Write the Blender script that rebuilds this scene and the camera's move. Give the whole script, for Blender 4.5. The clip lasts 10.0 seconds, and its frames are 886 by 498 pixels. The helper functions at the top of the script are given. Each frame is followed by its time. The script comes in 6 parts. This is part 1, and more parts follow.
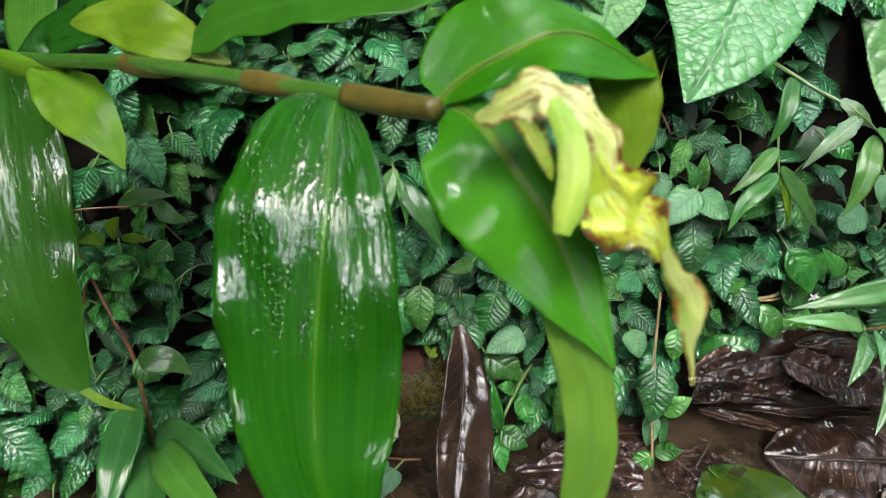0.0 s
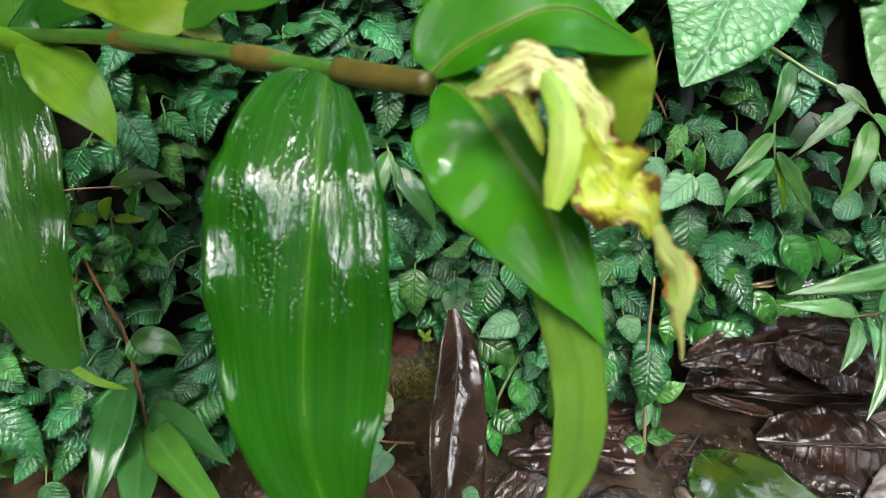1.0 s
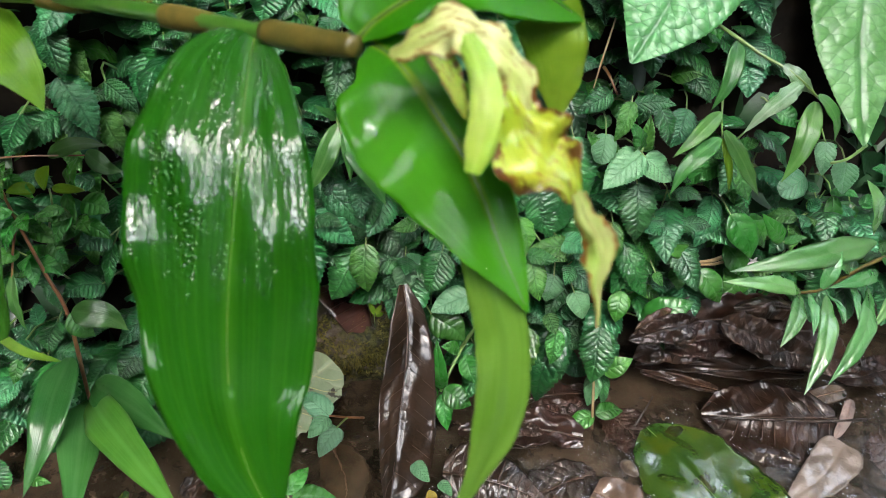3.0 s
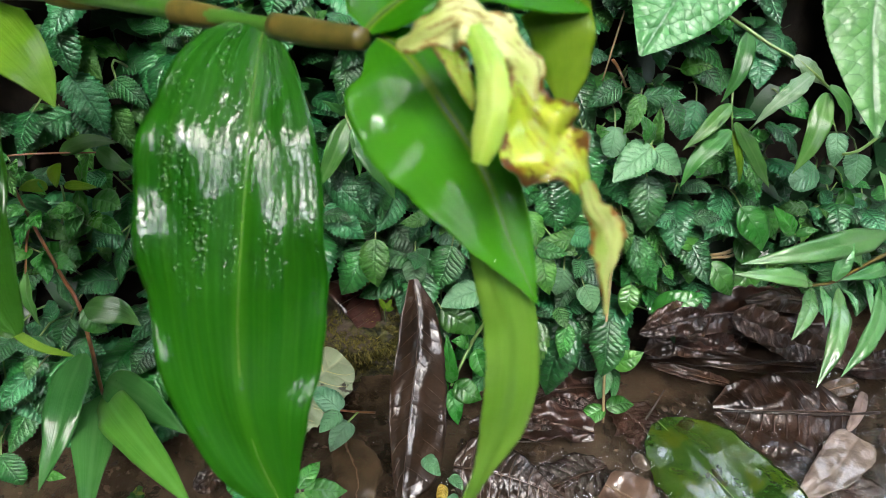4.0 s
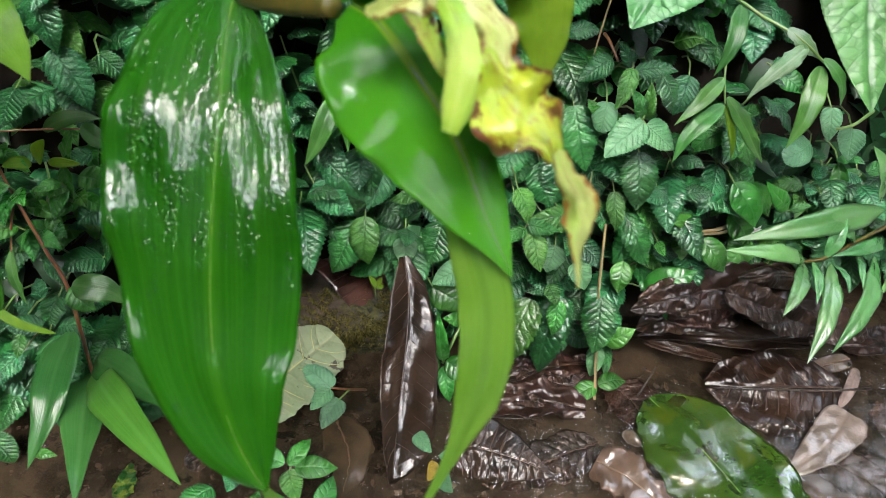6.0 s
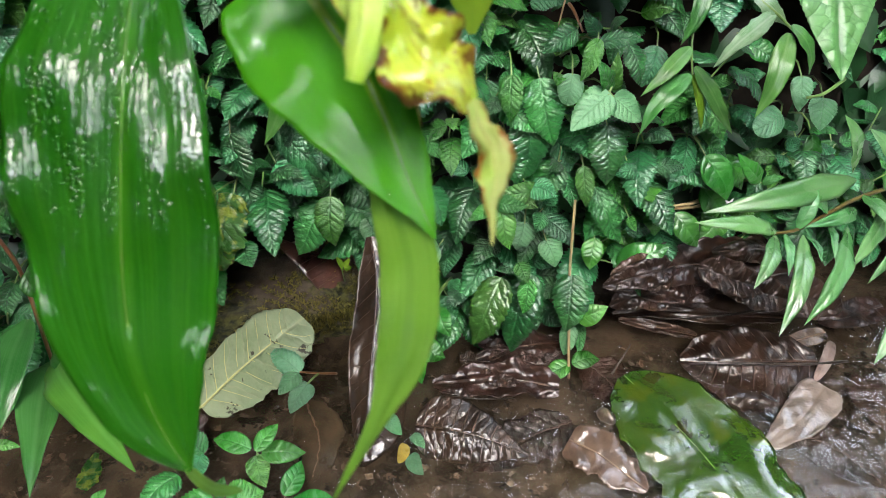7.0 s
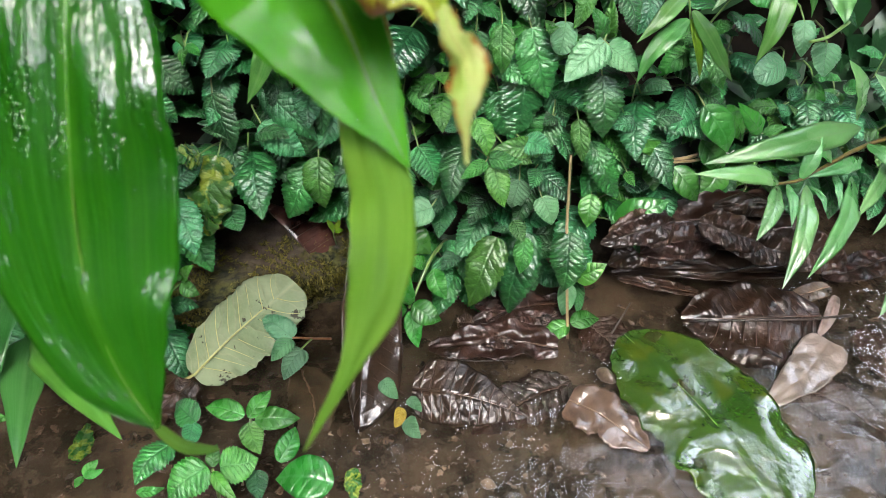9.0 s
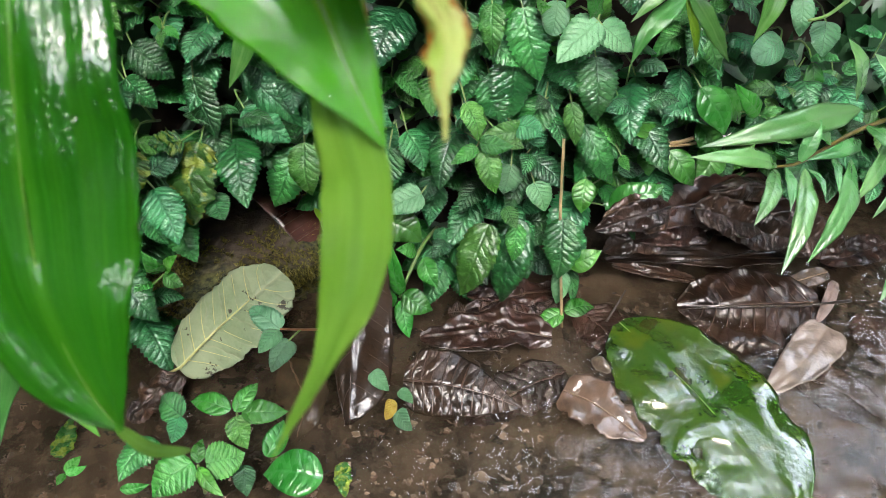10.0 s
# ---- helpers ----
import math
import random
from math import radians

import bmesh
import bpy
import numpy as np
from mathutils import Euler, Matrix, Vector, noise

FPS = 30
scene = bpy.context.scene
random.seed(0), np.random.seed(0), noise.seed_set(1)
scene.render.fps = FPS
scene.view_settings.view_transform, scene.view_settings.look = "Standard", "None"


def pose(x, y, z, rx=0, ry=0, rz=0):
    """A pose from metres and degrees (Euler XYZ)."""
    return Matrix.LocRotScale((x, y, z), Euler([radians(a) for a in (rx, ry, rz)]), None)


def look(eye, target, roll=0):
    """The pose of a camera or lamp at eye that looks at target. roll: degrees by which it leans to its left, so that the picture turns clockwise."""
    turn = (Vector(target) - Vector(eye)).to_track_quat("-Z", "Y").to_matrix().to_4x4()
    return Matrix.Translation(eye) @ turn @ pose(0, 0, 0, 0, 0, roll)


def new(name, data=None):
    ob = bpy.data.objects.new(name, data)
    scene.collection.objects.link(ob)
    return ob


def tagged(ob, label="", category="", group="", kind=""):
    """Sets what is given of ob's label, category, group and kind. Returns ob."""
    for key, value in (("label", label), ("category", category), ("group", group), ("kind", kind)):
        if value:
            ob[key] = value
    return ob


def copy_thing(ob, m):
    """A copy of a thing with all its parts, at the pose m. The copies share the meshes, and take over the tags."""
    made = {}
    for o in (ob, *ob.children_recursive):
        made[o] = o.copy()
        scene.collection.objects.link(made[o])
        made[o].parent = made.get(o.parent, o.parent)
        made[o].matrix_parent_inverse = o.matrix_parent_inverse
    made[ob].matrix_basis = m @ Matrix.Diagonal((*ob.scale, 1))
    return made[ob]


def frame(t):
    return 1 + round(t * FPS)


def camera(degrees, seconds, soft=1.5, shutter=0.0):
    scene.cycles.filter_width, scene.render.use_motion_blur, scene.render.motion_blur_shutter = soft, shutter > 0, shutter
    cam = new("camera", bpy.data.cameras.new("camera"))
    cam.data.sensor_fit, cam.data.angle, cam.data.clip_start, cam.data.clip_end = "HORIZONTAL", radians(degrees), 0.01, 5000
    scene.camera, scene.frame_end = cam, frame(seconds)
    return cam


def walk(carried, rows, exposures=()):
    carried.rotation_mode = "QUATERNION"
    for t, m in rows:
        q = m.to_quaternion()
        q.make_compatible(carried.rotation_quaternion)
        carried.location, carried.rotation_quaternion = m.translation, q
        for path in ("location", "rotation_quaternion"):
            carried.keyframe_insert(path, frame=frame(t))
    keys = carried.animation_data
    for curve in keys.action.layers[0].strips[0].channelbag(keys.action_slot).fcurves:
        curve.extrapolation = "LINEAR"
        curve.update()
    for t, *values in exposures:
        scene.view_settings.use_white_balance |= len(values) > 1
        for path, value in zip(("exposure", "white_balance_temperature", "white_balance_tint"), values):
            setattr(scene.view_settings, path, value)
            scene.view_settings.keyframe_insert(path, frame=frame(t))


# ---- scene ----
cam = camera(61.5, 10.0, soft=0.75)
cam.data.dof.use_dof = True
cam.data.dof.focus_distance, cam.data.dof.aperture_fstop = 0.58, 15.0
PATH = [
    (0, (0.008, 0.003, 0.454), (-0.015, 1.632, -0.706), 0.0),
    (0.5, (0.009, 0.002, 0.451), (-0.02, 1.621, -0.722), 0.0),
    (1, (0.01, 0.002, 0.45), (-0.004, 1.613, -0.736), 0.6),
    (1.5, (0.014, 0.001, 0.449), (0.049, 1.608, -0.74), 2.4),
    (2, (0.015, 0.002, 0.447), (0.05, 1.593, -0.764), 2.2),
    (2.5, (0.021, 0.002, 0.446), (0.108, 1.582, -0.777), 3.4),
    (4, (0.023, 0.0, 0.445), (0.076, 1.572, -0.791), 2.2),
    (4.5, (0.023, 0.002, 0.443), (0.063, 1.563, -0.807), 1.9),
    (5, (0.024, 0.003, 0.445), (0.045, 1.565, -0.804), 1.3),
    (5.5, (0.025, 0.003, 0.445), (0.057, 1.56, -0.81), 1.6),
    (6, (0.031, 0.002, 0.441), (0.086, 1.539, -0.838), 2.1),
    (6.2, (0.036, 0.001, 0.437), (0.105, 1.538, -0.842), 2.4),
    (7.3, (0.059, 0.007, 0.425), (0.136, 1.513, -0.889), 1.2),
    (7.5, (0.063, 0.004, 0.422), (0.138, 1.505, -0.899), 1.0),
    (8, (0.063, 0.005, 0.415), (0.142, 1.477, -0.937), 0.7),
    (8.5, (0.063, 0.004, 0.415), (0.152, 1.486, -0.926), 0.5),
    (9, (0.059, 0.011, 0.409), (0.132, 1.477, -0.949), 0.2),
    (9.5, (0.061, 0.016, 0.405), (0.121, 1.469, -0.968), -0.6),
    (10, (0.063, 0.022, 0.398), (0.149, 1.466, -0.983), 0.1),
]
walk(cam, [(t, look(eye, target, roll)) for t, eye, target, roll in PATH], [(0, 1.03), (6, 1.07), (7.5, 1.2), (10, 1.28)])

# ---- light ----
WATER = -0.112
world = bpy.data.worlds.new("world")
scene.world = world
world.use_nodes = True
wn = world.node_tree
sky = wn.nodes.new("ShaderNodeTexSky")
sky.sky_type = "NISHITA"
sky.sun_disc = False
sky.sun_elevation, sky.sun_rotation = radians(66), radians(176)
sky.dust_density, sky.air_density, sky.ozone_density = 4.0, 1.0, 1.0
cloud = wn.nodes.new("ShaderNodeMix")
cloud.data_type = "RGBA"
cloud.inputs["Factor"].default_value = 0.32
cloud.inputs[7].default_value = (19.3, 20.8, 23.4, 1.0)
wn.links.new(sky.outputs[0], cloud.inputs[6])
wn.links.new(cloud.outputs[2], wn.nodes["Background"].inputs[0])
wn.nodes["Background"].inputs[1].default_value = 0.65
sun_data = bpy.data.lights.new("sun", "SUN")
sun_data.energy, sun_data.angle, sun_data.color = 0.5, radians(25), (1.0, 0.99, 0.97)
sun = new("sun", sun_data)
sun.matrix_world = look((0.1, -1.0, 3.0), (0.0, 0.35, 0.0))


# ---- node helpers ----
class Nodes:
    """A short way to write node trees."""

    def __init__(self, name):
        self.mat = bpy.data.materials.new(name)
        self.mat.use_nodes = True
        self.nt = self.mat.node_tree
        self.nt.nodes.clear()

    def put(self, socket, value):
        if isinstance(value, bpy.types.NodeSocket):
            self.nt.links.new(value, socket)
        elif value is not None:
            if isinstance(value, tuple) and len(value) == 3 and socket.type == "RGBA":
                value = (*value, 1)
            socket.default_value = value

    def node(self, kind, **given):
        n = self.nt.nodes.new("ShaderNode" + kind)
        for key, value in given.items():
            self.put(n.inputs[key.replace("_", " ")], value)
        return n

    def math(self, op, a, b=None, c=None):
        n = self.nt.nodes.new("ShaderNodeMath")
        n.operation = op
        for socket, value in zip(n.inputs, (a, b, c)):
            self.put(socket, value)
        return n.outputs[0]

    def step(self, x, a, b, lo=0.0, hi=1.0):
        n = self.nt.nodes.new("ShaderNodeMapRange")
        n.interpolation_type = "SMOOTHSTEP"
        for socket, value in zip(n.inputs, (x, a, b, lo, hi)):
            self.put(socket, value)
        return n.outputs[0]

    def mix(self, f, a, b):
        n = self.nt.nodes.new("ShaderNodeMix")
        n.data_type = "RGBA"
        self.put(n.inputs["Factor"], f)
        self.put(n.inputs[6], a)
        self.put(n.inputs[7], b)
        return n.outputs[2]

    def noise(self, where, scale, detail=3.0, rough=0.55, out=0):
        n = self.node("TexNoise", Scale=scale, Detail=detail, Roughness=rough)
        if where is not None:
            self.put(n.inputs["Vector"], where)
        return n.outputs[out]

    def cells(self, where, scale, feature="F1"):
        n = self.nt.nodes.new("ShaderNodeTexVoronoi")
        n.feature = feature
        self.put(n.inputs["Scale"], scale)
        if where is not None:
            self.put(n.inputs["Vector"], where)
        return n.outputs[0]

    def uv(self, layer):
        n = self.nt.nodes.new("ShaderNodeUVMap")
        n.uv_map = layer
        s = self.nt.nodes.new("ShaderNodeSeparateXYZ")
        self.nt.links.new(n.outputs[0], s.inputs[0])
        return n.outputs[0], s.outputs[0], s.outputs[1]

    def stretch(self, where, sx, sy, sz=1.0):
        n = self.nt.nodes.new("ShaderNodeVectorMath")
        n.operation = "MULTIPLY"
        self.put(n.inputs[0], where)
        n.inputs[1].default_value = (sx, sy, sz)
        return n.outputs[0]

    def bump(self, height, distance, strength=1.0, normal=None):
        n = self.node("Bump", Height=height, Distance=distance, Strength=strength)
        if normal is not None:
            self.put(n.inputs["Normal"], normal)
        return n.outputs[0]

    def random(self):
        return self.nt.nodes.new("ShaderNodeObjectInfo").outputs["Random"]

    def place(self):
        return self.nt.nodes.new("ShaderNodeTexCoord").outputs["Object"]

    def world_place(self):
        return self.nt.nodes.new("ShaderNodeNewGeometry").outputs["Position"]

    def end(self, colour, rough=0.5, normal=None, coat=0.0, coat_rough=0.08, spec=0.5, thin=0.0, thin_colour=None, metal=0.0, film=None):
        p = self.node("BsdfPrincipled", Base_Color=colour, Roughness=rough, Metallic=metal)
        self.put(p.inputs["Specular IOR Level"], spec)
        self.put(p.inputs["Coat Weight"], coat)
        self.put(p.inputs["Coat Roughness"], coat_rough)
        p.inputs["Coat IOR"].default_value = 1.8
        if normal is not None:
            self.put(p.inputs["Normal"], normal)
            self.put(p.inputs["Coat Normal"], film if film is not None else normal)
        shader = p.outputs[0]
        if thin:
            t = self.node("BsdfTranslucent", Color=thin_colour if thin_colour is not None else colour)
            x = self.nt.nodes.new("ShaderNodeMixShader")
            x.inputs[0].default_value = thin
            self.nt.links.new(shader, x.inputs[1])
            self.nt.links.new(t.outputs[0], x.inputs[2])
            shader = x.outputs[0]
        o = self.nt.nodes.new("ShaderNodeOutputMaterial")
        self.nt.links.new(shader, o.inputs[0])
        return self.mat


def leaf_material(name, dark, light, vein, style="pinnate", freq=7.0, slope=0.8, wobble=0.5, cells=20.0, puffs=0.5, ridge=1.0, lumps=0.35, quilt=1.0, relief=0.0007, rough=0.35, coat=0.5, coat_rough=0.22,
                  thin=0.25, drops=0.0, spread=0.35, beads=0.0, bead_cover=0.5, bead_end=2.0, pleats=5.0, spots=0.0, spot_colour=(0.05, 0.03, 0.01), edge=None, edge_at=0.86, vein_mix=0.5, stain=0.0, stain_colour=(0.2, 0.22, 0.03), streaks=0.0, rib=None, rib_wide=0.015, ripple=1.0):
    """A leaf's skin: blotches, sunken veins with swellings between them, a wet film, and drops that glint."""
    g = Nodes(name)
    uv, u, v = g.uv("vein")
    flat, c, s = g.uv("across")
    rnd = g.random()
    shift = g.nt.nodes.new("ShaderNodeVectorMath")
    g.put(shift.inputs[0], uv)
    both = g.nt.nodes.new("ShaderNodeCombineXYZ")
    for socket in both.inputs:
        g.put(socket, g.math("MULTIPLY", rnd, 37.0))
    g.put(shift.inputs[1], both.outputs[0])
    at = shift.outputs[0]
    au = g.math("ABSOLUTE", u)
    broad = g.noise(at, 3.0, 2.0)
    fine = g.noise(at, 60.0, 4.0, 0.65)
    midrib = g.step(au, 0.004, 0.02, 1.0, 0.0)
    if style == "parallel":
        lines = g.noise(g.stretch(flat, 26.0, 0.5), 1.0, 3.0, 0.7)
        pleat = g.noise(g.stretch(flat, pleats, 1.2), 1.0, 2.0)
        folds = g.noise(g.stretch(flat, pleats * 2.6, 0.9), 1.0, 2.0)
        puff = g.math("ADD", g.math("ADD", g.math("MULTIPLY", lines, 0.12), g.math("MULTIPLY", folds, 0.35)), pleat)
        veins = g.math("MAXIMUM", midrib, g.math("MULTIPLY", g.step(lines, 0.46, 0.64), 0.6))
    else:
        wob = g.math("MULTIPLY", g.math("SUBTRACT", g.noise(at, 7.0, 1.0), 0.5), wobble)
        a = g.math("ADD", g.math("MULTIPLY", g.math("SUBTRACT", v, g.math("MULTIPLY", au, slope)), freq), wob)
        a = g.math("ADD", a, g.math("MULTIPLY", g.math("GREATER_THAN", u, 0.0), 0.37))
        fa = g.math("FRACT", a)
        q = g.math("MULTIPLY", g.math("MULTIPLY", fa, g.math("SUBTRACT", 1.0, fa)), 4.0)
        lines = g.step(q, 0.0, 0.35, 1.0, 0.0)
        long = g.stretch(at, 1.0, 1.6)
        rim = g.step(g.cells(long, cells, "DISTANCE_TO_EDGE"), 0.0, 0.3)
        dome = g.math("SUBTRACT", 1.0, g.math("MULTIPLY", g.math("POWER", g.cells(long, cells), 2.0), 1.4))
        swell = g.math("ADD", g.math("MULTIPLY", q, ridge), g.math("MULTIPLY", dome, puffs))
        puff = g.math("ADD", swell, g.math("MULTIPLY", g.noise(at, 14.0, 4.0), lumps))
        puff = g.math("MULTIPLY", puff, g.step(au, 0.0, 0.03, 0.4, 1.0))
        veins = g.math("MAXIMUM", g.math("MAXIMUM", g.math("MULTIPLY", lines, 0.7), midrib), g.math("MULTIPLY", g.step(rim, 0.1, 0.5, 1.0, 0.0), 0.5 * puffs))
    colour = g.mix(g.step(broad, 0.3, 0.7), dark, light)
    colour = g.mix(g.math("MULTIPLY", g.step(fine, 0.35, 0.75), 0.35), colour, light)
    colour = g.mix(g.math("MULTIPLY", veins, vein_mix), colour, vein)
    if rib is not None:
        colour = g.mix(g.math("MULTIPLY", g.step(au, rib_wide * 0.5, rib_wide, 1.0, 0.0), g.step(s, 0.45, 0.8, 0.7, 0.0)), colour, rib)
    if stain:
        colour = g.mix(g.step(g.noise(at, 5.0, 3.0, 0.6), 0.72 - stain, 0.86 - stain), colour, stain_colour)
    if streaks:
        line = g.math("ABSOLUTE", g.math("SUBTRACT", g.noise(g.stretch(flat, 2.2, 2.6), 1.0, 4.0, 0.6), 0.52))
        line = g.math("MULTIPLY", g.step(line, 0.0, 0.03, 1.0, 0.0), g.step(g.noise(at, 5.0, 2.0), 0.35, 0.5))
        colour = g.mix(g.math("MULTIPLY", line, streaks), colour, spot_colour)
    if spots:
        colour = g.mix(g.step(g.noise(at, 9.0, 4.0, 0.6), 0.75 - spots, 0.79 - spots), colour, spot_colour)
    if edge is not None:
        fringe = g.math("ADD", g.math("ABSOLUTE", c), g.math("MULTIPLY", g.math("SUBTRACT", g.noise(at, 14.0, 4.0, 0.65), 0.5), 1.5))
        colour = g.mix(g.step(fringe, edge_at, edge_at + 0.12), colour, edge)
    tone = g.node("HueSaturation", Color=colour)
    g.put(tone.inputs["Value"], g.math("ADD", g.math("MULTIPLY", rnd, 2 * spread), 1.0 - spread))
    g.put(tone.inputs["Hue"], g.math("ADD", g.math("MULTIPLY", g.math("FRACT", g.math("MULTIPLY", rnd, 7.3)), 0.03), 0.485))
    colour = tone.outputs[0]
    normal = g.bump(fine, 0.00012, 0.5, g.bump(puff, relief, quilt))
    film, wet, gloss = normal, coat, coat_rough
    if drops:
        d = g.cells(at, 26.0)
        bead = g.math("MULTIPLY", g.step(d, 0.08, 0.3, 1.0, 0.0), g.step(g.noise(at, 6.0, 1.0), 0.5, 0.6))
        film = g.bump(bead, 0.0005, drops, film)
        gloss = g.step(bead, 0.0, 0.3, coat_rough, 0.06)
        wet = g.step(bead, 0.0, 0.3, coat, 1.0)
    if beads:
        where = g.place()
        film = g.bump(g.noise(g.stretch(flat, 3.5, 6.0), 1.0, 1.0), 0.0035 * ripple, 0.8, film)
        film = g.bump(g.noise(g.stretch(flat, 15.0, 34.0), 1.0, 1.0), 0.0007 * ripple, 0.9, film)
        d = g.cells(where, beads)
        patch = g.step(g.noise(g.stretch(flat, 3.2, 5.5), 1.0, 4.0, 0.6), 0.6 - 0.2 * bead_cover, 0.7 - 0.2 * bead_cover)
        patch = g.math("MULTIPLY", patch, g.step(s, bead_end - 0.25, bead_end, 1.0, 0.0))
        bead = g.math("MULTIPLY", g.step(d, 0.1, 0.45, 1.0, 0.0), patch)
        film = g.bump(bead, 0.0003, 1.0, film)
        wet = g.step(patch, 0.0, 1.0, coat, 1.0)
    r = g.step(broad, 0.3, 0.75, rough * 0.75, rough * 1.3)
    return g.end(colour, r, normal, coat=wet, coat_rough=gloss, spec=0.12 if style == "parallel" else 0.25, thin=thin, thin_colour=g.mix(0.5, colour, light), film=film)


def plain_material(name, dark, light, scale=60.0, rough=0.5, relief=0.001, coat=0.0, strength=0.6, stretch=None, thin=0.0, spread=0.0):
    g = Nodes(name)
    at = g.place()
    if stretch:
        at = g.stretch(at, *stretch)
    n = g.noise(at, scale, 5.0, 0.6)
    b = g.noise(at, scale * 0.15, 3.0)
    colour = g.mix(g.step(n, 0.3, 0.7), dark, light)
    colour = g.mix(g.math("MULTIPLY", g.step(b, 0.35, 0.65), 0.6), colour, dark)
    if spread:
        tone = g.node("HueSaturation", Color=colour)
        g.put(tone.inputs["Value"], g.math("ADD", g.math("MULTIPLY", g.random(), 2 * spread), 1.0 - spread))
        colour = tone.outputs[0]
    return g.end(colour, rough, g.bump(n, relief, strength), coat=coat, thin=thin)


# ---- materials ----
M = {}
BEADED = dict(style="parallel", beads=560.0, rough=0.5, coat=0.4, coat_rough=0.05, drops=0.0)
M["blade"] = leaf_material("blade_green", (0.009, 0.07, 0.0015), (0.02, 0.112, 0.002), (0.045, 0.16, 0.005), pleats=5.0, thin=0.3, spread=0.06, quilt=0.8, relief=0.001, vein_mix=0.65, bead_cover=0.72, bead_end=0.66, ripple=0.85, rib=(0.035, 0.16, 0.006), rib_wide=0.006, **{**BEADED, "coat": 0.34, "beads": 600.0})
M["blade_bright"] = leaf_material("bright_blade_green", (0.024, 0.17, 0.002), (0.055, 0.27, 0.004), (0.08, 0.29, 0.01), pleats=3.0, thin=0.45, spread=0.05, quilt=0.6, relief=0.0008, vein_mix=0.3, bead_cover=0.1, ripple=0.3, rib=(0.2, 0.32, 0.02), rib_wide=0.02, **{**BEADED, "coat": 0.1})
# shaded copy of the blade green, the shade put into its base colour
M["blade_shade"] = leaf_material("shaded_blade_green", (0.008, 0.06, 0.003), (0.018, 0.1, 0.006), (0.026, 0.12, 0.012), pleats=3.0, thin=0.12, spread=0.05, quilt=0.6, relief=0.0008, vein_mix=0.3, bead_cover=0.3, ripple=0.5, **{**BEADED, "coat": 0.32, "coat_rough": 0.16})
M["blade_under"] = leaf_material("blade_pale_underside", (0.12, 0.26, 0.02), (0.17, 0.32, 0.035), (0.08, 0.19, 0.015), "parallel", rough=0.5, coat=0.0, thin=0.5, spread=0.05, quilt=0.6, relief=0.0008, vein_mix=0.5, spots=0.03, spot_colour=(0.04, 0.07, 0.01))
M["blade_light"] = leaf_material("young_blade_green", (0.09, 0.22, 0.008), (0.17, 0.31, 0.018), (0.12, 0.25, 0.02), "parallel", rough=0.45, coat=0.15, coat_rough=0.3, thin=0.4, spread=0.08, quilt=0.8, relief=0.001, vein_mix=0.3)
M["wither"] = leaf_material("withered_yellow", (0.22, 0.48, 0.014), (0.56, 0.62, 0.045), (0.38, 0.58, 0.06), thin=0.25, spread=0.04, quilt=0.9, relief=0.002, edge=(0.13, 0.045, 0.008), edge_at=0.76, spots=0.06, spot_colour=(0.25, 0.1, 0.012), streaks=0.9, ripple=0.35, bead_cover=0.8, **BEADED)
M["wither_pale"] = leaf_material("withered_pale_green", (0.26, 0.43, 0.06), (0.46, 0.56, 0.17), (0.5, 0.52, 0.18), "parallel", rough=0.4, coat=0.25, thin=0.35, spread=0.05, quilt=0.7, relief=0.0015, edge=(0.24, 0.09, 0.01), edge_at=0.8, spots=0.06, spot_colour=(0.25, 0.1, 0.015), streaks=0.35)
M["nettle"] = leaf_material("nettle_green", (0.012, 0.11, 0.028), (0.038, 0.22, 0.054), (0.012, 0.09, 0.026), freq=9.0, puffs=0.6, ridge=0.9, rough=0.4, coat=0.82, coat_rough=0.15, drops=0.8, thin=0.12, relief=0.00075, spread=0.5)
M["nettle_under"] = plain_material("nettle_underside", (0.03, 0.12, 0.045), (0.05, 0.17, 0.065), 30.0, 0.6, 0.0005, thin=0.12)
M["nettle_light"] = leaf_material("nettle_light_green", (0.036, 0.2, 0.026), (0.08, 0.31, 0.045), (0.04, 0.19, 0.03), freq=8.0, puffs=0.6, ridge=0.9, rough=0.35, coat=0.85, coat_rough=0.17, drops=0.8, relief=0.0007)
M["frost"] = leaf_material("frosted_green", (0.06, 0.22, 0.085), (0.12, 0.32, 0.14), (0.055, 0.2, 0.07), freq=7.0, rough=0.4, coat=0.75, coat_rough=0.32, drops=0.5, relief=0.0005, spots=0.02, spot_colour=(0.01, 0.03, 0.008))
M["crinkle"] = leaf_material("crinkled_green", (0.075, 0.31, 0.06), (0.15, 0.43, 0.135), (0.03, 0.18, 0.035), freq=9.0, slope=1.1, cells=17.0, puffs=0.8, ridge=0.45, rough=0.45, coat=0.6, coat_rough=0.36, lumps=0.5, relief=0.0013, vein_mix=0.65, spread=0.05, thin=0.2)
M["smooth"] = leaf_material("smooth_green", (0.026, 0.16, 0.018), (0.06, 0.27, 0.035), (0.07, 0.27, 0.06), freq=6.0, rough=0.3, coat=0.6, coat_rough=0.16, drops=0.6, relief=0.0005, puffs=0.3)
M["grass"] = leaf_material("grass_green", (0.035, 0.15, 0.025), (0.07, 0.22, 0.045), (0.14, 0.3, 0.1), "parallel", rough=0.4, coat=0.5, coat_rough=0.2, drops=0.6, thin=0.3, quilt=0.5, relief=0.0008, vein_mix=0.3, spots=0.03, spot_colour=(0.12, 0.12, 0.05))
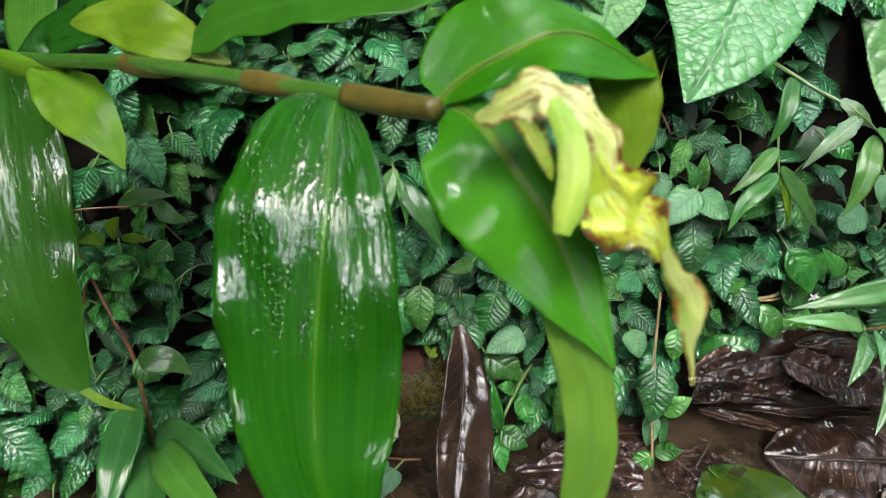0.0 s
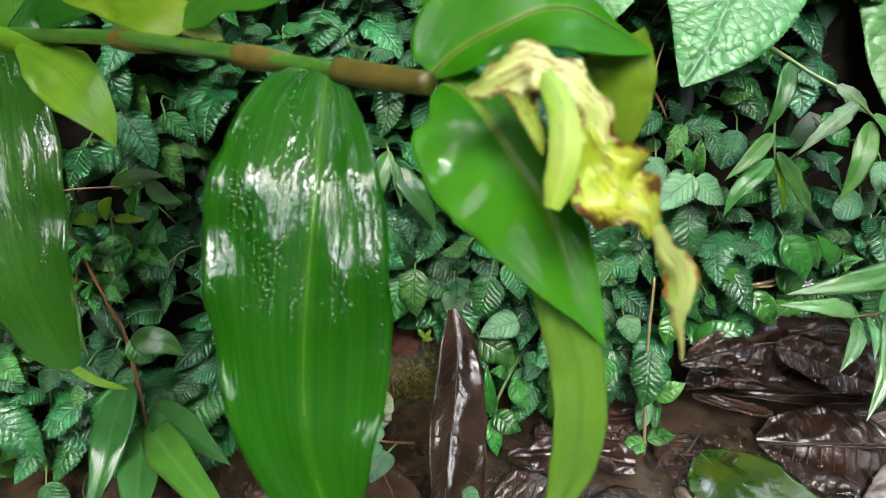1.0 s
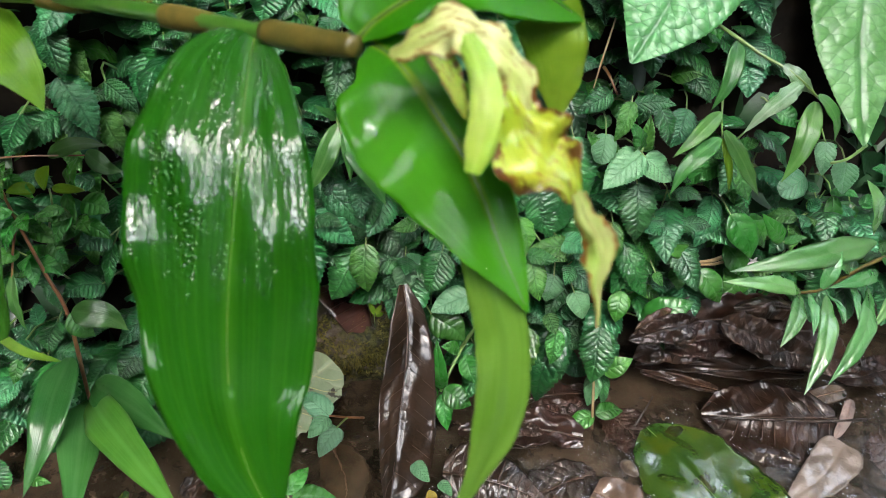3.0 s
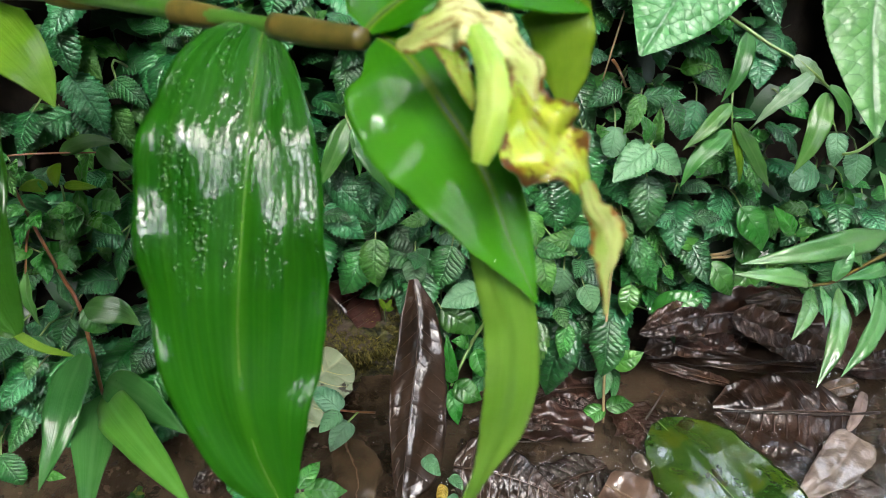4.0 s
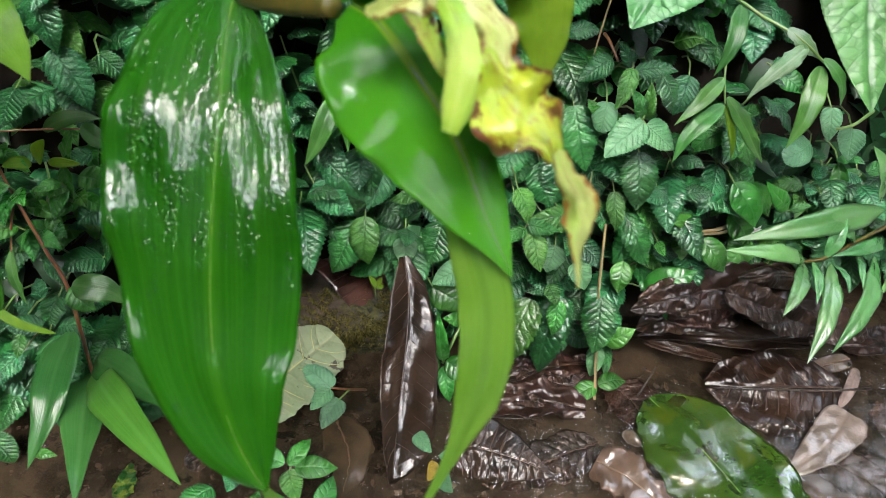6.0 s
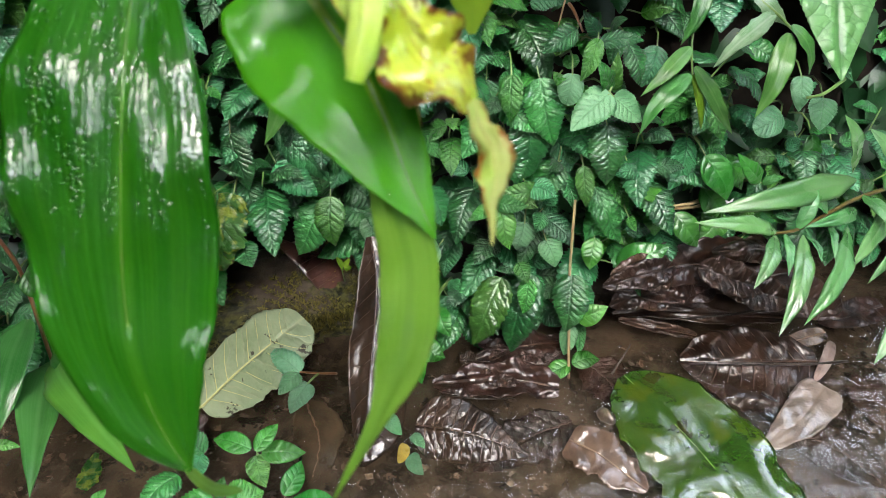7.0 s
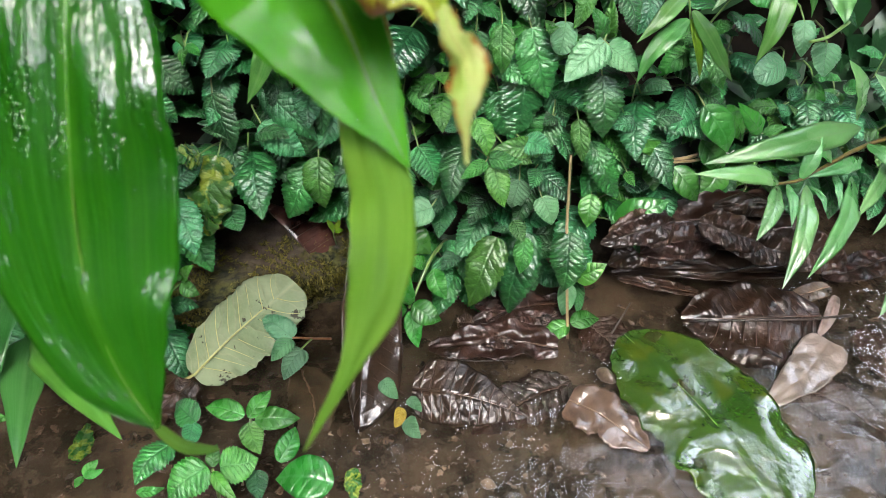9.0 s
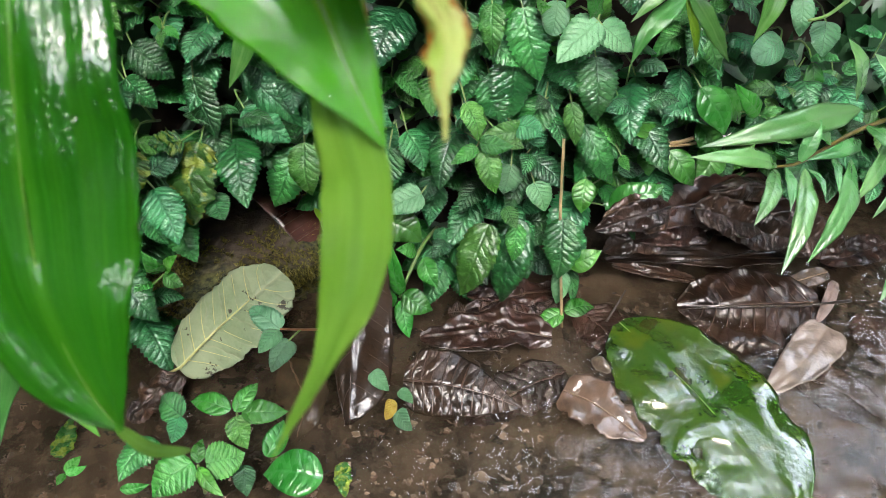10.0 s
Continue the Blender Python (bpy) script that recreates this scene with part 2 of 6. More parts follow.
M["brown"] = leaf_material("dead_brown", (0.01, 0.005, 0.003), (0.048, 0.022, 0.012), (0.018, 0.01, 0.006), freq=11.0, slope=0.6, wobble=1.2, cells=14.0, puffs=0.4, ridge=0.5, lumps=1.6, rough=0.4, coat=0.36, coat_rough=0.12, thin=0.0, relief=0.0009, spread=0.35)
M["red_brown"] = leaf_material("dead_red_brown", (0.035, 0.014, 0.01), (0.11, 0.045, 0.032), (0.04, 0.018, 0.012), freq=11.0, slope=0.2, puffs=0.2, ridge=0.3, lumps=1.2, rough=0.35, coat=0.5, coat_rough=0.1, thin=0.0, relief=0.0005, spread=0.1)
M["tan"] = leaf_material("dead_tan", (0.045, 0.028, 0.017), (0.12, 0.08, 0.05), (0.11, 0.07, 0.045), freq=10.0, slope=0.6, wobble=1.2, puffs=0.2, ridge=0.25, lumps=1.3, quilt=0.8, rough=0.35, coat=0.7, coat_rough=0.12, thin=0.0, relief=0.0004, spread=0.25)
# pinkish tan, paled further so the colour carries the leaf's whitish wet sheen
M["bleached"] = leaf_material("bleached_and_sheen_dead_leaf", (0.1, 0.075, 0.058), (0.24, 0.185, 0.155), (0.2, 0.145, 0.115), freq=8.0, slope=0.9, wobble=0.8, puffs=0.2, ridge=0.35, lumps=1.3, quilt=0.8, rough=0.4, coat=0.7, coat_rough=0.12, thin=0.0, relief=0.0006, spread=0.1)
M["grey_under"] = leaf_material("grey_green_underside", (0.17, 0.235, 0.125), (0.25, 0.31, 0.18), (0.34, 0.37, 0.21), freq=7.0, slope=0.5, puffs=0.3, rough=0.45, coat=0.15, thin=0.1, relief=0.0015, spread=0.03, spots=0.14, spot_colour=(0.05, 0.045, 0.03), vein_mix=0.5)
M["float"] = leaf_material("floating_green", (0.018, 0.056, 0.006), (0.046, 0.084, 0.011), (0.03, 0.075, 0.014), freq=6.0, lumps=1.6, ridge=0.15, puffs=0.1, rough=0.2, coat=0.9, coat_rough=0.04, thin=0.05, relief=0.0009, spread=0.03, spots=0.11, spot_colour=(0.03, 0.035, 0.005), vein_mix=0.3, stain=0.2, stain_colour=(0.055, 0.08, 0.006))
M["poly"] = leaf_material("knotweed_green", (0.06, 0.24, 0.058), (0.14, 0.38, 0.115), (0.17, 0.33, 0.14), vein_mix=0.35, freq=9.0, slope=1.1, ridge=0.4, rough=0.3, coat=0.9, coat_rough=0.27, drops=0.3, relief=0.0005, puffs=0.2, spread=0.2, spots=0.02)
M["mottled"] = leaf_material("mottled_yellow_green", (0.014, 0.09, 0.018), (0.05, 0.17, 0.026), (0.05, 0.17, 0.04), freq=7.0, rough=0.3, coat=0.5, relief=0.0009, spots=0.06, spot_colour=(0.05, 0.04, 0.01), stain=0.26, stain_colour=(0.2, 0.29, 0.035))
M["yellowed"] = leaf_material("yellowed_leaf", (0.3, 0.22, 0.02), (0.45, 0.34, 0.04), (0.35, 0.28, 0.04), freq=7.0, rough=0.35, coat=0.5, relief=0.0005)
M["cream"] = leaf_material("withered_cream", (0.44, 0.56, 0.08), (0.76, 0.77, 0.36), (0.6, 0.64, 0.16), "parallel", rough=0.4, coat=0.35, coat_rough=0.2, thin=0.3, spread=0.04, quilt=0.9, relief=0.0014, edge=(0.24, 0.1, 0.02), edge_at=0.84, spots=0.06, spot_colour=(0.26, 0.12, 0.02), vein_mix=0.35, streaks=1.0)
M["strap"] = leaf_material("withering_yellow_green", (0.22, 0.48, 0.03), (0.38, 0.58, 0.08), (0.44, 0.6, 0.13), thin=0.2, spread=0.04, quilt=0.7, relief=0.001, vein_mix=0.35, ripple=0.3, bead_cover=0.4, **BEADED)
M["lance_light"] = leaf_material("grass_light_green", (0.07, 0.2, 0.02), (0.12, 0.28, 0.035), (0.14, 0.34, 0.07), "parallel", rough=0.4, coat=0.3, thin=0.3, quilt=0.5, relief=0.0006, spread=0.1)
M["blade_mid"] = leaf_material("mid_blade_green", (0.02, 0.12, 0.006), (0.045, 0.18, 0.012), (0.08, 0.22, 0.03), "parallel", rough=0.35, coat=0.35, thin=0.3, spread=0.06, quilt=0.7, relief=0.001, vein_mix=0.3)
M["silver"] = leaf_material("silvery_withered_grass", (0.12, 0.32, 0.1), (0.34, 0.52, 0.3), (0.45, 0.6, 0.4), "parallel", rough=0.35, coat=1.0, coat_rough=0.14, drops=0.5, thin=0.3, quilt=0.9, relief=0.0016, spots=0.05, spot_colour=(0.1, 0.08, 0.03))
M["stem"] = plain_material("stem_green", (0.03, 0.12, 0.01), (0.085, 0.18, 0.025), 90.0, 0.35, 0.0005, 0.4)
M["rib_pale"] = plain_material("pale_rib", (0.045, 0.15, 0.008), (0.1, 0.21, 0.015), 120.0, 0.35, 0.0003, 0.3)
M["sheath"] = plain_material("sheath_olive", (0.06, 0.056, 0.006), (0.13, 0.095, 0.014), 120.0, 0.5, 0.0006, 0.1)
M["twig"] = plain_material("twig_redbrown", (0.16, 0.06, 0.02), (0.28, 0.13, 0.05), 90.0, 0.4, 0.0005, 0.3)
M["straw"] = plain_material("straw_tan", (0.26, 0.19, 0.09), (0.38, 0.29, 0.15), 90.0, 0.5, 0.0005)
M["earth"] = plain_material("wet_earth", (0.012, 0.008, 0.005), (0.04, 0.026, 0.015), 30.0, 0.4, 0.02, 0.3)
M["stalk_light"] = plain_material("stalk_pale_green", (0.11, 0.22, 0.05), (0.2, 0.31, 0.08), 90.0, 0.4, 0.0004, 0.2)


# ---- shapes ----
def spline(points, n):
    """n places along a smooth line through the control points, evenly spaced."""
    p = [Vector(q) for q in points]
    p = [p[0] * 2 - p[1], *p, p[-1] * 2 - p[-2]]
    fine = []
    for k in range(1, len(p) - 2):
        for i in range(24):
            t = i / 24
            a, b, c, d = p[k - 1 : k + 3]
            fine.append(0.5 * (2 * b + (c - a) * t + (2 * a - 5 * b + 4 * c - d) * t * t + (3 * b - a - 3 * c + d) * t ** 3))
    fine.append(p[-2])
    run = [0.0]
    for a, b in zip(fine, fine[1:]):
        run.append(run[-1] + (b - a).length)
    out, k = [], 0
    for i in range(n):
        want = run[-1] * i / (n - 1)
        while k < len(run) - 2 and run[k + 1] < want:
            k += 1
        t = (want - run[k]) / max(run[k + 1] - run[k], 1e-9)
        out.append(fine[k].lerp(fine[k + 1], min(max(t, 0), 1)))
    return out, run[-1]


def blade_mesh(name, points, width, faces, top, under, shape=(0.6, 0.9), fold=0.0, curl=0.0, wave=0.0, waves=3.0, teeth=0, bite=0.0,
               nl=24, nw=8, thick=0.0004, ruffle=0.0, seed=0, ragged=0.0, left=1.0, right=1.0, profile=()):
    """A leaf as a thin two-skinned sheet along a line. faces: the way the upper skin looks, from base to tip. profile: places along it with the widths of its two halves."""
    rows, length = spline(points, nl + 1)
    ws = [max((i / nl) + 0.012, 0) ** shape[0] * max(1.008 - i / nl, 0) ** shape[1] for i in range(nl + 1)]
    peak = max(ws)
    halves = []
    for side in (1, 2) if profile else ():
        run = np.interp(np.linspace(0, 1, nl + 1), [q[0] for q in profile], [q[side] for q in profile])
        for k in range(max(nl // 15, 1)):
            run[1:-1] = run[:-2] * 0.25 + run[1:-1] * 0.5 + run[2:] * 0.25
        halves.append(run)
    hints = [Vector(f).normalized() for f in faces]
    rng = random.Random(seed)
    off = rng.random() * 50
    verts, low, uva, uvb = [], [], [], []
    for i, p in enumerate(rows):
        s = i / nl
        tan = (rows[min(i + 1, nl)] - rows[max(i - 1, 0)]).normalized()
        h = s * (len(hints) - 1)
        k = min(int(h), len(hints) - 2) if len(hints) > 1 else 0
        hint = hints[k].lerp(hints[min(k + 1, len(hints) - 1)], h - k)
        side = tan.cross(hint).normalized()
        up = side.cross(tan).normalized()
        half = width * 0.5 * ws[i] / peak
        if profile:
            half = (halves[0][i] + halves[1][i]) / 2
        for j in range(-nw, nw + 1):
            c = j / nw
            e = half * (left if c < 0 else right)
            if profile:
                e = halves[0 if c < 0 else 1][i]
            if teeth:
                e *= 1 - bite * (1 - (s * teeth) % 1.0) * abs(c)
            if ragged:
                e *= 1 + ragged * (noise.noise((s * 9 + off, c * 0.4, off)) + 0.5 * noise.noise((s * 31 + off, c * 0.4, off))) * abs(c)
            z = fold * abs(c) * e + curl * c * c * e
            z += wave * half * math.sin(2 * math.pi * waves * s + (0 if c > 0 else 1.9) + off) * c * c
            if ruffle:
                z += ruffle * half * noise.noise((s * 6 + off, c * 2, off))
            q = p + side * (c * e) + up * z
            verts.append(q)
            low.append(q - up * thick)
            uva.append((c * e / length, s))
            uvb.append((c, s))
    m = 2 * nw + 1
    n = len(verts)
    faces_out, mats = [], []
    for i in range(nl):
        for j in range(m - 1):
            a = i * m + j
            faces_out.append((a, a + 1, a + m + 1, a + m))
            mats.append(0)
            faces_out.append((n + a, n + a + m, n + a + m + 1, n + a + 1))
            mats.append(1)
        for j, flip in ((0, False), (m - 1, True)):
            a, b = i * m + j, i * m + j + m
            faces_out.append((a, a + n, b + n, b) if flip else (a, b, b + n, a + n))
            mats.append(0)
    me = bpy.data.meshes.new(name)
    me.from_pydata([tuple(v) for v in verts + low], [], faces_out)
    order = np.empty(len(me.loops), dtype=np.int32)
    me.loops.foreach_get("vertex_index", order)
    for layer, data in (("vein", uva), ("across", uvb)):
        table = np.array(data + data, dtype=np.float32)
        me.uv_layers.new(name=layer).data.foreach_set("uv", table[order].ravel())
    me.materials.append(M[top])
    me.materials.append(M[under])
    me.polygons.foreach_set("material_index", mats)
    me.polygons.foreach_set("use_smooth", [True] * len(faces_out))
    me.update()
    return me


def tube_mesh(name, points, radii, material, sides=8, n=16, bumps=0.0):
    rows, length = spline(points, n + 1)
    verts, faces_out = [], []
    ref = Vector((0.31, 0.17, 0.93))
    for i, p in enumerate(rows):
        tan = (rows[min(i + 1, n)] - rows[max(i - 1, 0)]).normalized()
        a = tan.cross(ref).normalized()
        b = tan.cross(a)
        h = i / n * (len(radii) - 1)
        k = min(int(h), len(radii) - 2)
        r = radii[k] + (radii[k + 1] - radii[k]) * (h - k)
        for j in range(sides):
            w = 2 * math.pi * j / sides
            verts.append(tuple(p + (a * math.cos(w) + b * math.sin(w)) * r * (1 + bumps * noise.noise(p * 300))))
    for i in range(n):
        for j in range(sides):
            k = (j + 1) % sides
            faces_out.append((i * sides + j, i * sides + k, (i + 1) * sides + k, (i + 1) * sides + j))
    faces_out.append(tuple(range(sides - 1, -1, -1)))
    faces_out.append(tuple(range(n * sides, (n + 1) * sides)))
    me = bpy.data.meshes.new(name)
    me.from_pydata(verts, [], faces_out)
    me.materials.append(M[material])
    me.polygons.foreach_set("use_smooth", [True] * len(faces_out))
    me.update()
    return me


def thing(name, at, label, category, group="", kind=""):
    """An empty at a thing's base, which carries its parts."""
    ob = new(name)
    ob.location = at
    ob.empty_display_size = 0.01
    return tagged(ob, label, category, group, kind)


def part(name, me, parent, label="", m=None):
    """One mesh as a part of a thing; m: its place in the world."""
    ob = new(name, me)
    ob.parent = parent
    up, base = parent, Vector((0, 0, 0))
    while up is not None:
        base += up.location
        up = up.parent
    ob.matrix_basis = Matrix.Translation(-base) @ (m if m is not None else Matrix())
    if label:
        tagged(ob, label)
    return ob


def lay(base, tip, width, face, ratio):
    """The pose that puts a unit leaf from base to tip with its upper skin to face."""
    base, tip = Vector(base), Vector(tip)
    y = tip - base
    length = y.length
    y.normalize()
    x = y.cross(Vector(face)).normalized()
    z = x.cross(y)
    m = Matrix((x, y, z)).transposed().to_4x4() @ Matrix.Diagonal((width / ratio, length, length, 1))
    return Matrix.Translation(base) @ m


def tube(name, points, radii, material, parent, label="", **more):
    return part(name, tube_mesh(name, points, radii, material, **more), parent, label)


def blade(name, points, width, faces, top, under, parent, label="", **more):
    return part(name, blade_mesh(name, points, width, faces, top, under, **more), parent, label)


def side_veins(parent, points, width, faces, material, shape, pairs=8, thick=0.0004, fold=0.0, sweep=0.16, profile=()):
    """Raised side veins, one small part each, curving from the midrib to the edge."""
    n = 60
    rows, length = spline(points, n + 1)
    ws = [max((i / n) + 0.012, 0) ** shape[0] * max(1.008 - i / n, 0) ** shape[1] for i in range(n + 1)]
    peak = max(ws)
    up0 = Vector(faces[0]).normalized()
    for k in range(pairs):
        for flip in (-1, 1):
            line = []
            for c in (0.02, 0.3, 0.6, 0.9):
                s = min(0.06 + 0.84 * k / pairs + (0.02 if flip > 0 else 0.0) + sweep * (0.75 * c + 0.25 * c * c), 0.985)
                i = min(int(s * n), n - 1)
                p = rows[i].lerp(rows[i + 1], s * n - i)
                tan = (rows[min(i + 1, n)] - rows[max(i - 1, 0)]).normalized()
                side = tan.cross(up0).normalized()
                up = side.cross(tan)
                e = width * 0.5 * ws[i] / peak
                if profile:
                    e = float(np.interp(s, [q[0] for q in profile], [q[1 if flip < 0 else 2] for q in profile]))
                line.append(p + side * flip * c * e + up * (fold * c * e + 0.0003))
            tube("side_vein", line, [thick, thick * 0.8, thick * 0.4], material, parent, sides=4, n=8)


# unit leaves: (mesh, width for length 1), a few of each kind
UNIT = {}


def unit(kind, n, ratio, top, under, **more):
    UNIT[kind] = []
    for i in range(n):
        rng = random.Random(kind + str(i))
        arch, droop = rng.uniform(0.04, 0.12), rng.uniform(0.0, 0.1)
        bend = rng.uniform(-0.05, 0.05)
        me = blade_mesh("leaf", [(0, 0, 0), (bend * 0.6, 0.33, arch), (bend, 0.66, arch * 0.9), (0, 1, -droop)], ratio, [(0, 0, 1)], top, under,
                        seed=i * 7 + 1, **more)
        UNIT[kind].append((me, ratio))


unit("nettle", 6, 0.62, "nettle", "nettle_under", shape=(0.5, 0.95), teeth=14, bite=0.17, nl=56, nw=3, fold=0.12, curl=-0.25, wave=0.08, ruffle=0.1, thick=0.006)
unit("nettle_light", 3, 0.62, "nettle_light", "nettle_under", shape=(0.5, 1.0), teeth=12, bite=0.13, nl=48, nw=3, fold=0.15, curl=-0.15, wave=0.08, ruffle=0.1, thick=0.006)
unit("frost", 3, 0.75, "frost", "nettle_under", shape=(0.35, 0.85), teeth=12, bite=0.1, nl=48, nw=3, fold=0.1, curl=-0.1, wave=0.05, thick=0.006)
unit("smooth", 4, 0.45, "smooth", "nettle_under", shape=(0.65, 1.1), nl=18, nw=4, fold=0.2, curl=-0.2, wave=0.08, thick=0.006)
unit("lance", 4, 0.24, "grass", "nettle_under", shape=(0.62, 1.15), nl=26, nw=5, fold=0.28, curl=-0.15, wave=0.14, ruffle=0.12, thick=0.005)
unit("brown", 4, 0.42, "brown", "brown", shape=(0.5, 0.7), nl=26, nw=6, fold=0.15, wave=0.2, waves=2.3, ruffle=0.35, thick=0.006, ragged=0.2)
unit("poly", 4, 0.28, "poly", "nettle_under", shape=(0.9, 1.15), nl=24, nw=4, fold=0.2, curl=-0.2, wave=0.1, thick=0.004)
unit("mottled", 2, 0.62, "mottled", "nettle_under", shape=(0.42, 0.7), teeth=11, bite=0.16, nl=44, nw=5, ragged=0.25, fold=0.1, curl=-0.2, wave=0.15, ruffle=0.3, thick=0.006)
unit("round", 2, 0.85, "frost", "nettle_under", shape=(0.35, 0.45), nl=20, nw=5, fold=0.05, curl=-0.15, wave=0.05, thick=0.006)
unit("yellowed", 1, 0.62, "yellowed", "yellowed", shape=(0.42, 0.7), nl=20, nw=4, fold=0.1, thick=0.006)
unit("yellowed_green", 1, 0.4, "blade_light", "blade_under", shape=(0.5, 0.8), nl=14, nw=3, fold=0.15, thick=0.006)
unit("lance_light", 2, 0.24, "lance_light", "nettle_under", shape=(0.6, 1.0), nl=24, nw=4, fold=0.2, curl=-0.15, wave=0.1, thick=0.004)
unit("lance_silver", 2, 0.22, "silver", "silver", shape=(0.55, 1.0), nl=30, nw=5, fold=0.35, curl=-0.35, wave=0.2, ruffle=0.3, ragged=0.25, thick=0.004)
leaf_rng = random.Random(11)


def leaf(kind, base, tip, width, parent, face=None, label="", root=False):
    """One leaf of a kind from base to tip; root: with its own thin stalk back into the bank."""
    me, ratio = leaf_rng.choice(UNIT[kind])
    if face is None:
        face = (leaf_rng.uniform(-0.35, 0.35), leaf_rng.uniform(-0.85, -0.45), leaf_rng.uniform(0.55, 0.9))
    ob = part("leaf", me, parent, label, lay(base, tip, width, face, ratio))
    if root:
        b, t = Vector(base), Vector(tip)
        back = (b - t).normalized() * 0.012 + Vector((0, 0.02, -0.004))
        tube("stalk", [b + (t - b) * 0.04, b + back, b + back * 1.6 + Vector((0, 0.03, -0.03))], [0.0007, 0.0009, 0.0012], "stalk_light", parent, sides=5, n=5)
    return ob


# ---- setting: ground, stream, hillside ----
def bank_y(x, z):
    y = 0.53 + 0.15 * z
    if x > 0.2:
        y += 0.22 * (x - 0.2)
    if x < -0.05:
        y -= 0.35 * (-0.05 - max(x, -0.5))
    return y


def steps(ends):
    """Grid lines from pairs of (end, step)."""
    at, out = ends[0], [ends[0]]
    for end, size in ends[1]:
        while at < end - 1e-6:
            at = min(at + size, end)
            out.append(at)
    return out


def ground_height(x, y):
    edge = bank_y(x, -0.1) + 0.03 + 0.025 * noise.noise((x * 9, 2.2, 0.0))
    d = y - edge
    z = WATER - 0.022 + 0.006 * noise.noise((x * 14, y * 14, 1.0))
    if d > 0:
        up = min(d / 0.1, 1.0)
        z += 0.42 * up * up * (3 - 2 * up) + max(d - 0.1, 0) * 0.55
        z += 0.03 * noise.noise((x * 8, y * 8, z * 8))
    if y < -0.55:
        z += min(-0.55 - y, 0.25) * 0.7 + 0.02 * noise.noise((x * 5, y * 5, 3.0))
    return z


xs = steps((-40.0, [(-2, 4.0), (-0.8, 0.2), (1.0, 0.02), (2.2, 0.2), (40, 4.0)]))
ys = steps((-40.0, [(-2, 4.0), (0.1, 0.1), (0.4, 0.03), (0.75, 0.012), (2.0, 0.1), (60, 4.0)]))
gv = [(x, y, ground_height(x, y)) for y in ys for x in xs]
gf = [(j * len(xs) + i, j * len(xs) + i + 1, (j + 1) * len(xs) + i + 1, (j + 1) * len(xs) + i) for j in range(len(ys) - 1) for i in range(len(xs) - 1)]
ground_mesh = bpy.data.meshes.new("ground")
ground_mesh.from_pydata(gv, [], gf)
ground_mesh.polygons.foreach_set("use_smooth", [True] * len(gf))

g = Nodes("stream_bed_and_bank")
at = g.world_place()
sep = g.nt.nodes.new("ShaderNodeSeparateXYZ")
g.put(sep.inputs[0], at)
silt = g.mix(g.step(g.noise(at, 14.0, 4.0), 0.35, 0.65), (0.018, 0.0125, 0.0075), (0.085, 0.06, 0.038))
silt = g.mix(g.math("MULTIPLY", g.step(g.noise(at, 55.0, 5.0, 0.65), 0.42, 0.62), 0.7), silt, (0.105, 0.078, 0.052))
silt = g.mix(g.step(g.noise(at, 33.0, 4.0, 0.6), 0.56, 0.64), silt, (0.016, 0.012, 0.0075))
grit = g.cells(at, 140.0)
silt = g.mix(g.math("MULTIPLY", g.step(grit, 0.1, 0.35, 1.0, 0.0), 0.5), silt, (0.11, 0.085, 0.06))
soil = g.mix(g.step(g.noise(at, 30.0, 5.0), 0.35, 0.7), (0.006, 0.0045, 0.003), (0.02, 0.014, 0.009))
wet = g.step(sep.outputs[2], WATER - 0.004, WATER + 0.02)
colour = g.mix(wet, silt, soil)
M["ground"] = g.end(colour, g.step(wet, 0.0, 1.0, 0.45, 0.9), g.bump(g.noise(at, 60.0, 6.0, 0.6), 0.003, 0.6), spec=0.2)
ground_mesh.materials.append(M["ground"])
tagged(new("ground", ground_mesh), "dark wet earth bank above a silty brown stream bed", "ground", kind="structure")

g = Nodes("stream_water")
at = g.world_place()
ripple = g.math("ADD", g.noise(g.stretch(at, 1.0, 1.1), 20.0, 3.0), g.math("MULTIPLY", g.noise(at, 60.0, 3.0), 0.4))
p = g.node("BsdfPrincipled", Base_Color=(0.86, 0.8, 0.72), Roughness=0.02, IOR=1.45, Normal=g.bump(ripple, 0.014, 0.75))
p.inputs["Transmission Weight"].default_value = 1.0
o = g.nt.nodes.new("ShaderNodeOutputMaterial")
g.nt.links.new(p.outputs[0], o.inputs[0])
M["water"] = g.mat
wm = bpy.data.meshes.new("water")
wm.from_pydata([(-6, -0.9, WATER), (6, -0.9, WATER), (6, 0.75, WATER), (-6, 0.75, WATER)], [], [(0, 1, 2, 3)])
wm.materials.append(M["water"])
water = tagged(new("water", wm), "shallow clear brown stream water mirroring the sky", "water", kind="structure")
water.visible_shadow = False


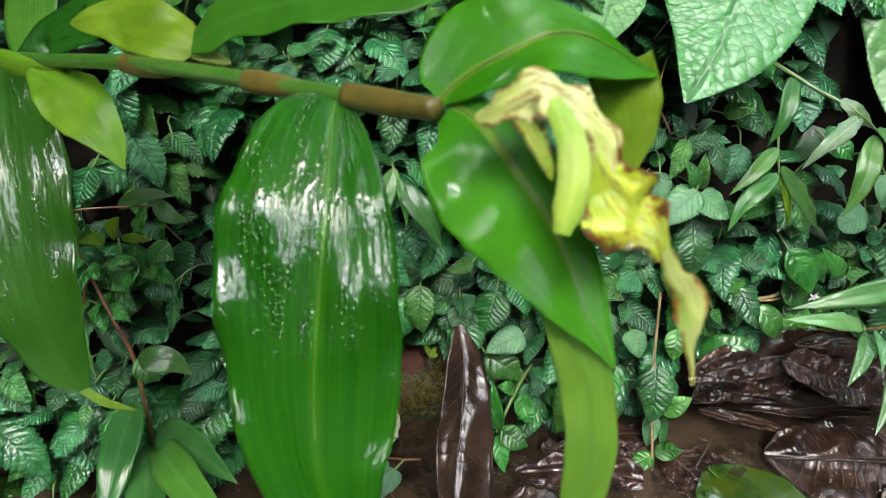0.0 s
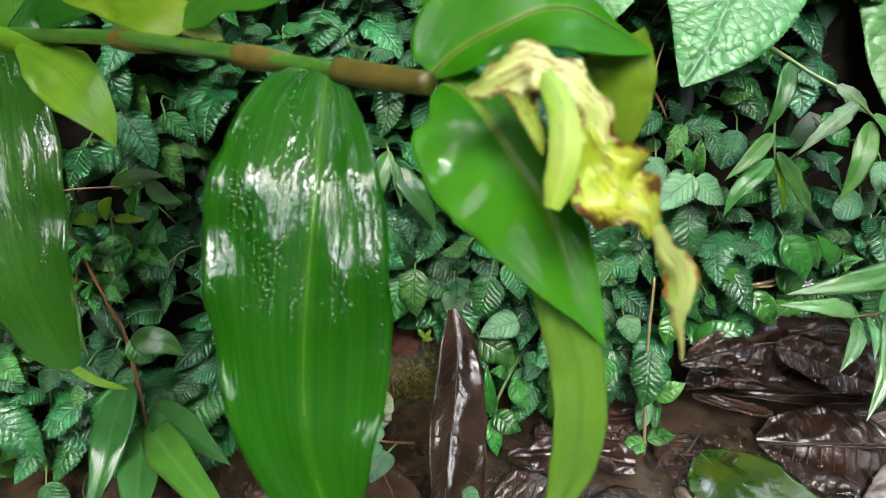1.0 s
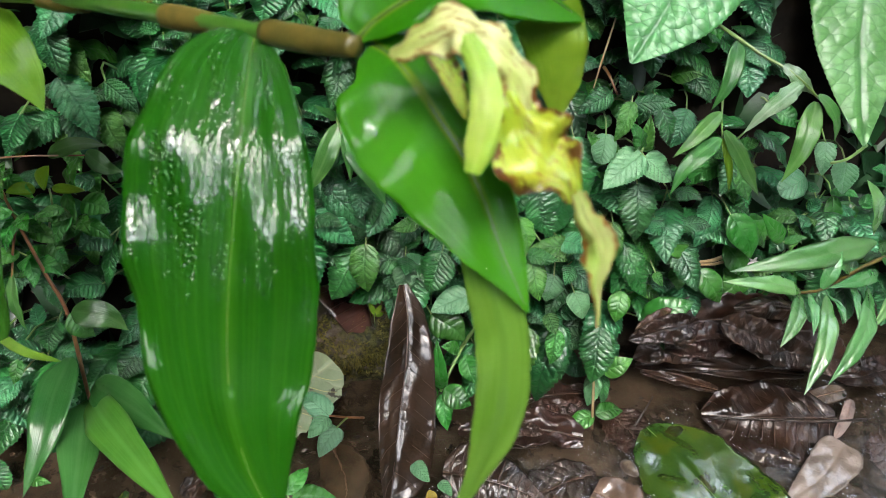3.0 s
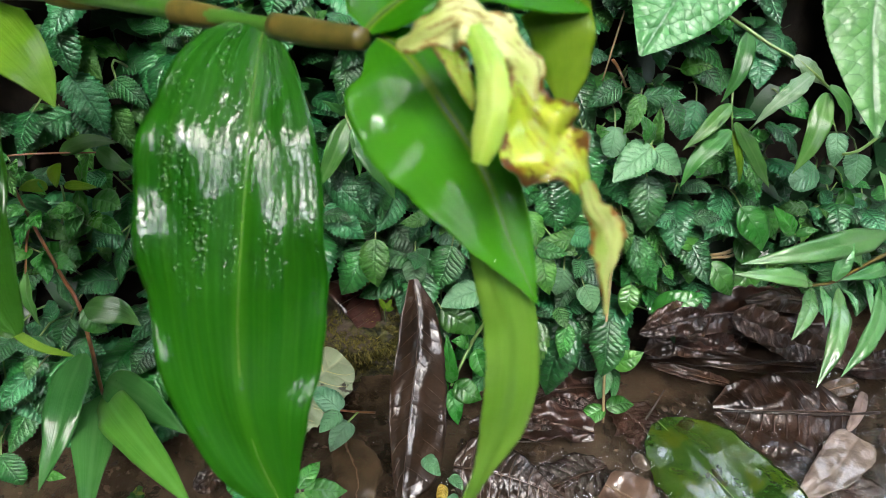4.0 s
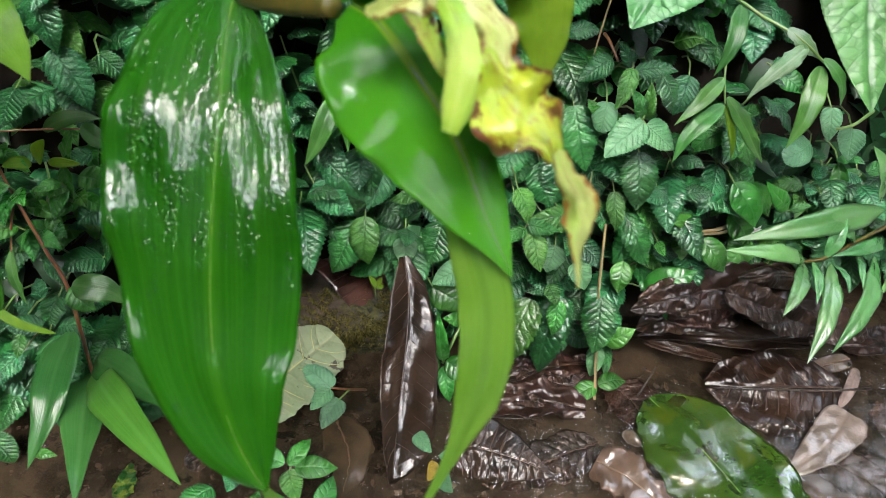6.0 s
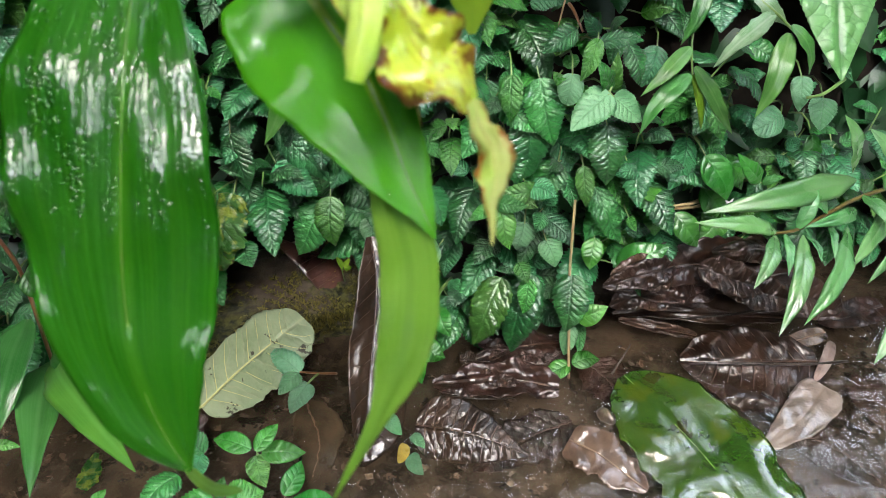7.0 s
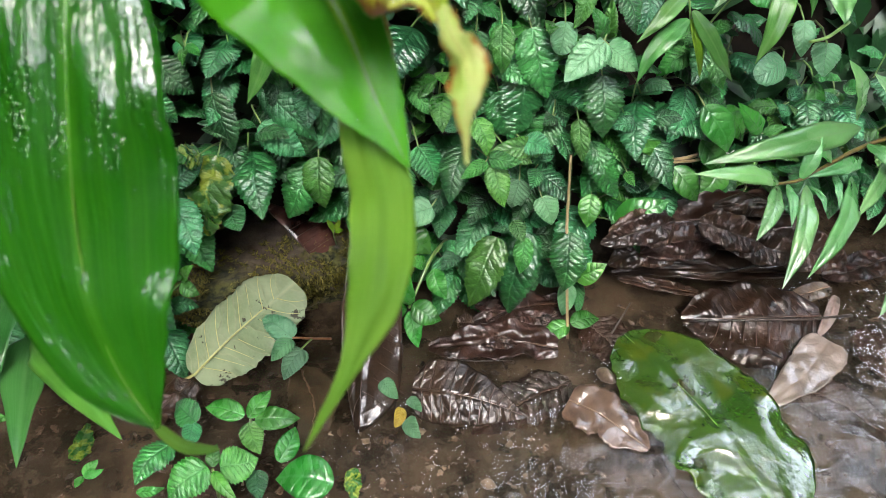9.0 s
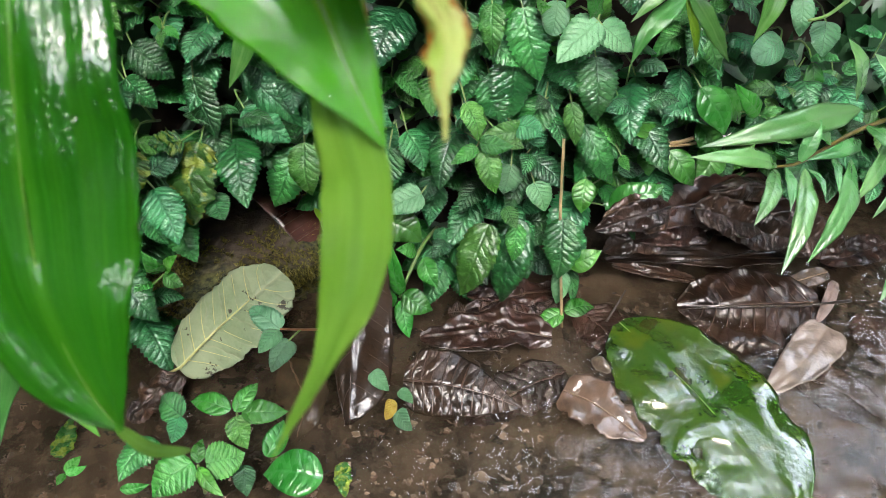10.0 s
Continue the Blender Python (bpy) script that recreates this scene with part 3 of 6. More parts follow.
# ---- forest roof: leaves all round and overhead, open to the sky in a ragged gap ----
roof_rng = random.Random(21)
rv, rf = [], []
while len(rf) < 13000:
    d = Vector((roof_rng.gauss(0, 1), roof_rng.gauss(0, 1), roof_rng.gauss(0, 1))).normalized()
    if d.z < 0.05:
        continue
    ragged = 0.85 + 0.3 * noise.noise(d * 3.0) + 0.5 * noise.noise(d * 8.0) + 0.3 * noise.noise(d * 17.0)
    th, ph = math.atan2(d.y, d.z), math.asin(d.x)
    if min(math.hypot((th + 0.56) / 0.42, (ph - 0.02) / 0.3), math.hypot((th - 0.54) / 0.48, (ph - 0.48) / 0.34) - 0.2) < ragged and roof_rng.random() > (0.015 if th < 0 else 0.1):
        continue
    p = d * roof_rng.uniform(4.0, 6.0) * (0.8 + 0.2 * d.z)
    s = roof_rng.uniform(0.14, 0.36)
    a = Vector((roof_rng.gauss(0, 1), roof_rng.gauss(0, 1), roof_rng.gauss(0, 1))).cross(d).normalized()
    b = (d.cross(a) + d * roof_rng.uniform(-0.4, 0.4)).normalized()
    n = len(rv)
    rv += [tuple(p - a * s), tuple(p - a * s * 0.2 - b * s * 0.5), tuple(p + a * s), tuple(p - a * s * 0.2 + b * s * 0.5)]
    rf.append((n, n + 1, n + 2, n + 3))
roof_mesh = bpy.data.meshes.new("forest_foliage")
roof_mesh.from_pydata(rv, [], rf)
M["far_leaf"] = plain_material("far_foliage", (0.03, 0.07, 0.02), (0.06, 0.12, 0.03), 8.0, 0.5, 0.002, thin=0.2)
roof_mesh.materials.append(M["far_leaf"])
tagged(new("forest_foliage", roof_mesh), "dark green forest foliage round a gap of open sky", "foliage", kind="stuff")


# ---- the broad-leaved plant close in front ----
OUT = (0.0, -0.75, 0.66)
near = thing("broad_leaved_plant", (-0.2603, 0.4053, 0.3002), "wet broad-leaved green plant with one withered yellow leaf", "plant")
tube("stem", [(-0.2667, 0.4062, 0.3015), (-0.2059, 0.3658, 0.3125), (-0.1352, 0.3176, 0.3297), (-0.0702, 0.2716, 0.3414), (-0.0281, 0.2470, 0.3456), (0.0032, 0.2248, 0.3517)], [0.0036, 0.0034, 0.0034, 0.0033, 0.0033, 0.003], "stem", near, "smooth green jointed stem", n=40, sides=12)
for joint in ([(-0.1385, 0.3203, 0.3284), (-0.1251, 0.3118, 0.3300), (-0.1131, 0.3047, 0.3319)], [(-0.0708, 0.2719, 0.3410), (-0.0603, 0.2661, 0.3421), (-0.0495, 0.2598, 0.3433)], [(-0.0294, 0.2483, 0.3458), (-0.0133, 0.2367, 0.3482), (0.0032, 0.2247, 0.3516)]):
    tube("sheath", joint, [0.0044, 0.0047, 0.0043, 0.0036], "sheath", near, "olive brown leaf sheath round the stem", n=14, sides=12)
PA = [(-0.0326, 0.2491, 0.3452), (-0.0336, 0.2419, 0.3413), (-0.0335, 0.2280, 0.3348), (-0.0337, 0.2119, 0.3232), (-0.0348, 0.1993, 0.3082), (-0.0365, 0.1882, 0.2896), (-0.0376, 0.1770, 0.2704), (-0.0365, 0.1653, 0.2507), (-0.0318, 0.1552, 0.2341), (-0.0255, 0.1478, 0.2224), (-0.0205, 0.1436, 0.2156)]
leaf_a = blade("leaf", PA, 0.06, [(0.05, -0.35, 0.93), OUT, (0.0, -0.85, 0.53)], "blade", "blade_under", near, "broad glossy green leaf beaded with rain",
      profile=((0, 0.003, 0.0124), (0.04, 0.0085, 0.0232), (0.12, 0.0145, 0.03), (0.25, 0.0212, 0.0365), (0.36, 0.0253, 0.0369), (0.49, 0.0282, 0.034), (0.61, 0.029, 0.0303), (0.74, 0.0253, 0.0242), (0.86, 0.0173, 0.0166), (0.95, 0.0085, 0.0085), (1, 0.0006, 0.0006)),
      fold=0.06, curl=-0.1, wave=0.05, waves=5.0, nl=90, nw=16, ruffle=0.1, seed=3, ragged=0.03)
blade("leaf_tip", [(-0.0215, 0.1440, 0.2165), (-0.0167, 0.1465, 0.2007), (-0.0112, 0.1569, 0.1825)], 0.0042, [(0.0, -0.5, 0.85)], "lance_light", "blade_under", near, "pale bent leaf tip", shape=(0.3, 0.5), nl=14, nw=4)
PB = [(0.0078, 0.2296, 0.3507), (0.0137, 0.2263, 0.3485), (0.0197, 0.2204, 0.3444), (0.0296, 0.2100, 0.3347), (0.0370, 0.2021, 0.3270), (0.0436, 0.1928, 0.3173), (0.0495, 0.1817, 0.3059), (0.0544, 0.1737, 0.2980), (0.0579, 0.1676, 0.2927)]
leaf_b = blade("leaf", PB, 0.04, [(0.0, -0.62, 0.78), (0.0, -0.7, 0.7), (0.1, -0.8, 0.55)], "blade_bright", "blade_under", near, "glossy green leaf folded along its rib",
      profile=((0, 0.004, 0.008), (0.07, 0.0074, 0.021), (0.17, 0.0123, 0.0268), (0.34, 0.0134, 0.0295), (0.47, 0.0115, 0.0275), (0.62, 0.0092, 0.0222), (0.79, 0.0077, 0.0125), (0.91, 0.0038, 0.0045), (1, 0.0002, 0.0002)),
      fold=0.24, curl=-0.1, wave=0.08, waves=3.0, nl=70, nw=14, ruffle=0.08, seed=5, ragged=0.03)
blade("leaf_tip", [(0.0419, 0.1957, 0.2933), (0.0459, 0.1825, 0.2922), (0.0504, 0.1638, 0.2863), (0.0500, 0.1501, 0.2775), (0.0480, 0.1413, 0.2689), (0.0429, 0.1333, 0.2596), (0.0378, 0.1263, 0.2536), (0.0334, 0.1203, 0.2495), (0.0296, 0.1145, 0.2457)], 0.02, [(-0.1, 0.8, -0.5)], "blade", "blade_under", near, "pale underside of a leaf tip hanging twisted",
      profile=((0, 0.0043, 0.0069), (0.13, 0.007, 0.008), (0.33, 0.0082, 0.0088), (0.49, 0.0082, 0.0088), (0.61, 0.0072, 0.0068), (0.74, 0.0034, 0.0032), (0.84, 0.0018, 0.0018), (0.92, 0.0011, 0.0011), (1, 0.0002, 0.0002)),
      fold=0.15, wave=0.16, waves=2.4, ruffle=0.12, ragged=0.08, nl=60, nw=8, seed=6)
PC = [(0.0037, 0.2281, 0.3530), (0.0086, 0.2302, 0.3576), (0.0167, 0.2318, 0.3631), (0.0274, 0.2332, 0.3683), (0.0380, 0.2351, 0.3724), (0.0500, 0.2372, 0.3717), (0.0629, 0.2388, 0.3650), (0.0766, 0.2405, 0.3568)]
leaf_c = blade("leaf", PC, 0.04, [(0.0, -0.6, 0.8), (0.1, -0.6, 0.8)], "blade_bright", "blade_under", near, "glossy green leaf with a pale yellow rib",
      profile=((0, 0.0083, 0.0022), (0.08, 0.0165, 0.0073), (0.2, 0.0229, 0.01), (0.35, 0.0218, 0.0112), (0.49, 0.0153, 0.0152), (0.63, 0.0065, 0.0166), (0.81, 0.0022, 0.0111), (1, 0.0004, 0.0008)),
      fold=0.12, wave=0.05, nl=60, nw=12, seed=8)
blade("leaf_tip", [(0.0643, 0.2435, 0.3587), (0.0672, 0.2409, 0.3534), (0.0695, 0.2377, 0.3445), (0.0707, 0.2349, 0.3353), (0.0709, 0.2321, 0.3246)], 0.024, [(0.0, 0.8, -0.5)], "blade", "blade_light", near, "pale ribbed underside of a bent leaf",
      profile=((0, 0.0118, 0.011), (0.18, 0.0122, 0.0111), (0.44, 0.0106, 0.01), (0.7, 0.0074, 0.007), (1, 0.0012, 0.0012)), wave=0.08, nl=40, nw=8, seed=9)
# the withered leaf: a curled arch, a wide fold, a strap, a torn flap and a hanging strip
blade("withered_leaf", [(0.0146, 0.2000, 0.3615), (0.0187, 0.1973, 0.3638), (0.0236, 0.1966, 0.3669), (0.0312, 0.1963, 0.3708), (0.0388, 0.1943, 0.3694), (0.0458, 0.1914, 0.3652), (0.0511, 0.1883, 0.3599), (0.0533, 0.1843, 0.3525)], 0.0145, [(-0.1, -0.45, 0.9), (0.0, -0.6, 0.8), (0.4, -0.65, 0.6)], "cream", "wither_pale", near, "curled yellow withered leaf with brown scorched edges",
      profile=((0, 0.0026, 0.0022), (0.1, 0.004, 0.0038), (0.21, 0.0066, 0.005), (0.37, 0.0084, 0.0082), (0.52, 0.007, 0.0082), (0.68, 0.0062, 0.007), (0.84, 0.005, 0.0066), (1, 0.0026, 0.0035)),
      curl=-0.35, wave=0.2, waves=4.0, ruffle=0.35, ragged=0.3, nl=70, nw=10, seed=10)
blade("withered_leaf", [(0.0376, 0.1965, 0.3691), (0.0445, 0.1896, 0.3610), (0.0498, 0.1829, 0.3532), (0.0551, 0.1765, 0.3459), (0.0605, 0.1726, 0.3412), (0.0640, 0.1700, 0.3378), (0.0655, 0.1675, 0.3335)], 0.0245, [(0.1, -0.7, 0.65), (0.0, -0.65, 0.7), (0.0, -0.75, 0.6)], "wither", "wither_pale", near, "yellow-green withered fold with a brown fringed edge",
      profile=((0, 0.0028, 0.0025), (0.23, 0.0052, 0.0062), (0.45, 0.0068, 0.0068), (0.56, 0.0095, 0.0115), (0.68, 0.0118, 0.015), (0.78, 0.0105, 0.0115), (0.88, 0.005, 0.0045), (1, 0.0022, 0.0019)),
      fold=0.0, curl=-0.1, wave=0.2, waves=4.0, ruffle=0.35, ragged=0.2, nl=70, nw=12, seed=11)
blade("withered_leaf", [(0.0347, 0.1921, 0.3698), (0.0393, 0.1836, 0.3639), (0.0406, 0.1766, 0.3567), (0.0393, 0.1718, 0.3491), (0.0373, 0.1680, 0.3417)], 0.0115, [(-0.15, -0.65, 0.75)], "strap", "wither", near, "pale yellow-green withered strap",
      profile=((0, 0.0028, 0.0028), (0.29, 0.0041, 0.0041), (0.55, 0.0043, 0.0045), (0.78, 0.0045, 0.0045), (1, 0.0021, 0.0027)), curl=-0.35, fold=-0.1, ruffle=0.15, ragged=0.15, nl=40, nw=8, seed=12)
blade("withered_leaf", [(0.0245, 0.1969, 0.3647), (0.0288, 0.1937, 0.3611), (0.0324, 0.1896, 0.3561), (0.0345, 0.1865, 0.3525), (0.0359, 0.1839, 0.3489)], 0.0085, [(-0.2, -0.6, 0.7)], "wither", "wither_pale", near, "torn yellow flap with a brown rim",
      profile=((0, 0.0019, 0.0019), (0.27, 0.0041, 0.0029), (0.58, 0.0035, 0.0025), (0.8, 0.0022, 0.0019), (1, 0.0003, 0.0003)), wave=0.15, ruffle=0.25, ragged=0.25, nl=36, nw=6, seed=14)
blade("withered_leaf", [(0.0669, 0.1694, 0.3364), (0.0678, 0.1649, 0.3337), (0.0686, 0.1618, 0.3319), (0.0702, 0.1593, 0.3305), (0.0712, 0.1569, 0.3290), (0.0716, 0.1546, 0.3276), (0.0716, 0.1525, 0.3261), (0.0714, 0.1505, 0.3244), (0.0709, 0.1482, 0.3225), (0.0705, 0.1461, 0.3205), (0.0705, 0.1435, 0.3180), (0.0704, 0.1397, 0.3143)], 0.0098, [(0.3, -0.75, 0.6), (-0.5, -0.8, 0.3), (0.5, -0.75, 0.4), (0.0, -0.9, 0.4)], "wither_pale", "wither", near, "torn pale strip of withered leaf hanging down",
      profile=((0.00, 0.0021, 0.0021), (0.14, 0.0027, 0.0027), (0.24, 0.0035, 0.0035), (0.32, 0.0046, 0.0046), (0.40, 0.0045, 0.0045), (0.47, 0.0048, 0.0048), (0.54, 0.0046, 0.0046), (0.61, 0.0039, 0.0039), (0.69, 0.0028, 0.0028), (0.77, 0.0016, 0.0016), (0.86, 0.0009, 0.0009), (1.00, 0.0004, 0.0004)), curl=-0.35, wave=0.14, waves=3.0, ragged=0.25, ruffle=0.3, nl=80, nw=8, seed=13)
blade("rolled_leaf", [(0.0484, 0.2087, 0.3179), (0.0507, 0.2041, 0.3122), (0.0535, 0.1989, 0.3026)], 0.006, [OUT], "wither_pale", "wither_pale", near, "rolled pale young leaf", shape=(0.2, 0.5), curl=0.8, nl=16, nw=4)
# rain drops caught on the edges of the folded and the withered leaf
g = Nodes("rain_drop")
p = g.node("BsdfPrincipled", Base_Color=(1.0, 1.0, 1.0), Roughness=0.0, IOR=1.33)
p.inputs["Transmission Weight"].default_value = 1.0
o = g.nt.nodes.new("ShaderNodeOutputMaterial")
g.nt.links.new(p.outputs[0], o.inputs[0])
M["drop"] = g.mat
drop_mesh = bpy.data.meshes.new("rain_drop")
bm = bmesh.new()
bmesh.ops.create_icosphere(bm, subdivisions=3, radius=0.0011)
for v in bm.verts:
    v.co.z *= 1.15 if v.co.z > 0 else 0.85
    v.co.x *= 1.0 + 0.15 * v.co.z / 0.0011
bm.to_mesh(drop_mesh)
bm.free()
drop_mesh.polygons.foreach_set("use_smooth", [True] * len(drop_mesh.polygons))
drop_mesh.materials.append(M["drop"])
for k, spot in enumerate(((0.0235, 0.1886, 0.3118), (0.0314, 0.1848, 0.3079), (0.0383, 0.1806, 0.3046), (0.0446, 0.1766, 0.3015), (0.0360, 0.2036, 0.3309), (0.0556, 0.1671, 0.3378), (0.0447, 0.1702, 0.3415), (0.0191, 0.1924, 0.3146))):
    drop = tagged(new("rain_drop", drop_mesh), "clear rain drop clinging to a leaf edge", "water drop", "rain drops")
    drop.location = spot
    drop.scale = (0.7 + 0.1 * (k % 4),) * 3
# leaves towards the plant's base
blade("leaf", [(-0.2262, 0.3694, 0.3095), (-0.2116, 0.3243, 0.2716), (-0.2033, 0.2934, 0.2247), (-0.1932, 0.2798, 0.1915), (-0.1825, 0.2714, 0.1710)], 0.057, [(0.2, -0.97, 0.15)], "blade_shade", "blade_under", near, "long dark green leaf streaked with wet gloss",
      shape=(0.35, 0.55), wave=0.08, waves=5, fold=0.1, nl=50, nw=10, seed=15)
blade("leaf_tip", [(-0.1840, 0.2726, 0.1726), (-0.1712, 0.2689, 0.1655), (-0.1559, 0.2693, 0.1588)], 0.005, [OUT], "blade_light", "blade_under", near, "dry pale leaf tip", shape=(0.2, 0.6), nl=14, nw=3)
blade("leaf", [(-0.2042, 0.3563, 0.3112), (-0.1965, 0.3515, 0.3078), (-0.1840, 0.3431, 0.3026), (-0.1699, 0.3328, 0.2948), (-0.1579, 0.3238, 0.2855), (-0.1498, 0.3155, 0.2771)], 0.042, [(0.1, -0.6, 0.75)], "blade_light", "blade_under", near, "yellow-green young leaf",
      profile=((0, 0.0028, 0.0034), (0.13, 0.0107, 0.0084), (0.33, 0.0176, 0.0142), (0.58, 0.0158, 0.013), (0.81, 0.0082, 0.0065), (1, 0.0005, 0.0005)), curl=-0.15, fold=0.15, wave=0.12, waves=2.0, ruffle=0.12, ragged=0.05, nl=40, nw=8, seed=16)
blade("leaf_sheath", [(-0.2382, 0.3775, 0.3124), (-0.2088, 0.3598, 0.3128), (-0.1796, 0.3541, 0.3163)], 0.012, [OUT], "blade_light", "blade_under", near, "yellow-green sheath of a young leaf", shape=(0.3, 0.4), curl=-0.7, nl=20, nw=6, seed=17)
blade("leaf", [(-0.1064, 0.3219, 0.3352), (-0.1203, 0.3251, 0.3399), (-0.1426, 0.3337, 0.3438), (-0.1668, 0.3375, 0.3411)], 0.028, [(0.1, -0.6, 0.75)], "blade_light", "blade_under", near, "pale green young leaf",
      shape=(0.4, 0.75), curl=-0.1, fold=0.15, wave=0.12, waves=2.0, ruffle=0.15, nl=36, nw=8, seed=18)
blade("leaf_tip", [(-0.1089, 0.3209, 0.3338), (-0.0995, 0.3182, 0.3333), (-0.0894, 0.3144, 0.3312)], 0.007, [OUT], "wither_pale", "wither", near, "yellowed leaf tip", shape=(0.3, 0.5), curl=-0.4, nl=14, nw=4)
blade("leaf", [(-0.1077, 0.3229, 0.3366), (-0.0819, 0.3190, 0.3513), (-0.0436, 0.3106, 0.3612), (-0.0152, 0.3036, 0.3645), (0.0139, 0.3007, 0.3720)], 0.03, [(0.0, -0.5, 0.85)], "blade_mid", "blade_under", near, "long pale green leaf reaching over the stem",
      shape=(0.4, 0.6), wave=0.1, waves=4, fold=0.1, nl=50, nw=8, seed=19)
blade("leaf", [(-0.2146, 0.4192, 0.3533), (-0.2161, 0.3983, 0.3326), (-0.2116, 0.3688, 0.3083)], 0.028, [OUT], "blade_mid", "blade_under", near, "light green leaf", shape=(0.5, 0.5), nl=24, nw=6, seed=20)
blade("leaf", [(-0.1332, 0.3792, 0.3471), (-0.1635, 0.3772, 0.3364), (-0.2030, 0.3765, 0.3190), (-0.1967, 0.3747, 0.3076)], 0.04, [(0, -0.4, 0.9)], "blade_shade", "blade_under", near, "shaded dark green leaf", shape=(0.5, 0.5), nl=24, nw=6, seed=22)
for line, way, r, holder in ((PA, Vector((0.0, -0.8, 0.6)), 0.0003, leaf_a), (PB, Vector((0.0, -0.7, 0.7)), 0.0003, leaf_b), (PC, Vector((0.0, -0.6, 0.8)), 0.0004, leaf_c)):
    ribs = [Vector(q) + way * 0.0003 for q in line]
    ribs[-1] = ribs[-1].lerp(ribs[-2], 0.3)
    tube("midrib", ribs, [r * 1.4, r, r * 0.5], "rib_pale", holder, "pale yellow-green midrib", n=40, sides=8)


# ---- plants on the bank ----
bush = thing("crinkled_bush", (0.3023, 0.6979, 0.3023), "bush with large light green crinkled leaves", "bush")
CR = dict(shape=(0.45, 0.98), teeth=44, bite=0.05, nl=90, nw=16, fold=0.1, curl=-0.12, ruffle=0.06)
blade("leaf", [(0.2377, 0.6164, 0.3281), (0.2195, 0.5683, 0.2868), (0.2053, 0.5413, 0.2577), (0.1798, 0.5162, 0.2230)], 0.118, [(0, -0.55, 0.8)], "crinkle", "nettle_under", bush, seed=31, **CR)
blade("leaf", [(0.4153, 0.6978, 0.2937), (0.4087, 0.6420, 0.2375), (0.4051, 0.5951, 0.1848), (0.4070, 0.5530, 0.1387)], 0.1, [(0, -0.55, 0.8)], "crinkle", "nettle_under", bush, seed=32, **CR)
blade("leaf", [(0.1297, 0.5943, 0.3165), (0.1247, 0.5645, 0.2834), (0.1136, 0.5375, 0.2543)], 0.06, [(0, -0.55, 0.8)], "crinkle", "nettle_under", bush, seed=33, **CR)
tube("stalk", [(0.3685, 0.5289, 0.1360), (0.3880, 0.5397, 0.1340), (0.4151, 0.5626, 0.1348)], [0.0012, 0.0014, 0.0016], "stalk_light", bush, n=10)

# nettles picked out along the bank
pl = thing("nettle", (-0.0338, 0.5630, 0.0201), "dark and light green nettle over a mossy rock", "plant", "nettles on the bank")
leaf("nettle", (-0.0481, 0.5383, 0.1219), (-0.0465, 0.5196, 0.0772), 0.0224, pl, root=True)
leaf("nettle", (-0.0170, 0.5370, 0.1135), (-0.0136, 0.5181, 0.0672), 0.0243, pl, root=True)
leaf("nettle", (-0.0249, 0.5261, 0.0405), (-0.0327, 0.5202, 0.0813), 0.0261, pl, root=True)
leaf("nettle_light", (-0.0190, 0.5171, 0.0475), (-0.0170, 0.5008, 0.0056), 0.0295, pl, root=True)
leaf("nettle", (-0.0280, 0.5254, 0.0363), (-0.0509, 0.5063, -0.0094), 0.0375, pl, root=True)
leaf("nettle", (-0.0070, 0.5467, 0.0446), (0.0183, 0.5307, 0.0183), 0.0342, pl, root=True)
pl = thing("nettle", (0.0413, 0.5582, -0.0118), "low nettle with small pale leaves among dark ones", "plant", "nettles on the bank")
leaf("nettle_light", (0.0268, 0.5208, 0.0722), (0.0038, 0.5088, 0.0718), 0.0151, pl, root=True)
leaf("frost", (0.0155, 0.5140, 0.0269), (0.0146, 0.5009, 0.0062), 0.0231, pl, root=True)
leaf("frost", (0.0199, 0.5191, 0.0276), (0.0288, 0.5095, 0.0432), 0.0151, pl, root=True)
leaf("nettle", (0.0488, 0.5253, 0.0351), (0.0358, 0.5082, 0.0011), 0.0368, pl, root=True)
leaf("nettle", (0.0634, 0.5274, 0.0491), (0.0765, 0.5110, 0.0198), 0.0334, pl, root=True)
leaf("frost", (0.0741, 0.5096, -0.0026), (0.0401, 0.4981, -0.0129), 0.0285, pl, root=True)
leaf("smooth", (0.0405, 0.5063, -0.0244), (0.0727, 0.4934, -0.0440), 0.0304, pl, root=True)
leaf("nettle", (0.0364, 0.5468, 0.0455), (0.0525, 0.5314, 0.0225), 0.0279, pl, root=True)
pl = thing("nettle", (0.1620, 0.5608, 0.0056), "glossy green nettle with pointed light green shoot", "plant", "nettles on the bank")
leaf("nettle", (0.1300, 0.5342, 0.0947), (0.1424, 0.5171, 0.0604), 0.0329, pl, root=True)
leaf("nettle_light", (0.1576, 0.5089, 0.0595), (0.1184, 0.4987, 0.0581), 0.0198, pl, root=True)
leaf("nettle_light", (0.1325, 0.5091, 0.0607), (0.1558, 0.4975, 0.0499), 0.0175, pl, root=True)
leaf("frost", (0.1278, 0.5154, 0.0361), (0.1355, 0.4988, 0.0054), 0.0243, pl, root=True)
leaf("frost", (0.1439, 0.5132, 0.0214), (0.1502, 0.5003, 0.0023), 0.0202, pl, root=True)
leaf("nettle", (0.1107, 0.5295, 0.0635), (0.1195, 0.5132, 0.0346), 0.0270, pl, root=True)
leaf("nettle", (0.1154, 0.5550, 0.1002), (0.1110, 0.5382, 0.0683), 0.0329, pl, root=True)
leaf("nettle", (0.1115, 0.5509, 0.1395), (0.1050, 0.5337, 0.1046), 0.0348, pl, root=True)
leaf("nettle_light", (0.1291, 0.5330, 0.1536), (0.1275, 0.5160, 0.1203), 0.0223, pl, root=True)
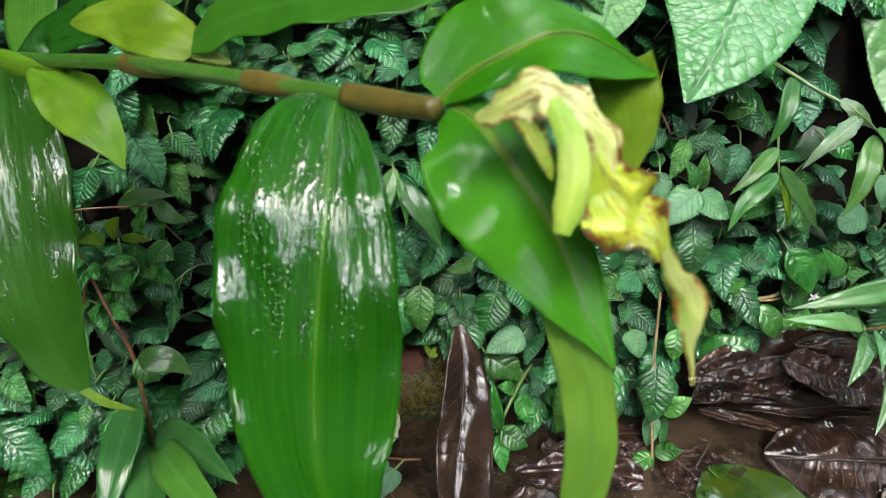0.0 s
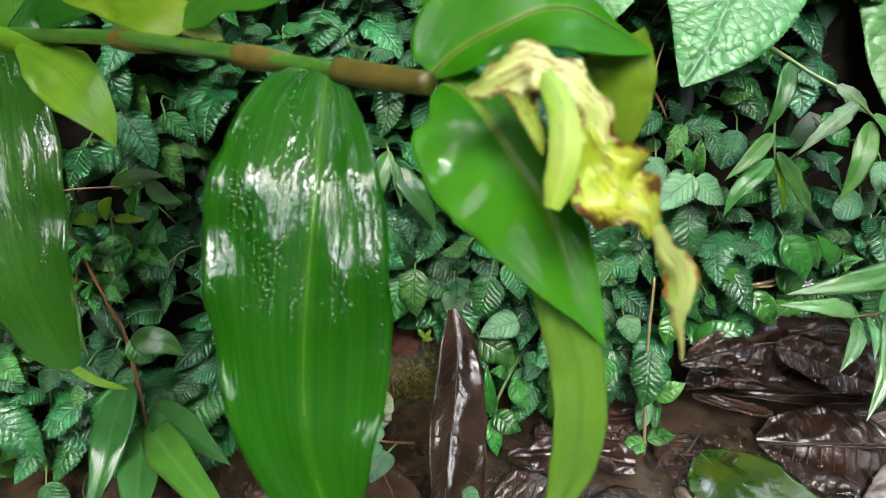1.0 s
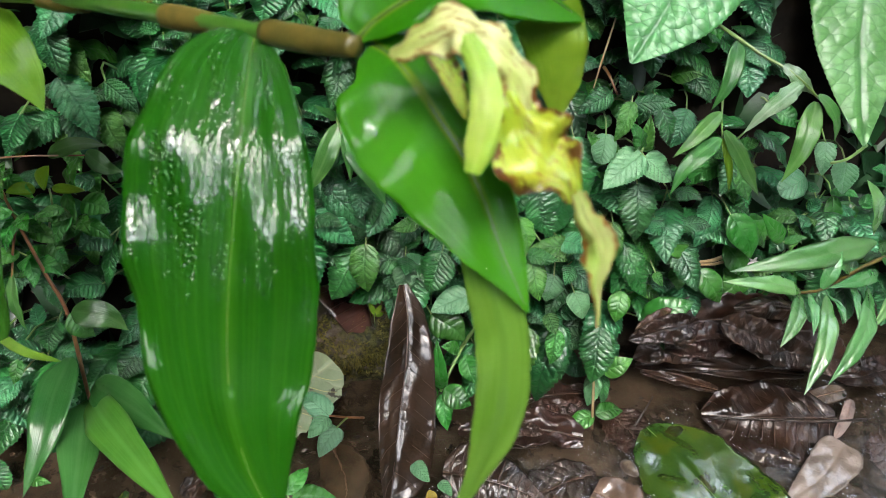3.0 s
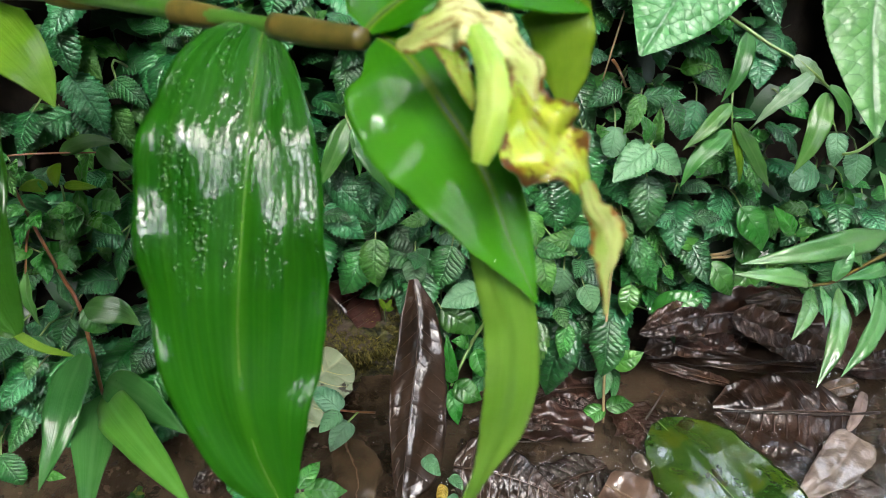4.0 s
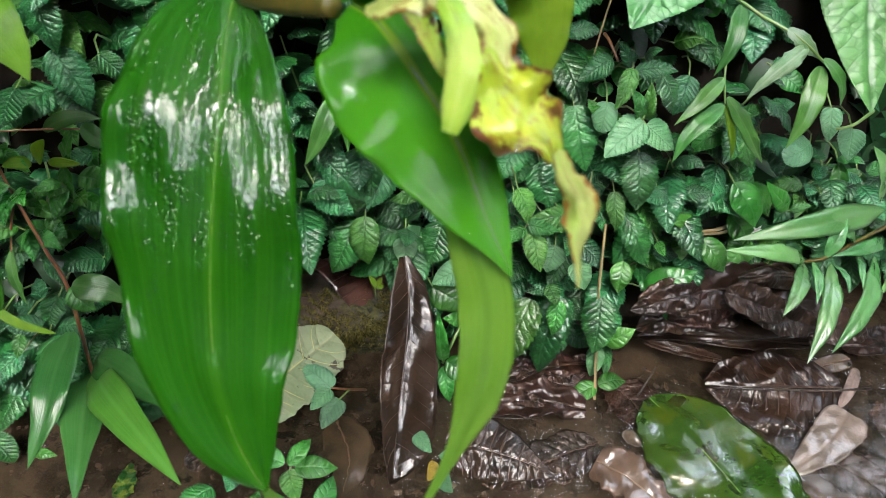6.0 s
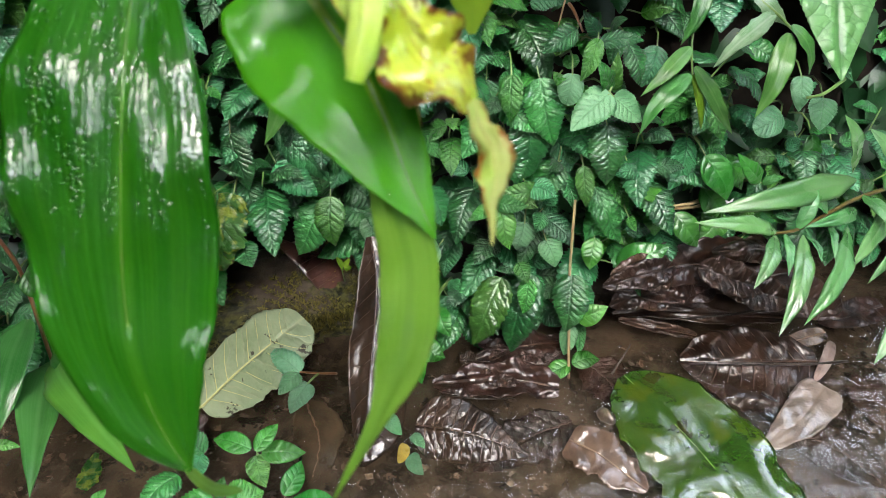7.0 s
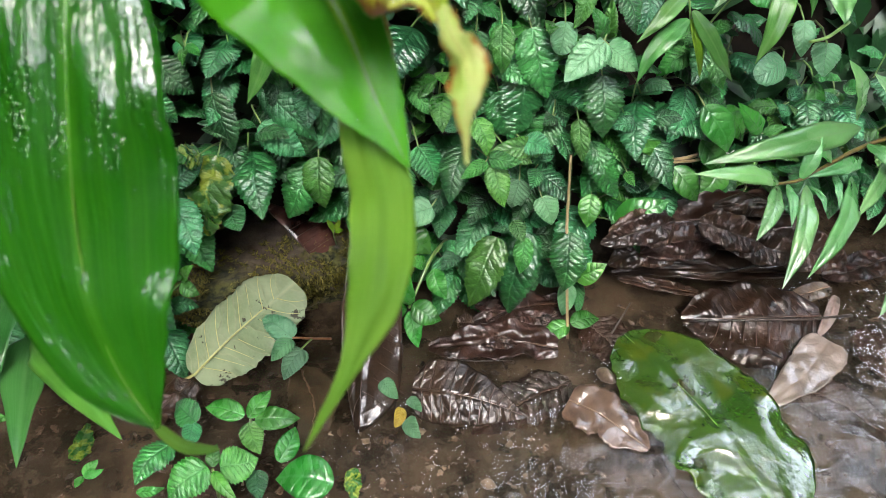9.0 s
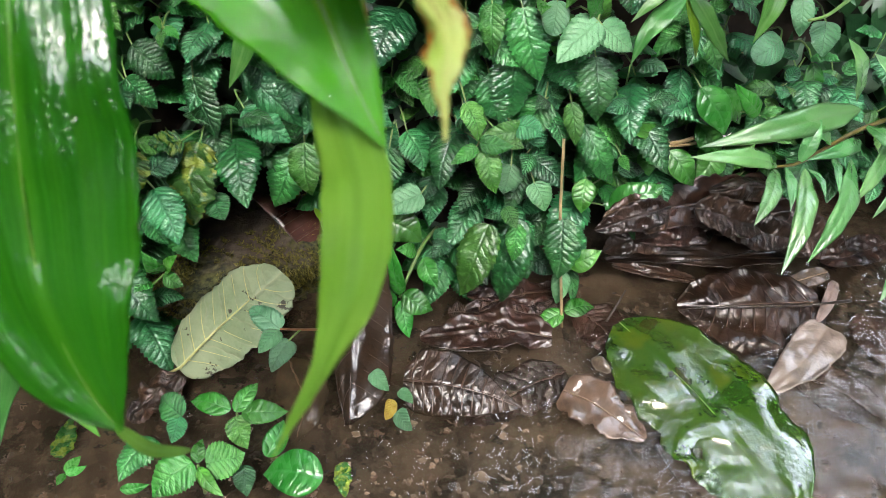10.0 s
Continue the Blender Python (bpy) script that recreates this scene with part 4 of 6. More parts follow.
leaf("nettle", (0.1531, 0.5419, 0.1458), (0.1677, 0.5222, 0.0944), 0.0375, pl, root=True)
leaf("nettle", (0.1490, 0.5371, 0.1143), (0.1380, 0.5168, 0.0588), 0.0447, pl, root=True)
leaf("nettle_light", (0.1088, 0.5034, 0.0896), (0.1185, 0.4896, 0.0641), 0.0217, pl, root=True)
leaf("nettle_light", (0.1196, 0.4984, 0.0560), (0.1451, 0.4887, 0.0583), 0.0163, pl, root=True)
leaf("nettle_light", (0.1181, 0.4979, 0.0528), (0.0965, 0.4868, 0.0454), 0.0134, pl, root=True)
leaf("nettle_light", (0.1242, 0.4976, 0.0509), (0.1326, 0.4780, 0.0203), 0.0226, pl, root=True)
leaf("frost", (0.1476, 0.5042, 0.0281), (0.1406, 0.4896, 0.0104), 0.0264, pl, root=True)
leaf("nettle", (0.1489, 0.5095, 0.0634), (0.1698, 0.4973, 0.0620), 0.0238, pl, root=True)
leaf("frost", (0.1674, 0.5017, 0.0114), (0.1764, 0.4869, -0.0075), 0.0237, pl, root=True)
leaf("nettle", (0.1756, 0.5310, 0.0732), (0.1573, 0.5142, 0.0414), 0.0338, pl, root=True)
pl = thing("nettle", (0.2258, 0.5820, 0.1087), "nettle shoot with two pale matt heart-shaped leaves", "plant", "nettles on the bank")
leaf("frost", (0.2062, 0.5228, 0.1429), (0.1748, 0.5031, 0.1210), 0.0301, pl, root=True)
leaf("frost", (0.2090, 0.5230, 0.1402), (0.2320, 0.5108, 0.1248), 0.0280, pl, root=True)
leaf("nettle_light", (0.2072, 0.5322, 0.1374), (0.1931, 0.5255, 0.1697), 0.0174, pl, root=True)
leaf("nettle_light", (0.2122, 0.5382, 0.1366), (0.2093, 0.5328, 0.1718), 0.0148, pl, root=True)
leaf("nettle", (0.2108, 0.5289, 0.1103), (0.2138, 0.5078, 0.0653), 0.0361, pl, root=True)
leaf("nettle", (0.2084, 0.5245, 0.0508), (0.2365, 0.5082, 0.0013), 0.0279, pl, root=True)
leaf("nettle_light", (0.1947, 0.5213, 0.0754), (0.1981, 0.5064, 0.0430), 0.0178, pl, root=True)
leaf("nettle", (0.2361, 0.5384, 0.0701), (0.2420, 0.5258, 0.0567), 0.0171, pl, root=True)
leaf("round", (0.1769, 0.5332, 0.1546), (0.1713, 0.5184, 0.1357), 0.0206, pl, root=True)
leaf("nettle", (0.1748, 0.5524, 0.0828), (0.1885, 0.5367, 0.0581), 0.0271, pl, root=True)
pl = thing("nettle", (0.2067, 0.5852, 0.1582), "nettle with dark toothed leaves under the crinkled bush", "plant", "nettles on the bank")
leaf("nettle_light", (0.1938, 0.5373, 0.1817), (0.1812, 0.5212, 0.1546), 0.0162, pl, root=True)
leaf("nettle", (0.1953, 0.5369, 0.1791), (0.2275, 0.5316, 0.1834), 0.0166, pl, root=True)
leaf("nettle", (0.1964, 0.5469, 0.1794), (0.1801, 0.5384, 0.2029), 0.0139, pl, root=True)
leaf("nettle", (0.1789, 0.5477, 0.1846), (0.1519, 0.5338, 0.1717), 0.0209, pl, root=True)
leaf("nettle", (0.2046, 0.5487, 0.1847), (0.2136, 0.5405, 0.1970), 0.0122, pl, root=True)
leaf("nettle", (0.2287, 0.5705, 0.1610), (0.2413, 0.5569, 0.1319), 0.0258, pl, root=True)
leaf("nettle", (0.2545, 0.5756, 0.1577), (0.2416, 0.5567, 0.1306), 0.0264, pl, root=True)
leaf("nettle", (0.2836, 0.5731, 0.0981), (0.3052, 0.5633, 0.0813), 0.0250, pl, root=True)
leaf("nettle", (0.3265, 0.5919, 0.0935), (0.3103, 0.5735, 0.0747), 0.0307, pl, root=True)
leaf("smooth", (0.2447, 0.6057, 0.1726), (0.2707, 0.6003, 0.1782), 0.0216, pl, root=True)
leaf("smooth", (0.2580, 0.6186, 0.1723), (0.2856, 0.6095, 0.1508), 0.0246, pl, root=True)
leaf("nettle", (0.3453, 0.5949, 0.0861), (0.3625, 0.5841, 0.0690), 0.0259, pl, root=True)
leaf("smooth", (0.3560, 0.6248, 0.1365), (0.3779, 0.6154, 0.1221), 0.0205, pl, root=True)
leaf("smooth", (0.2750, 0.6250, 0.1904), (0.2863, 0.6189, 0.2128), 0.0167, pl, root=True)
tube("stalk", [(0.1836, 0.5474, 0.1825), (0.1773, 0.5590, 0.1935), (0.1744, 0.5694, 0.1959)], [0.001, 0.0012, 0.0014], "twig", pl)
tube("stalk", [(0.1809, 0.5848, 0.2323), (0.1704, 0.5615, 0.2097), (0.1658, 0.5574, 0.1828)], [0.0008, 0.0008, 0.0006], "straw", pl, "thin dry grass stalk")
pl = thing("low_herb", (0.3113, 0.5815, -0.0200), "low smooth-leaved herb with a tiny white flower", "plant")
leaf("nettle", (0.2946, 0.5624, 0.0775), (0.2787, 0.5334, 0.0403), 0.0311, pl, root=True)
leaf("smooth", (0.2861, 0.5322, 0.0220), (0.2345, 0.5112, 0.0575), 0.0183, pl, root=True)
leaf("smooth", (0.2888, 0.5320, 0.0163), (0.3138, 0.5181, -0.0126), 0.0237, pl, root=True)
leaf("smooth", (0.3070, 0.5441, 0.0707), (0.3329, 0.5290, 0.0321), 0.0280, pl, root=True)
leaf("smooth", (0.3350, 0.5679, 0.0547), (0.3585, 0.5566, 0.0248), 0.0234, pl, root=True)
leaf("smooth", (0.3632, 0.5425, 0.0438), (0.3300, 0.5308, 0.0811), 0.0173, pl, root=True)
leaf("smooth", (0.3645, 0.5425, 0.0422), (0.3815, 0.5377, 0.0518), 0.0091, pl, root=True)
leaf("smooth", (0.2760, 0.5477, 0.0066), (0.2763, 0.5331, -0.0113), 0.0189, pl, root=True)
leaf("smooth", (0.2364, 0.5046, -0.0228), (0.2794, 0.5029, 0.0026), 0.0284, pl, root=True)
leaf("smooth", (0.2139, 0.5136, 0.0035), (0.2100, 0.4971, -0.0209), 0.0203, pl, root=True)
leaf("nettle_light", (0.2403, 0.5130, 0.0276), (0.2456, 0.5012, 0.0209), 0.0099, pl, root=True)
leaf("smooth", (0.3445, 0.5614, -0.0029), (0.3247, 0.5421, -0.0223), 0.0296, pl, root=True)
leaf("smooth", (0.3201, 0.5601, 0.0246), (0.3461, 0.5496, -0.0037), 0.0265, pl, root=True)
leaf("nettle", (0.3083, 0.5646, 0.0718), (0.3355, 0.5563, 0.0566), 0.0279, pl, root=True)
leaf("nettle", (0.2571, 0.5633, 0.0715), (0.2647, 0.5489, 0.0447), 0.0228, pl, root=True)
tube("stalk", [(0.2852, 0.5368, 0.0206), (0.3045, 0.5455, 0.0164), (0.3286, 0.5690, 0.0045)], [0.0016, 0.0018, 0.002], "straw", pl, "pale brown stalk")
tube("stalk", [(0.2886, 0.5372, 0.0178), (0.3083, 0.5457, 0.0123), (0.3302, 0.5683, -0.0019)], [0.0012, 0.0014, 0.0015], "straw", pl)
pl = thing("low_herb", (0.4199, 0.6127, 0.0287), "herb with pale glistening torn leaves", "plant")
leaf("round", (0.3663, 0.5527, 0.1075), (0.3385, 0.5340, 0.1035), 0.0251, pl, root=True)
leaf("frost", (0.3761, 0.5596, 0.1388), (0.3757, 0.5439, 0.1149), 0.0194, pl, root=True)
leaf("frost", (0.4036, 0.5624, 0.1173), (0.4015, 0.5465, 0.0945), 0.0303, pl, root=True)
leaf("smooth", (0.4227, 0.5887, 0.0645), (0.4222, 0.5716, 0.0315), 0.0185, pl, root=True)
leaf("smooth", (0.4148, 0.5953, 0.0536), (0.4129, 0.5805, 0.0379), 0.0160, pl, root=True)
leaf("nettle", (0.3494, 0.5754, 0.0837), (0.3582, 0.5626, 0.0651), 0.0178, pl, root=True)
leaf("smooth", (0.4676, 0.6242, 0.0354), (0.4567, 0.6065, 0.0134), 0.0252, pl, root=True)

# grass-like sprig hanging over the nettles
pl = thing("bamboo_grass_sprig", (0.2556, 0.5776, 0.2357), "arching sprig of narrow green bamboo-like leaves", "plant", "grass sprigs")
tube("stem", [(0.2544, 0.5773, 0.2358), (0.2742, 0.5604, 0.2273), (0.2891, 0.5477, 0.2206), (0.3056, 0.5355, 0.2151), (0.3201, 0.5274, 0.2068), (0.3374, 0.5293, 0.1937)], [0.0016, 0.0015, 0.0014, 0.0013, 0.0012, 0.001], "stalk_light", pl, n=24)
tube("twig", [(0.2748, 0.5602, 0.2251), (0.2673, 0.5440, 0.1944), (0.2650, 0.5310, 0.1781), (0.2681, 0.5238, 0.1589)], [0.0009, 0.0009, 0.0009, 0.0008], "stalk_light", pl)
leaf("lance", (0.2746, 0.5603, 0.2258), (0.2555, 0.5293, 0.1805), 0.0145, pl)
leaf("lance", (0.2643, 0.5309, 0.1782), (0.2243, 0.5031, 0.1518), 0.0130, pl)
leaf("lance", (0.2666, 0.5235, 0.1590), (0.2262, 0.4944, 0.1242), 0.0155, pl)
leaf("yellowed_green", (0.2686, 0.5239, 0.1588), (0.2802, 0.5057, 0.1206), 0.0071, pl)
leaf("lance", (0.2689, 0.5249, 0.1652), (0.3100, 0.5111, 0.1124), 0.0132, pl)
leaf("lance_silver", (0.3039, 0.5354, 0.2169), (0.3350, 0.5293, 0.1971), 0.0135, pl)
leaf("lance_silver", (0.3189, 0.5272, 0.2069), (0.2730, 0.4980, 0.1794), 0.0130, pl)
leaf("lance", (0.3358, 0.5285, 0.1910), (0.3135, 0.4955, 0.1369), 0.0178, pl)
leaf("lance", (0.3363, 0.5295, 0.1970), (0.3548, 0.5136, 0.1636), 0.0135, pl)

# knotweed leaning in over the water
pl = thing("knotweed", (0.5057, 0.5538, 0.0433), "knotweed shoot with long shining pointed leaves", "plant")
tube("stem", [(0.5410, 0.5718, 0.0299), (0.4501, 0.5252, 0.0395), (0.4062, 0.4972, 0.0430), (0.3695, 0.4737, 0.0443), (0.3430, 0.4647, 0.0476)], [0.0022, 0.002, 0.0019, 0.0016, 0.0012], "sheath", pl, "olive brown stem", n=20)
leaf("poly", (0.4427, 0.5314, 0.0533), (0.2892, 0.4604, 0.0765), 0.0232, pl)
leaf("poly", (0.3490, 0.4677, 0.0468), (0.2693, 0.4395, 0.0820), 0.0151, pl)
leaf("poly", (0.3471, 0.4654, 0.0457), (0.3151, 0.4117, 0.0393), 0.0144, pl)
leaf("poly", (0.3750, 0.4718, 0.0397), (0.3345, 0.3870, 0.0134), 0.0169, pl)
leaf("poly", (0.4283, 0.4960, 0.0282), (0.3649, 0.4018, 0.0094), 0.0183, pl)
leaf("poly", (0.4428, 0.5132, 0.0332), (0.3768, 0.4680, 0.0535), 0.0131, pl)
leaf("poly", (0.4060, 0.4931, 0.0384), (0.3960, 0.4493, 0.0341), 0.0080, pl)
leaf("poly", (0.3788, 0.4740, 0.0379), (0.3797, 0.4412, 0.0390), 0.0071, pl)
leaf("poly", (0.4399, 0.5358, 0.0580), (0.4203, 0.5443, 0.1108), 0.0207, pl)
leaf("poly", (0.4764, 0.5365, 0.0388), (0.4977, 0.5466, 0.0738), 0.0193, pl)
leaf("poly", (0.4819, 0.5308, 0.0284), (0.4219, 0.4576, 0.0152), 0.0168, pl)
leaf("poly", (0.5017, 0.5379, 0.0197), (0.4495, 0.4602, -0.0026), 0.0155, pl)
leaf("poly", (0.5132, 0.5068, -0.0289), (0.4440, 0.4065, -0.0398), 0.0265, pl)
leaf("poly", (0.3563, 0.4682, 0.0449), (0.3452, 0.4245, 0.0406), 0.0084, pl)
leaf("poly", (0.3695, 0.4737, 0.0443), (0.3837, 0.4872, 0.0752), 0.0134, pl)
leaf("poly", (0.4063, 0.4979, 0.0437), (0.3712, 0.4921, 0.0723), 0.0145, pl)
leaf("poly", (0.4501, 0.5262, 0.0406), (0.4568, 0.4785, 0.0405), 0.0141, pl)
leaf("poly", (0.4903, 0.5542, 0.0518), (0.4589, 0.5620, 0.0882), 0.0172, pl)

# cress-like herb at the water's edge and the straw
pl = thing("water_herb", (0.0740, 0.5272, -0.0854), "bright green glossy herb rosette at the stream edge", "plant")
tube("stem", [(0.0881, 0.5397, -0.0689), (0.0714, 0.5011, -0.0591), (0.0510, 0.4672, -0.0850)], [0.0018, 0.0018, 0.0012], "stalk_light", pl, n=12)
leaf("smooth", (0.0491, 0.4671, -0.0861), (0.0068, 0.4587, -0.0751), 0.0232, pl)
leaf("smooth", (0.0517, 0.4678, -0.0816), (0.0451, 0.4757, -0.0285), 0.0160, pl)
leaf("smooth", (0.0544, 0.4678, -0.0815), (0.0800, 0.4563, -0.0911), 0.0228, pl)
leaf("smooth", (0.0519, 0.4667, -0.0885), (0.0589, 0.4432, -0.1123), 0.0164, pl)
leaf("smooth", (0.0738, 0.4909, -0.0604), (0.0846, 0.4686, -0.0758), 0.0191, pl)
leaf("smooth", (0.0680, 0.4919, -0.0538), (0.0510, 0.4837, -0.0420), 0.0135, pl)
pl = thing("water_herb", (0.1948, 0.4484, -0.1120), "tan straw stalk with small green leaves standing in the water", "plant")
tube("stem", [(0.1888, 0.5076, 0.0504), (0.1892, 0.4971, 0.0141), (0.1902, 0.4866, -0.0228), (0.1948, 0.4484, -0.1120)], [0.0012, 0.0013, 0.0014, 0.0014], "straw", pl, "dry tan stalk")
leaf("nettle", (0.1582, 0.4962, -0.0254), (0.1406, 0.4654, -0.0971), 0.0417, pl)
leaf("nettle_light", (0.1292, 0.4870, -0.0200), (0.1023, 0.4584, -0.0771), 0.0374, pl)
leaf("nettle", (0.1920, 0.4874, -0.0172), (0.1875, 0.4605, -0.0630), 0.0363, pl)
leaf("nettle", (0.1987, 0.4909, -0.0271), (0.2143, 0.4745, -0.0576), 0.0250, pl)
leaf("smooth", (0.2001, 0.4756, -0.0626), (0.2256, 0.4740, -0.0440), 0.0198, pl)
leaf("nettle_light", (0.1415, 0.4806, 0.0038), (0.1498, 0.4669, -0.0073), 0.0170, pl)
leaf("nettle_light", (0.1517, 0.4780, -0.0132), (0.1468, 0.4618, -0.0412), 0.0190, pl)
leaf("smooth", (0.1958, 0.4558, -0.1000), (0.1666, 0.4458, -0.1070), 0.0182, pl, (0, -0.3, 0.95))
leaf("smooth", (0.1975, 0.4557, -0.1000), (0.2267, 0.4645, -0.1050), 0.0182, pl, (0, -0.3, 0.95))
leaf("frost", (0.1964, 0.4811, -0.0750), (0.1916, 0.4652, -0.1000), 0.0182, pl, (0, -0.5, 0.85))
leaf("nettle", (0.2057, 0.4953, -0.0800), (0.2064, 0.4667, -0.1000), 0.0156, pl, (0, -0.5, 0.85))

# red-stemmed herb on the near bank
pl = thing("red_stemmed_herb", (-0.2530, 0.4151, -0.0925), "herb with red-brown stem and long smooth green leaves", "plant")
tube("stem", [(-0.2760, 0.4494, 0.1896), (-0.2692, 0.4448, 0.1766), (-0.2632, 0.4380, 0.1507), (-0.2589, 0.4354, 0.1233), (-0.2471, 0.4278, 0.0787), (-0.2381, 0.4212, 0.0469), (-0.2353, 0.4055, -0.0308)], [0.0008, 0.001, 0.0012, 0.0014, 0.0016, 0.0017, 0.0014], "twig", pl, n=40)
tube("twig", [(-0.2589, 0.4354, 0.1233), (-0.2625, 0.4268, 0.1082), (-0.2658, 0.4175, 0.0870)], [0.0009, 0.0009, 0.0008], "twig", pl)
tube("twig", [(-0.2658, 0.4449, 0.1698), (-0.2448, 0.4520, 0.1680), (-0.2080, 0.4595, 0.1654)], [0.0007, 0.0007, 0.0006], "twig", pl)
leaf("lance", (-0.2655, 0.4178, 0.0884), (-0.2616, 0.4031, 0.0476), 0.0106, pl)
leaf("lance", (-0.2358, 0.4596, 0.1644), (-0.1946, 0.4650, 0.1706), 0.0126, pl)
leaf("lance", (-0.2086, 0.4597, 0.1678), (-0.1849, 0.4560, 0.1546), 0.0136, pl)
leaf("lance", (-0.2324, 0.4193, 0.0541), (-0.1929, 0.4157, 0.0379), 0.0219, pl)
leaf("smooth", (-0.2345, 0.4182, 0.0515), (-0.2176, 0.4116, 0.0348), 0.0183, pl)
leaf("nettle", (-0.2519, 0.4296, 0.0687), (-0.2380, 0.4197, 0.0500), 0.0119, pl)
leaf("lance", (-0.2391, 0.4063, 0.0164), (-0.2450, 0.3087, -0.0200), 0.0281, pl)
leaf("lance", (-0.2330, 0.4019, -0.0266), (-0.1985, 0.2763, -0.0116), 0.0314, pl)
leaf("lance_light", (-0.2309, 0.4027, -0.0264), (-0.1164, 0.2621, 0.0355), 0.0290, pl)
leaf("lance", (-0.2297, 0.4096, -0.0169), (-0.1480, 0.3454, -0.0017), 0.0292, pl)
leaf("smooth", (-0.2321, 0.4222, 0.0397), (-0.2200, 0.4153, 0.0319), 0.0160, pl)
pl = thing("nettle", (-0.2436, 0.5015, 0.0617), "small round-leaved nettle beside the red stem", "plant", "nettles on the bank")
leaf("nettle", (-0.2122, 0.4665, 0.0887), (-0.2290, 0.4488, 0.0893), 0.0276, pl, root=True)
leaf("nettle", (-0.2230, 0.4567, 0.0485), (-0.2472, 0.4368, 0.0521), 0.0303, pl, root=True)
leaf("nettle", (-0.2143, 0.4739, 0.0763), (-0.2209, 0.4550, 0.0456), 0.0164, pl, root=True)
leaf("nettle", (-0.2597, 0.4400, 0.0223), (-0.2647, 0.4231, 0.0016), 0.0241, pl, root=True)
leaf("nettle", (-0.2898, 0.4137, -0.0158), (-0.3128, 0.3912, -0.0321), 0.0241, pl, root=True)
leaf("smooth", (-0.2816, 0.4104, 0.0096), (-0.2831, 0.3959, -0.0037), 0.0117, pl, root=True)
leaf("nettle", (-0.3300, 0.3885, -0.0899), (-0.3153, 0.3770, -0.1211), 0.0270, pl, root=True)
leaf("nettle", (-0.2644, 0.4502, -0.0317), (-0.2500, 0.4403, -0.0515), 0.0304, pl, root=True)
leaf("nettle", (-0.2022, 0.4542, -0.0170), (-0.2214, 0.4322, -0.0384), 0.0299, pl, root=True)
leaf("smooth", (-0.3006, 0.3855, -0.1122), (-0.2783, 0.3815, -0.1107), 0.0099, pl, root=True)
leaf("nettle", (-0.2887, 0.4459, -0.0037), (-0.2943, 0.4350, 0.0167), 0.0212, pl, root=True)
leaf("nettle", (-0.3125, 0.4382, 0.0002), (-0.3228, 0.4207, -0.0122), 0.0259, pl, root=True)
leaf("nettle", (-0.2801, 0.4358, -0.0910), (-0.2881, 0.4188, -0.1060), 0.0309, pl, root=True)
leaf("nettle", (-0.2581, 0.4387, -0.1229), (-0.2455, 0.4287, -0.1394), 0.0241, pl, root=True)
leaf("nettle", (-0.3372, 0.4257, -0.0917), (-0.3224, 0.4170, -0.1044), 0.0306, pl, root=True)
pl = thing("leafy_shoot", (-0.2625, 0.4924, 0.1118), "light green shoot with small opposite leaves", "plant")
tube("stem", [(-0.2656, 0.4765, 0.0800), (-0.2402, 0.4524, 0.1268), (-0.2397, 0.4546, 0.1403)], [0.001, 0.001, 0.0008], "stalk_light", pl)
leaf("yellowed_green", (-0.2458, 0.4481, 0.1439), (-0.2569, 0.4332, 0.1506), 0.0101, pl)
leaf("yellowed_green", (-0.2424, 0.4494, 0.1448), (-0.2306, 0.4445, 0.1646), 0.0134, pl)
leaf("smooth", (-0.2253, 0.4587, 0.1335), (-0.2154, 0.4550, 0.1657), 0.0152, pl)
leaf("smooth", (-0.2297, 0.4574, 0.1357), (-0.2258, 0.4431, 0.1107), 0.0130, pl)
leaf("yellowed_green", (-0.2332, 0.4476, 0.1450), (-0.2099, 0.4440, 0.1465), 0.0073, pl)
leaf("smooth", (-0.2523, 0.4473, 0.1210), (-0.2344, 0.4414, 0.1195), 0.0090, pl)
leaf("smooth", (-0.2457, 0.4465, 0.0998), (-0.2350, 0.4365, 0.0884), 0.0128, pl)
leaf("smooth", (-0.2515, 0.4510, 0.0764), (-0.2634, 0.4378, 0.0965), 0.0181, pl)
leaf("smooth", (-0.2385, 0.4385, 0.0965), (-0.2289, 0.4291, 0.0913), 0.0101, pl)
leaf("smooth", (-0.2687, 0.4598, 0.1086), (-0.2552, 0.4511, 0.0993), 0.0155, pl)
leaf("smooth", (-0.2300, 0.4743, 0.1152), (-0.2087, 0.4689, 0.1098), 0.0209, pl)
# slender sprig between the broad leaves
pl = thing("bamboo_grass_sprig", (-0.0451, 0.5526, 0.1507), "slender sprig with narrow torn leaves", "plant", "grass sprigs")
tube("stem", [(-0.0499, 0.5552, 0.1677), (-0.0391, 0.5244, 0.1628), (-0.0328, 0.5123, 0.1485)], [0.001, 0.001, 0.0008], "stalk_light", pl)
leaf("lance", (-0.0378, 0.5242, 0.1614), (-0.0631, 0.4971, 0.1115), 0.0167, pl)
leaf("lance", (-0.0343, 0.5137, 0.1582), (-0.0279, 0.4985, 0.1234), 0.0086, pl)
leaf("lance", (-0.0327, 0.5129, 0.1527), (0.0005, 0.4911, 0.1073), 0.0194, pl)
leaf("lance", (-0.0403, 0.5248, 0.1655), (-0.0553, 0.5154, 0.1816), 0.0079, pl)
pl = thing("nettle", (-0.1060, 0.5538, 0.0897), "weathered nettle with bitten and yellow-mottled leaves", "plant", "nettles on the bank")
leaf("nettle", (-0.1316, 0.5216, 0.1344), (-0.1056, 0.5152, 0.1110), 0.0309, pl, root=True)
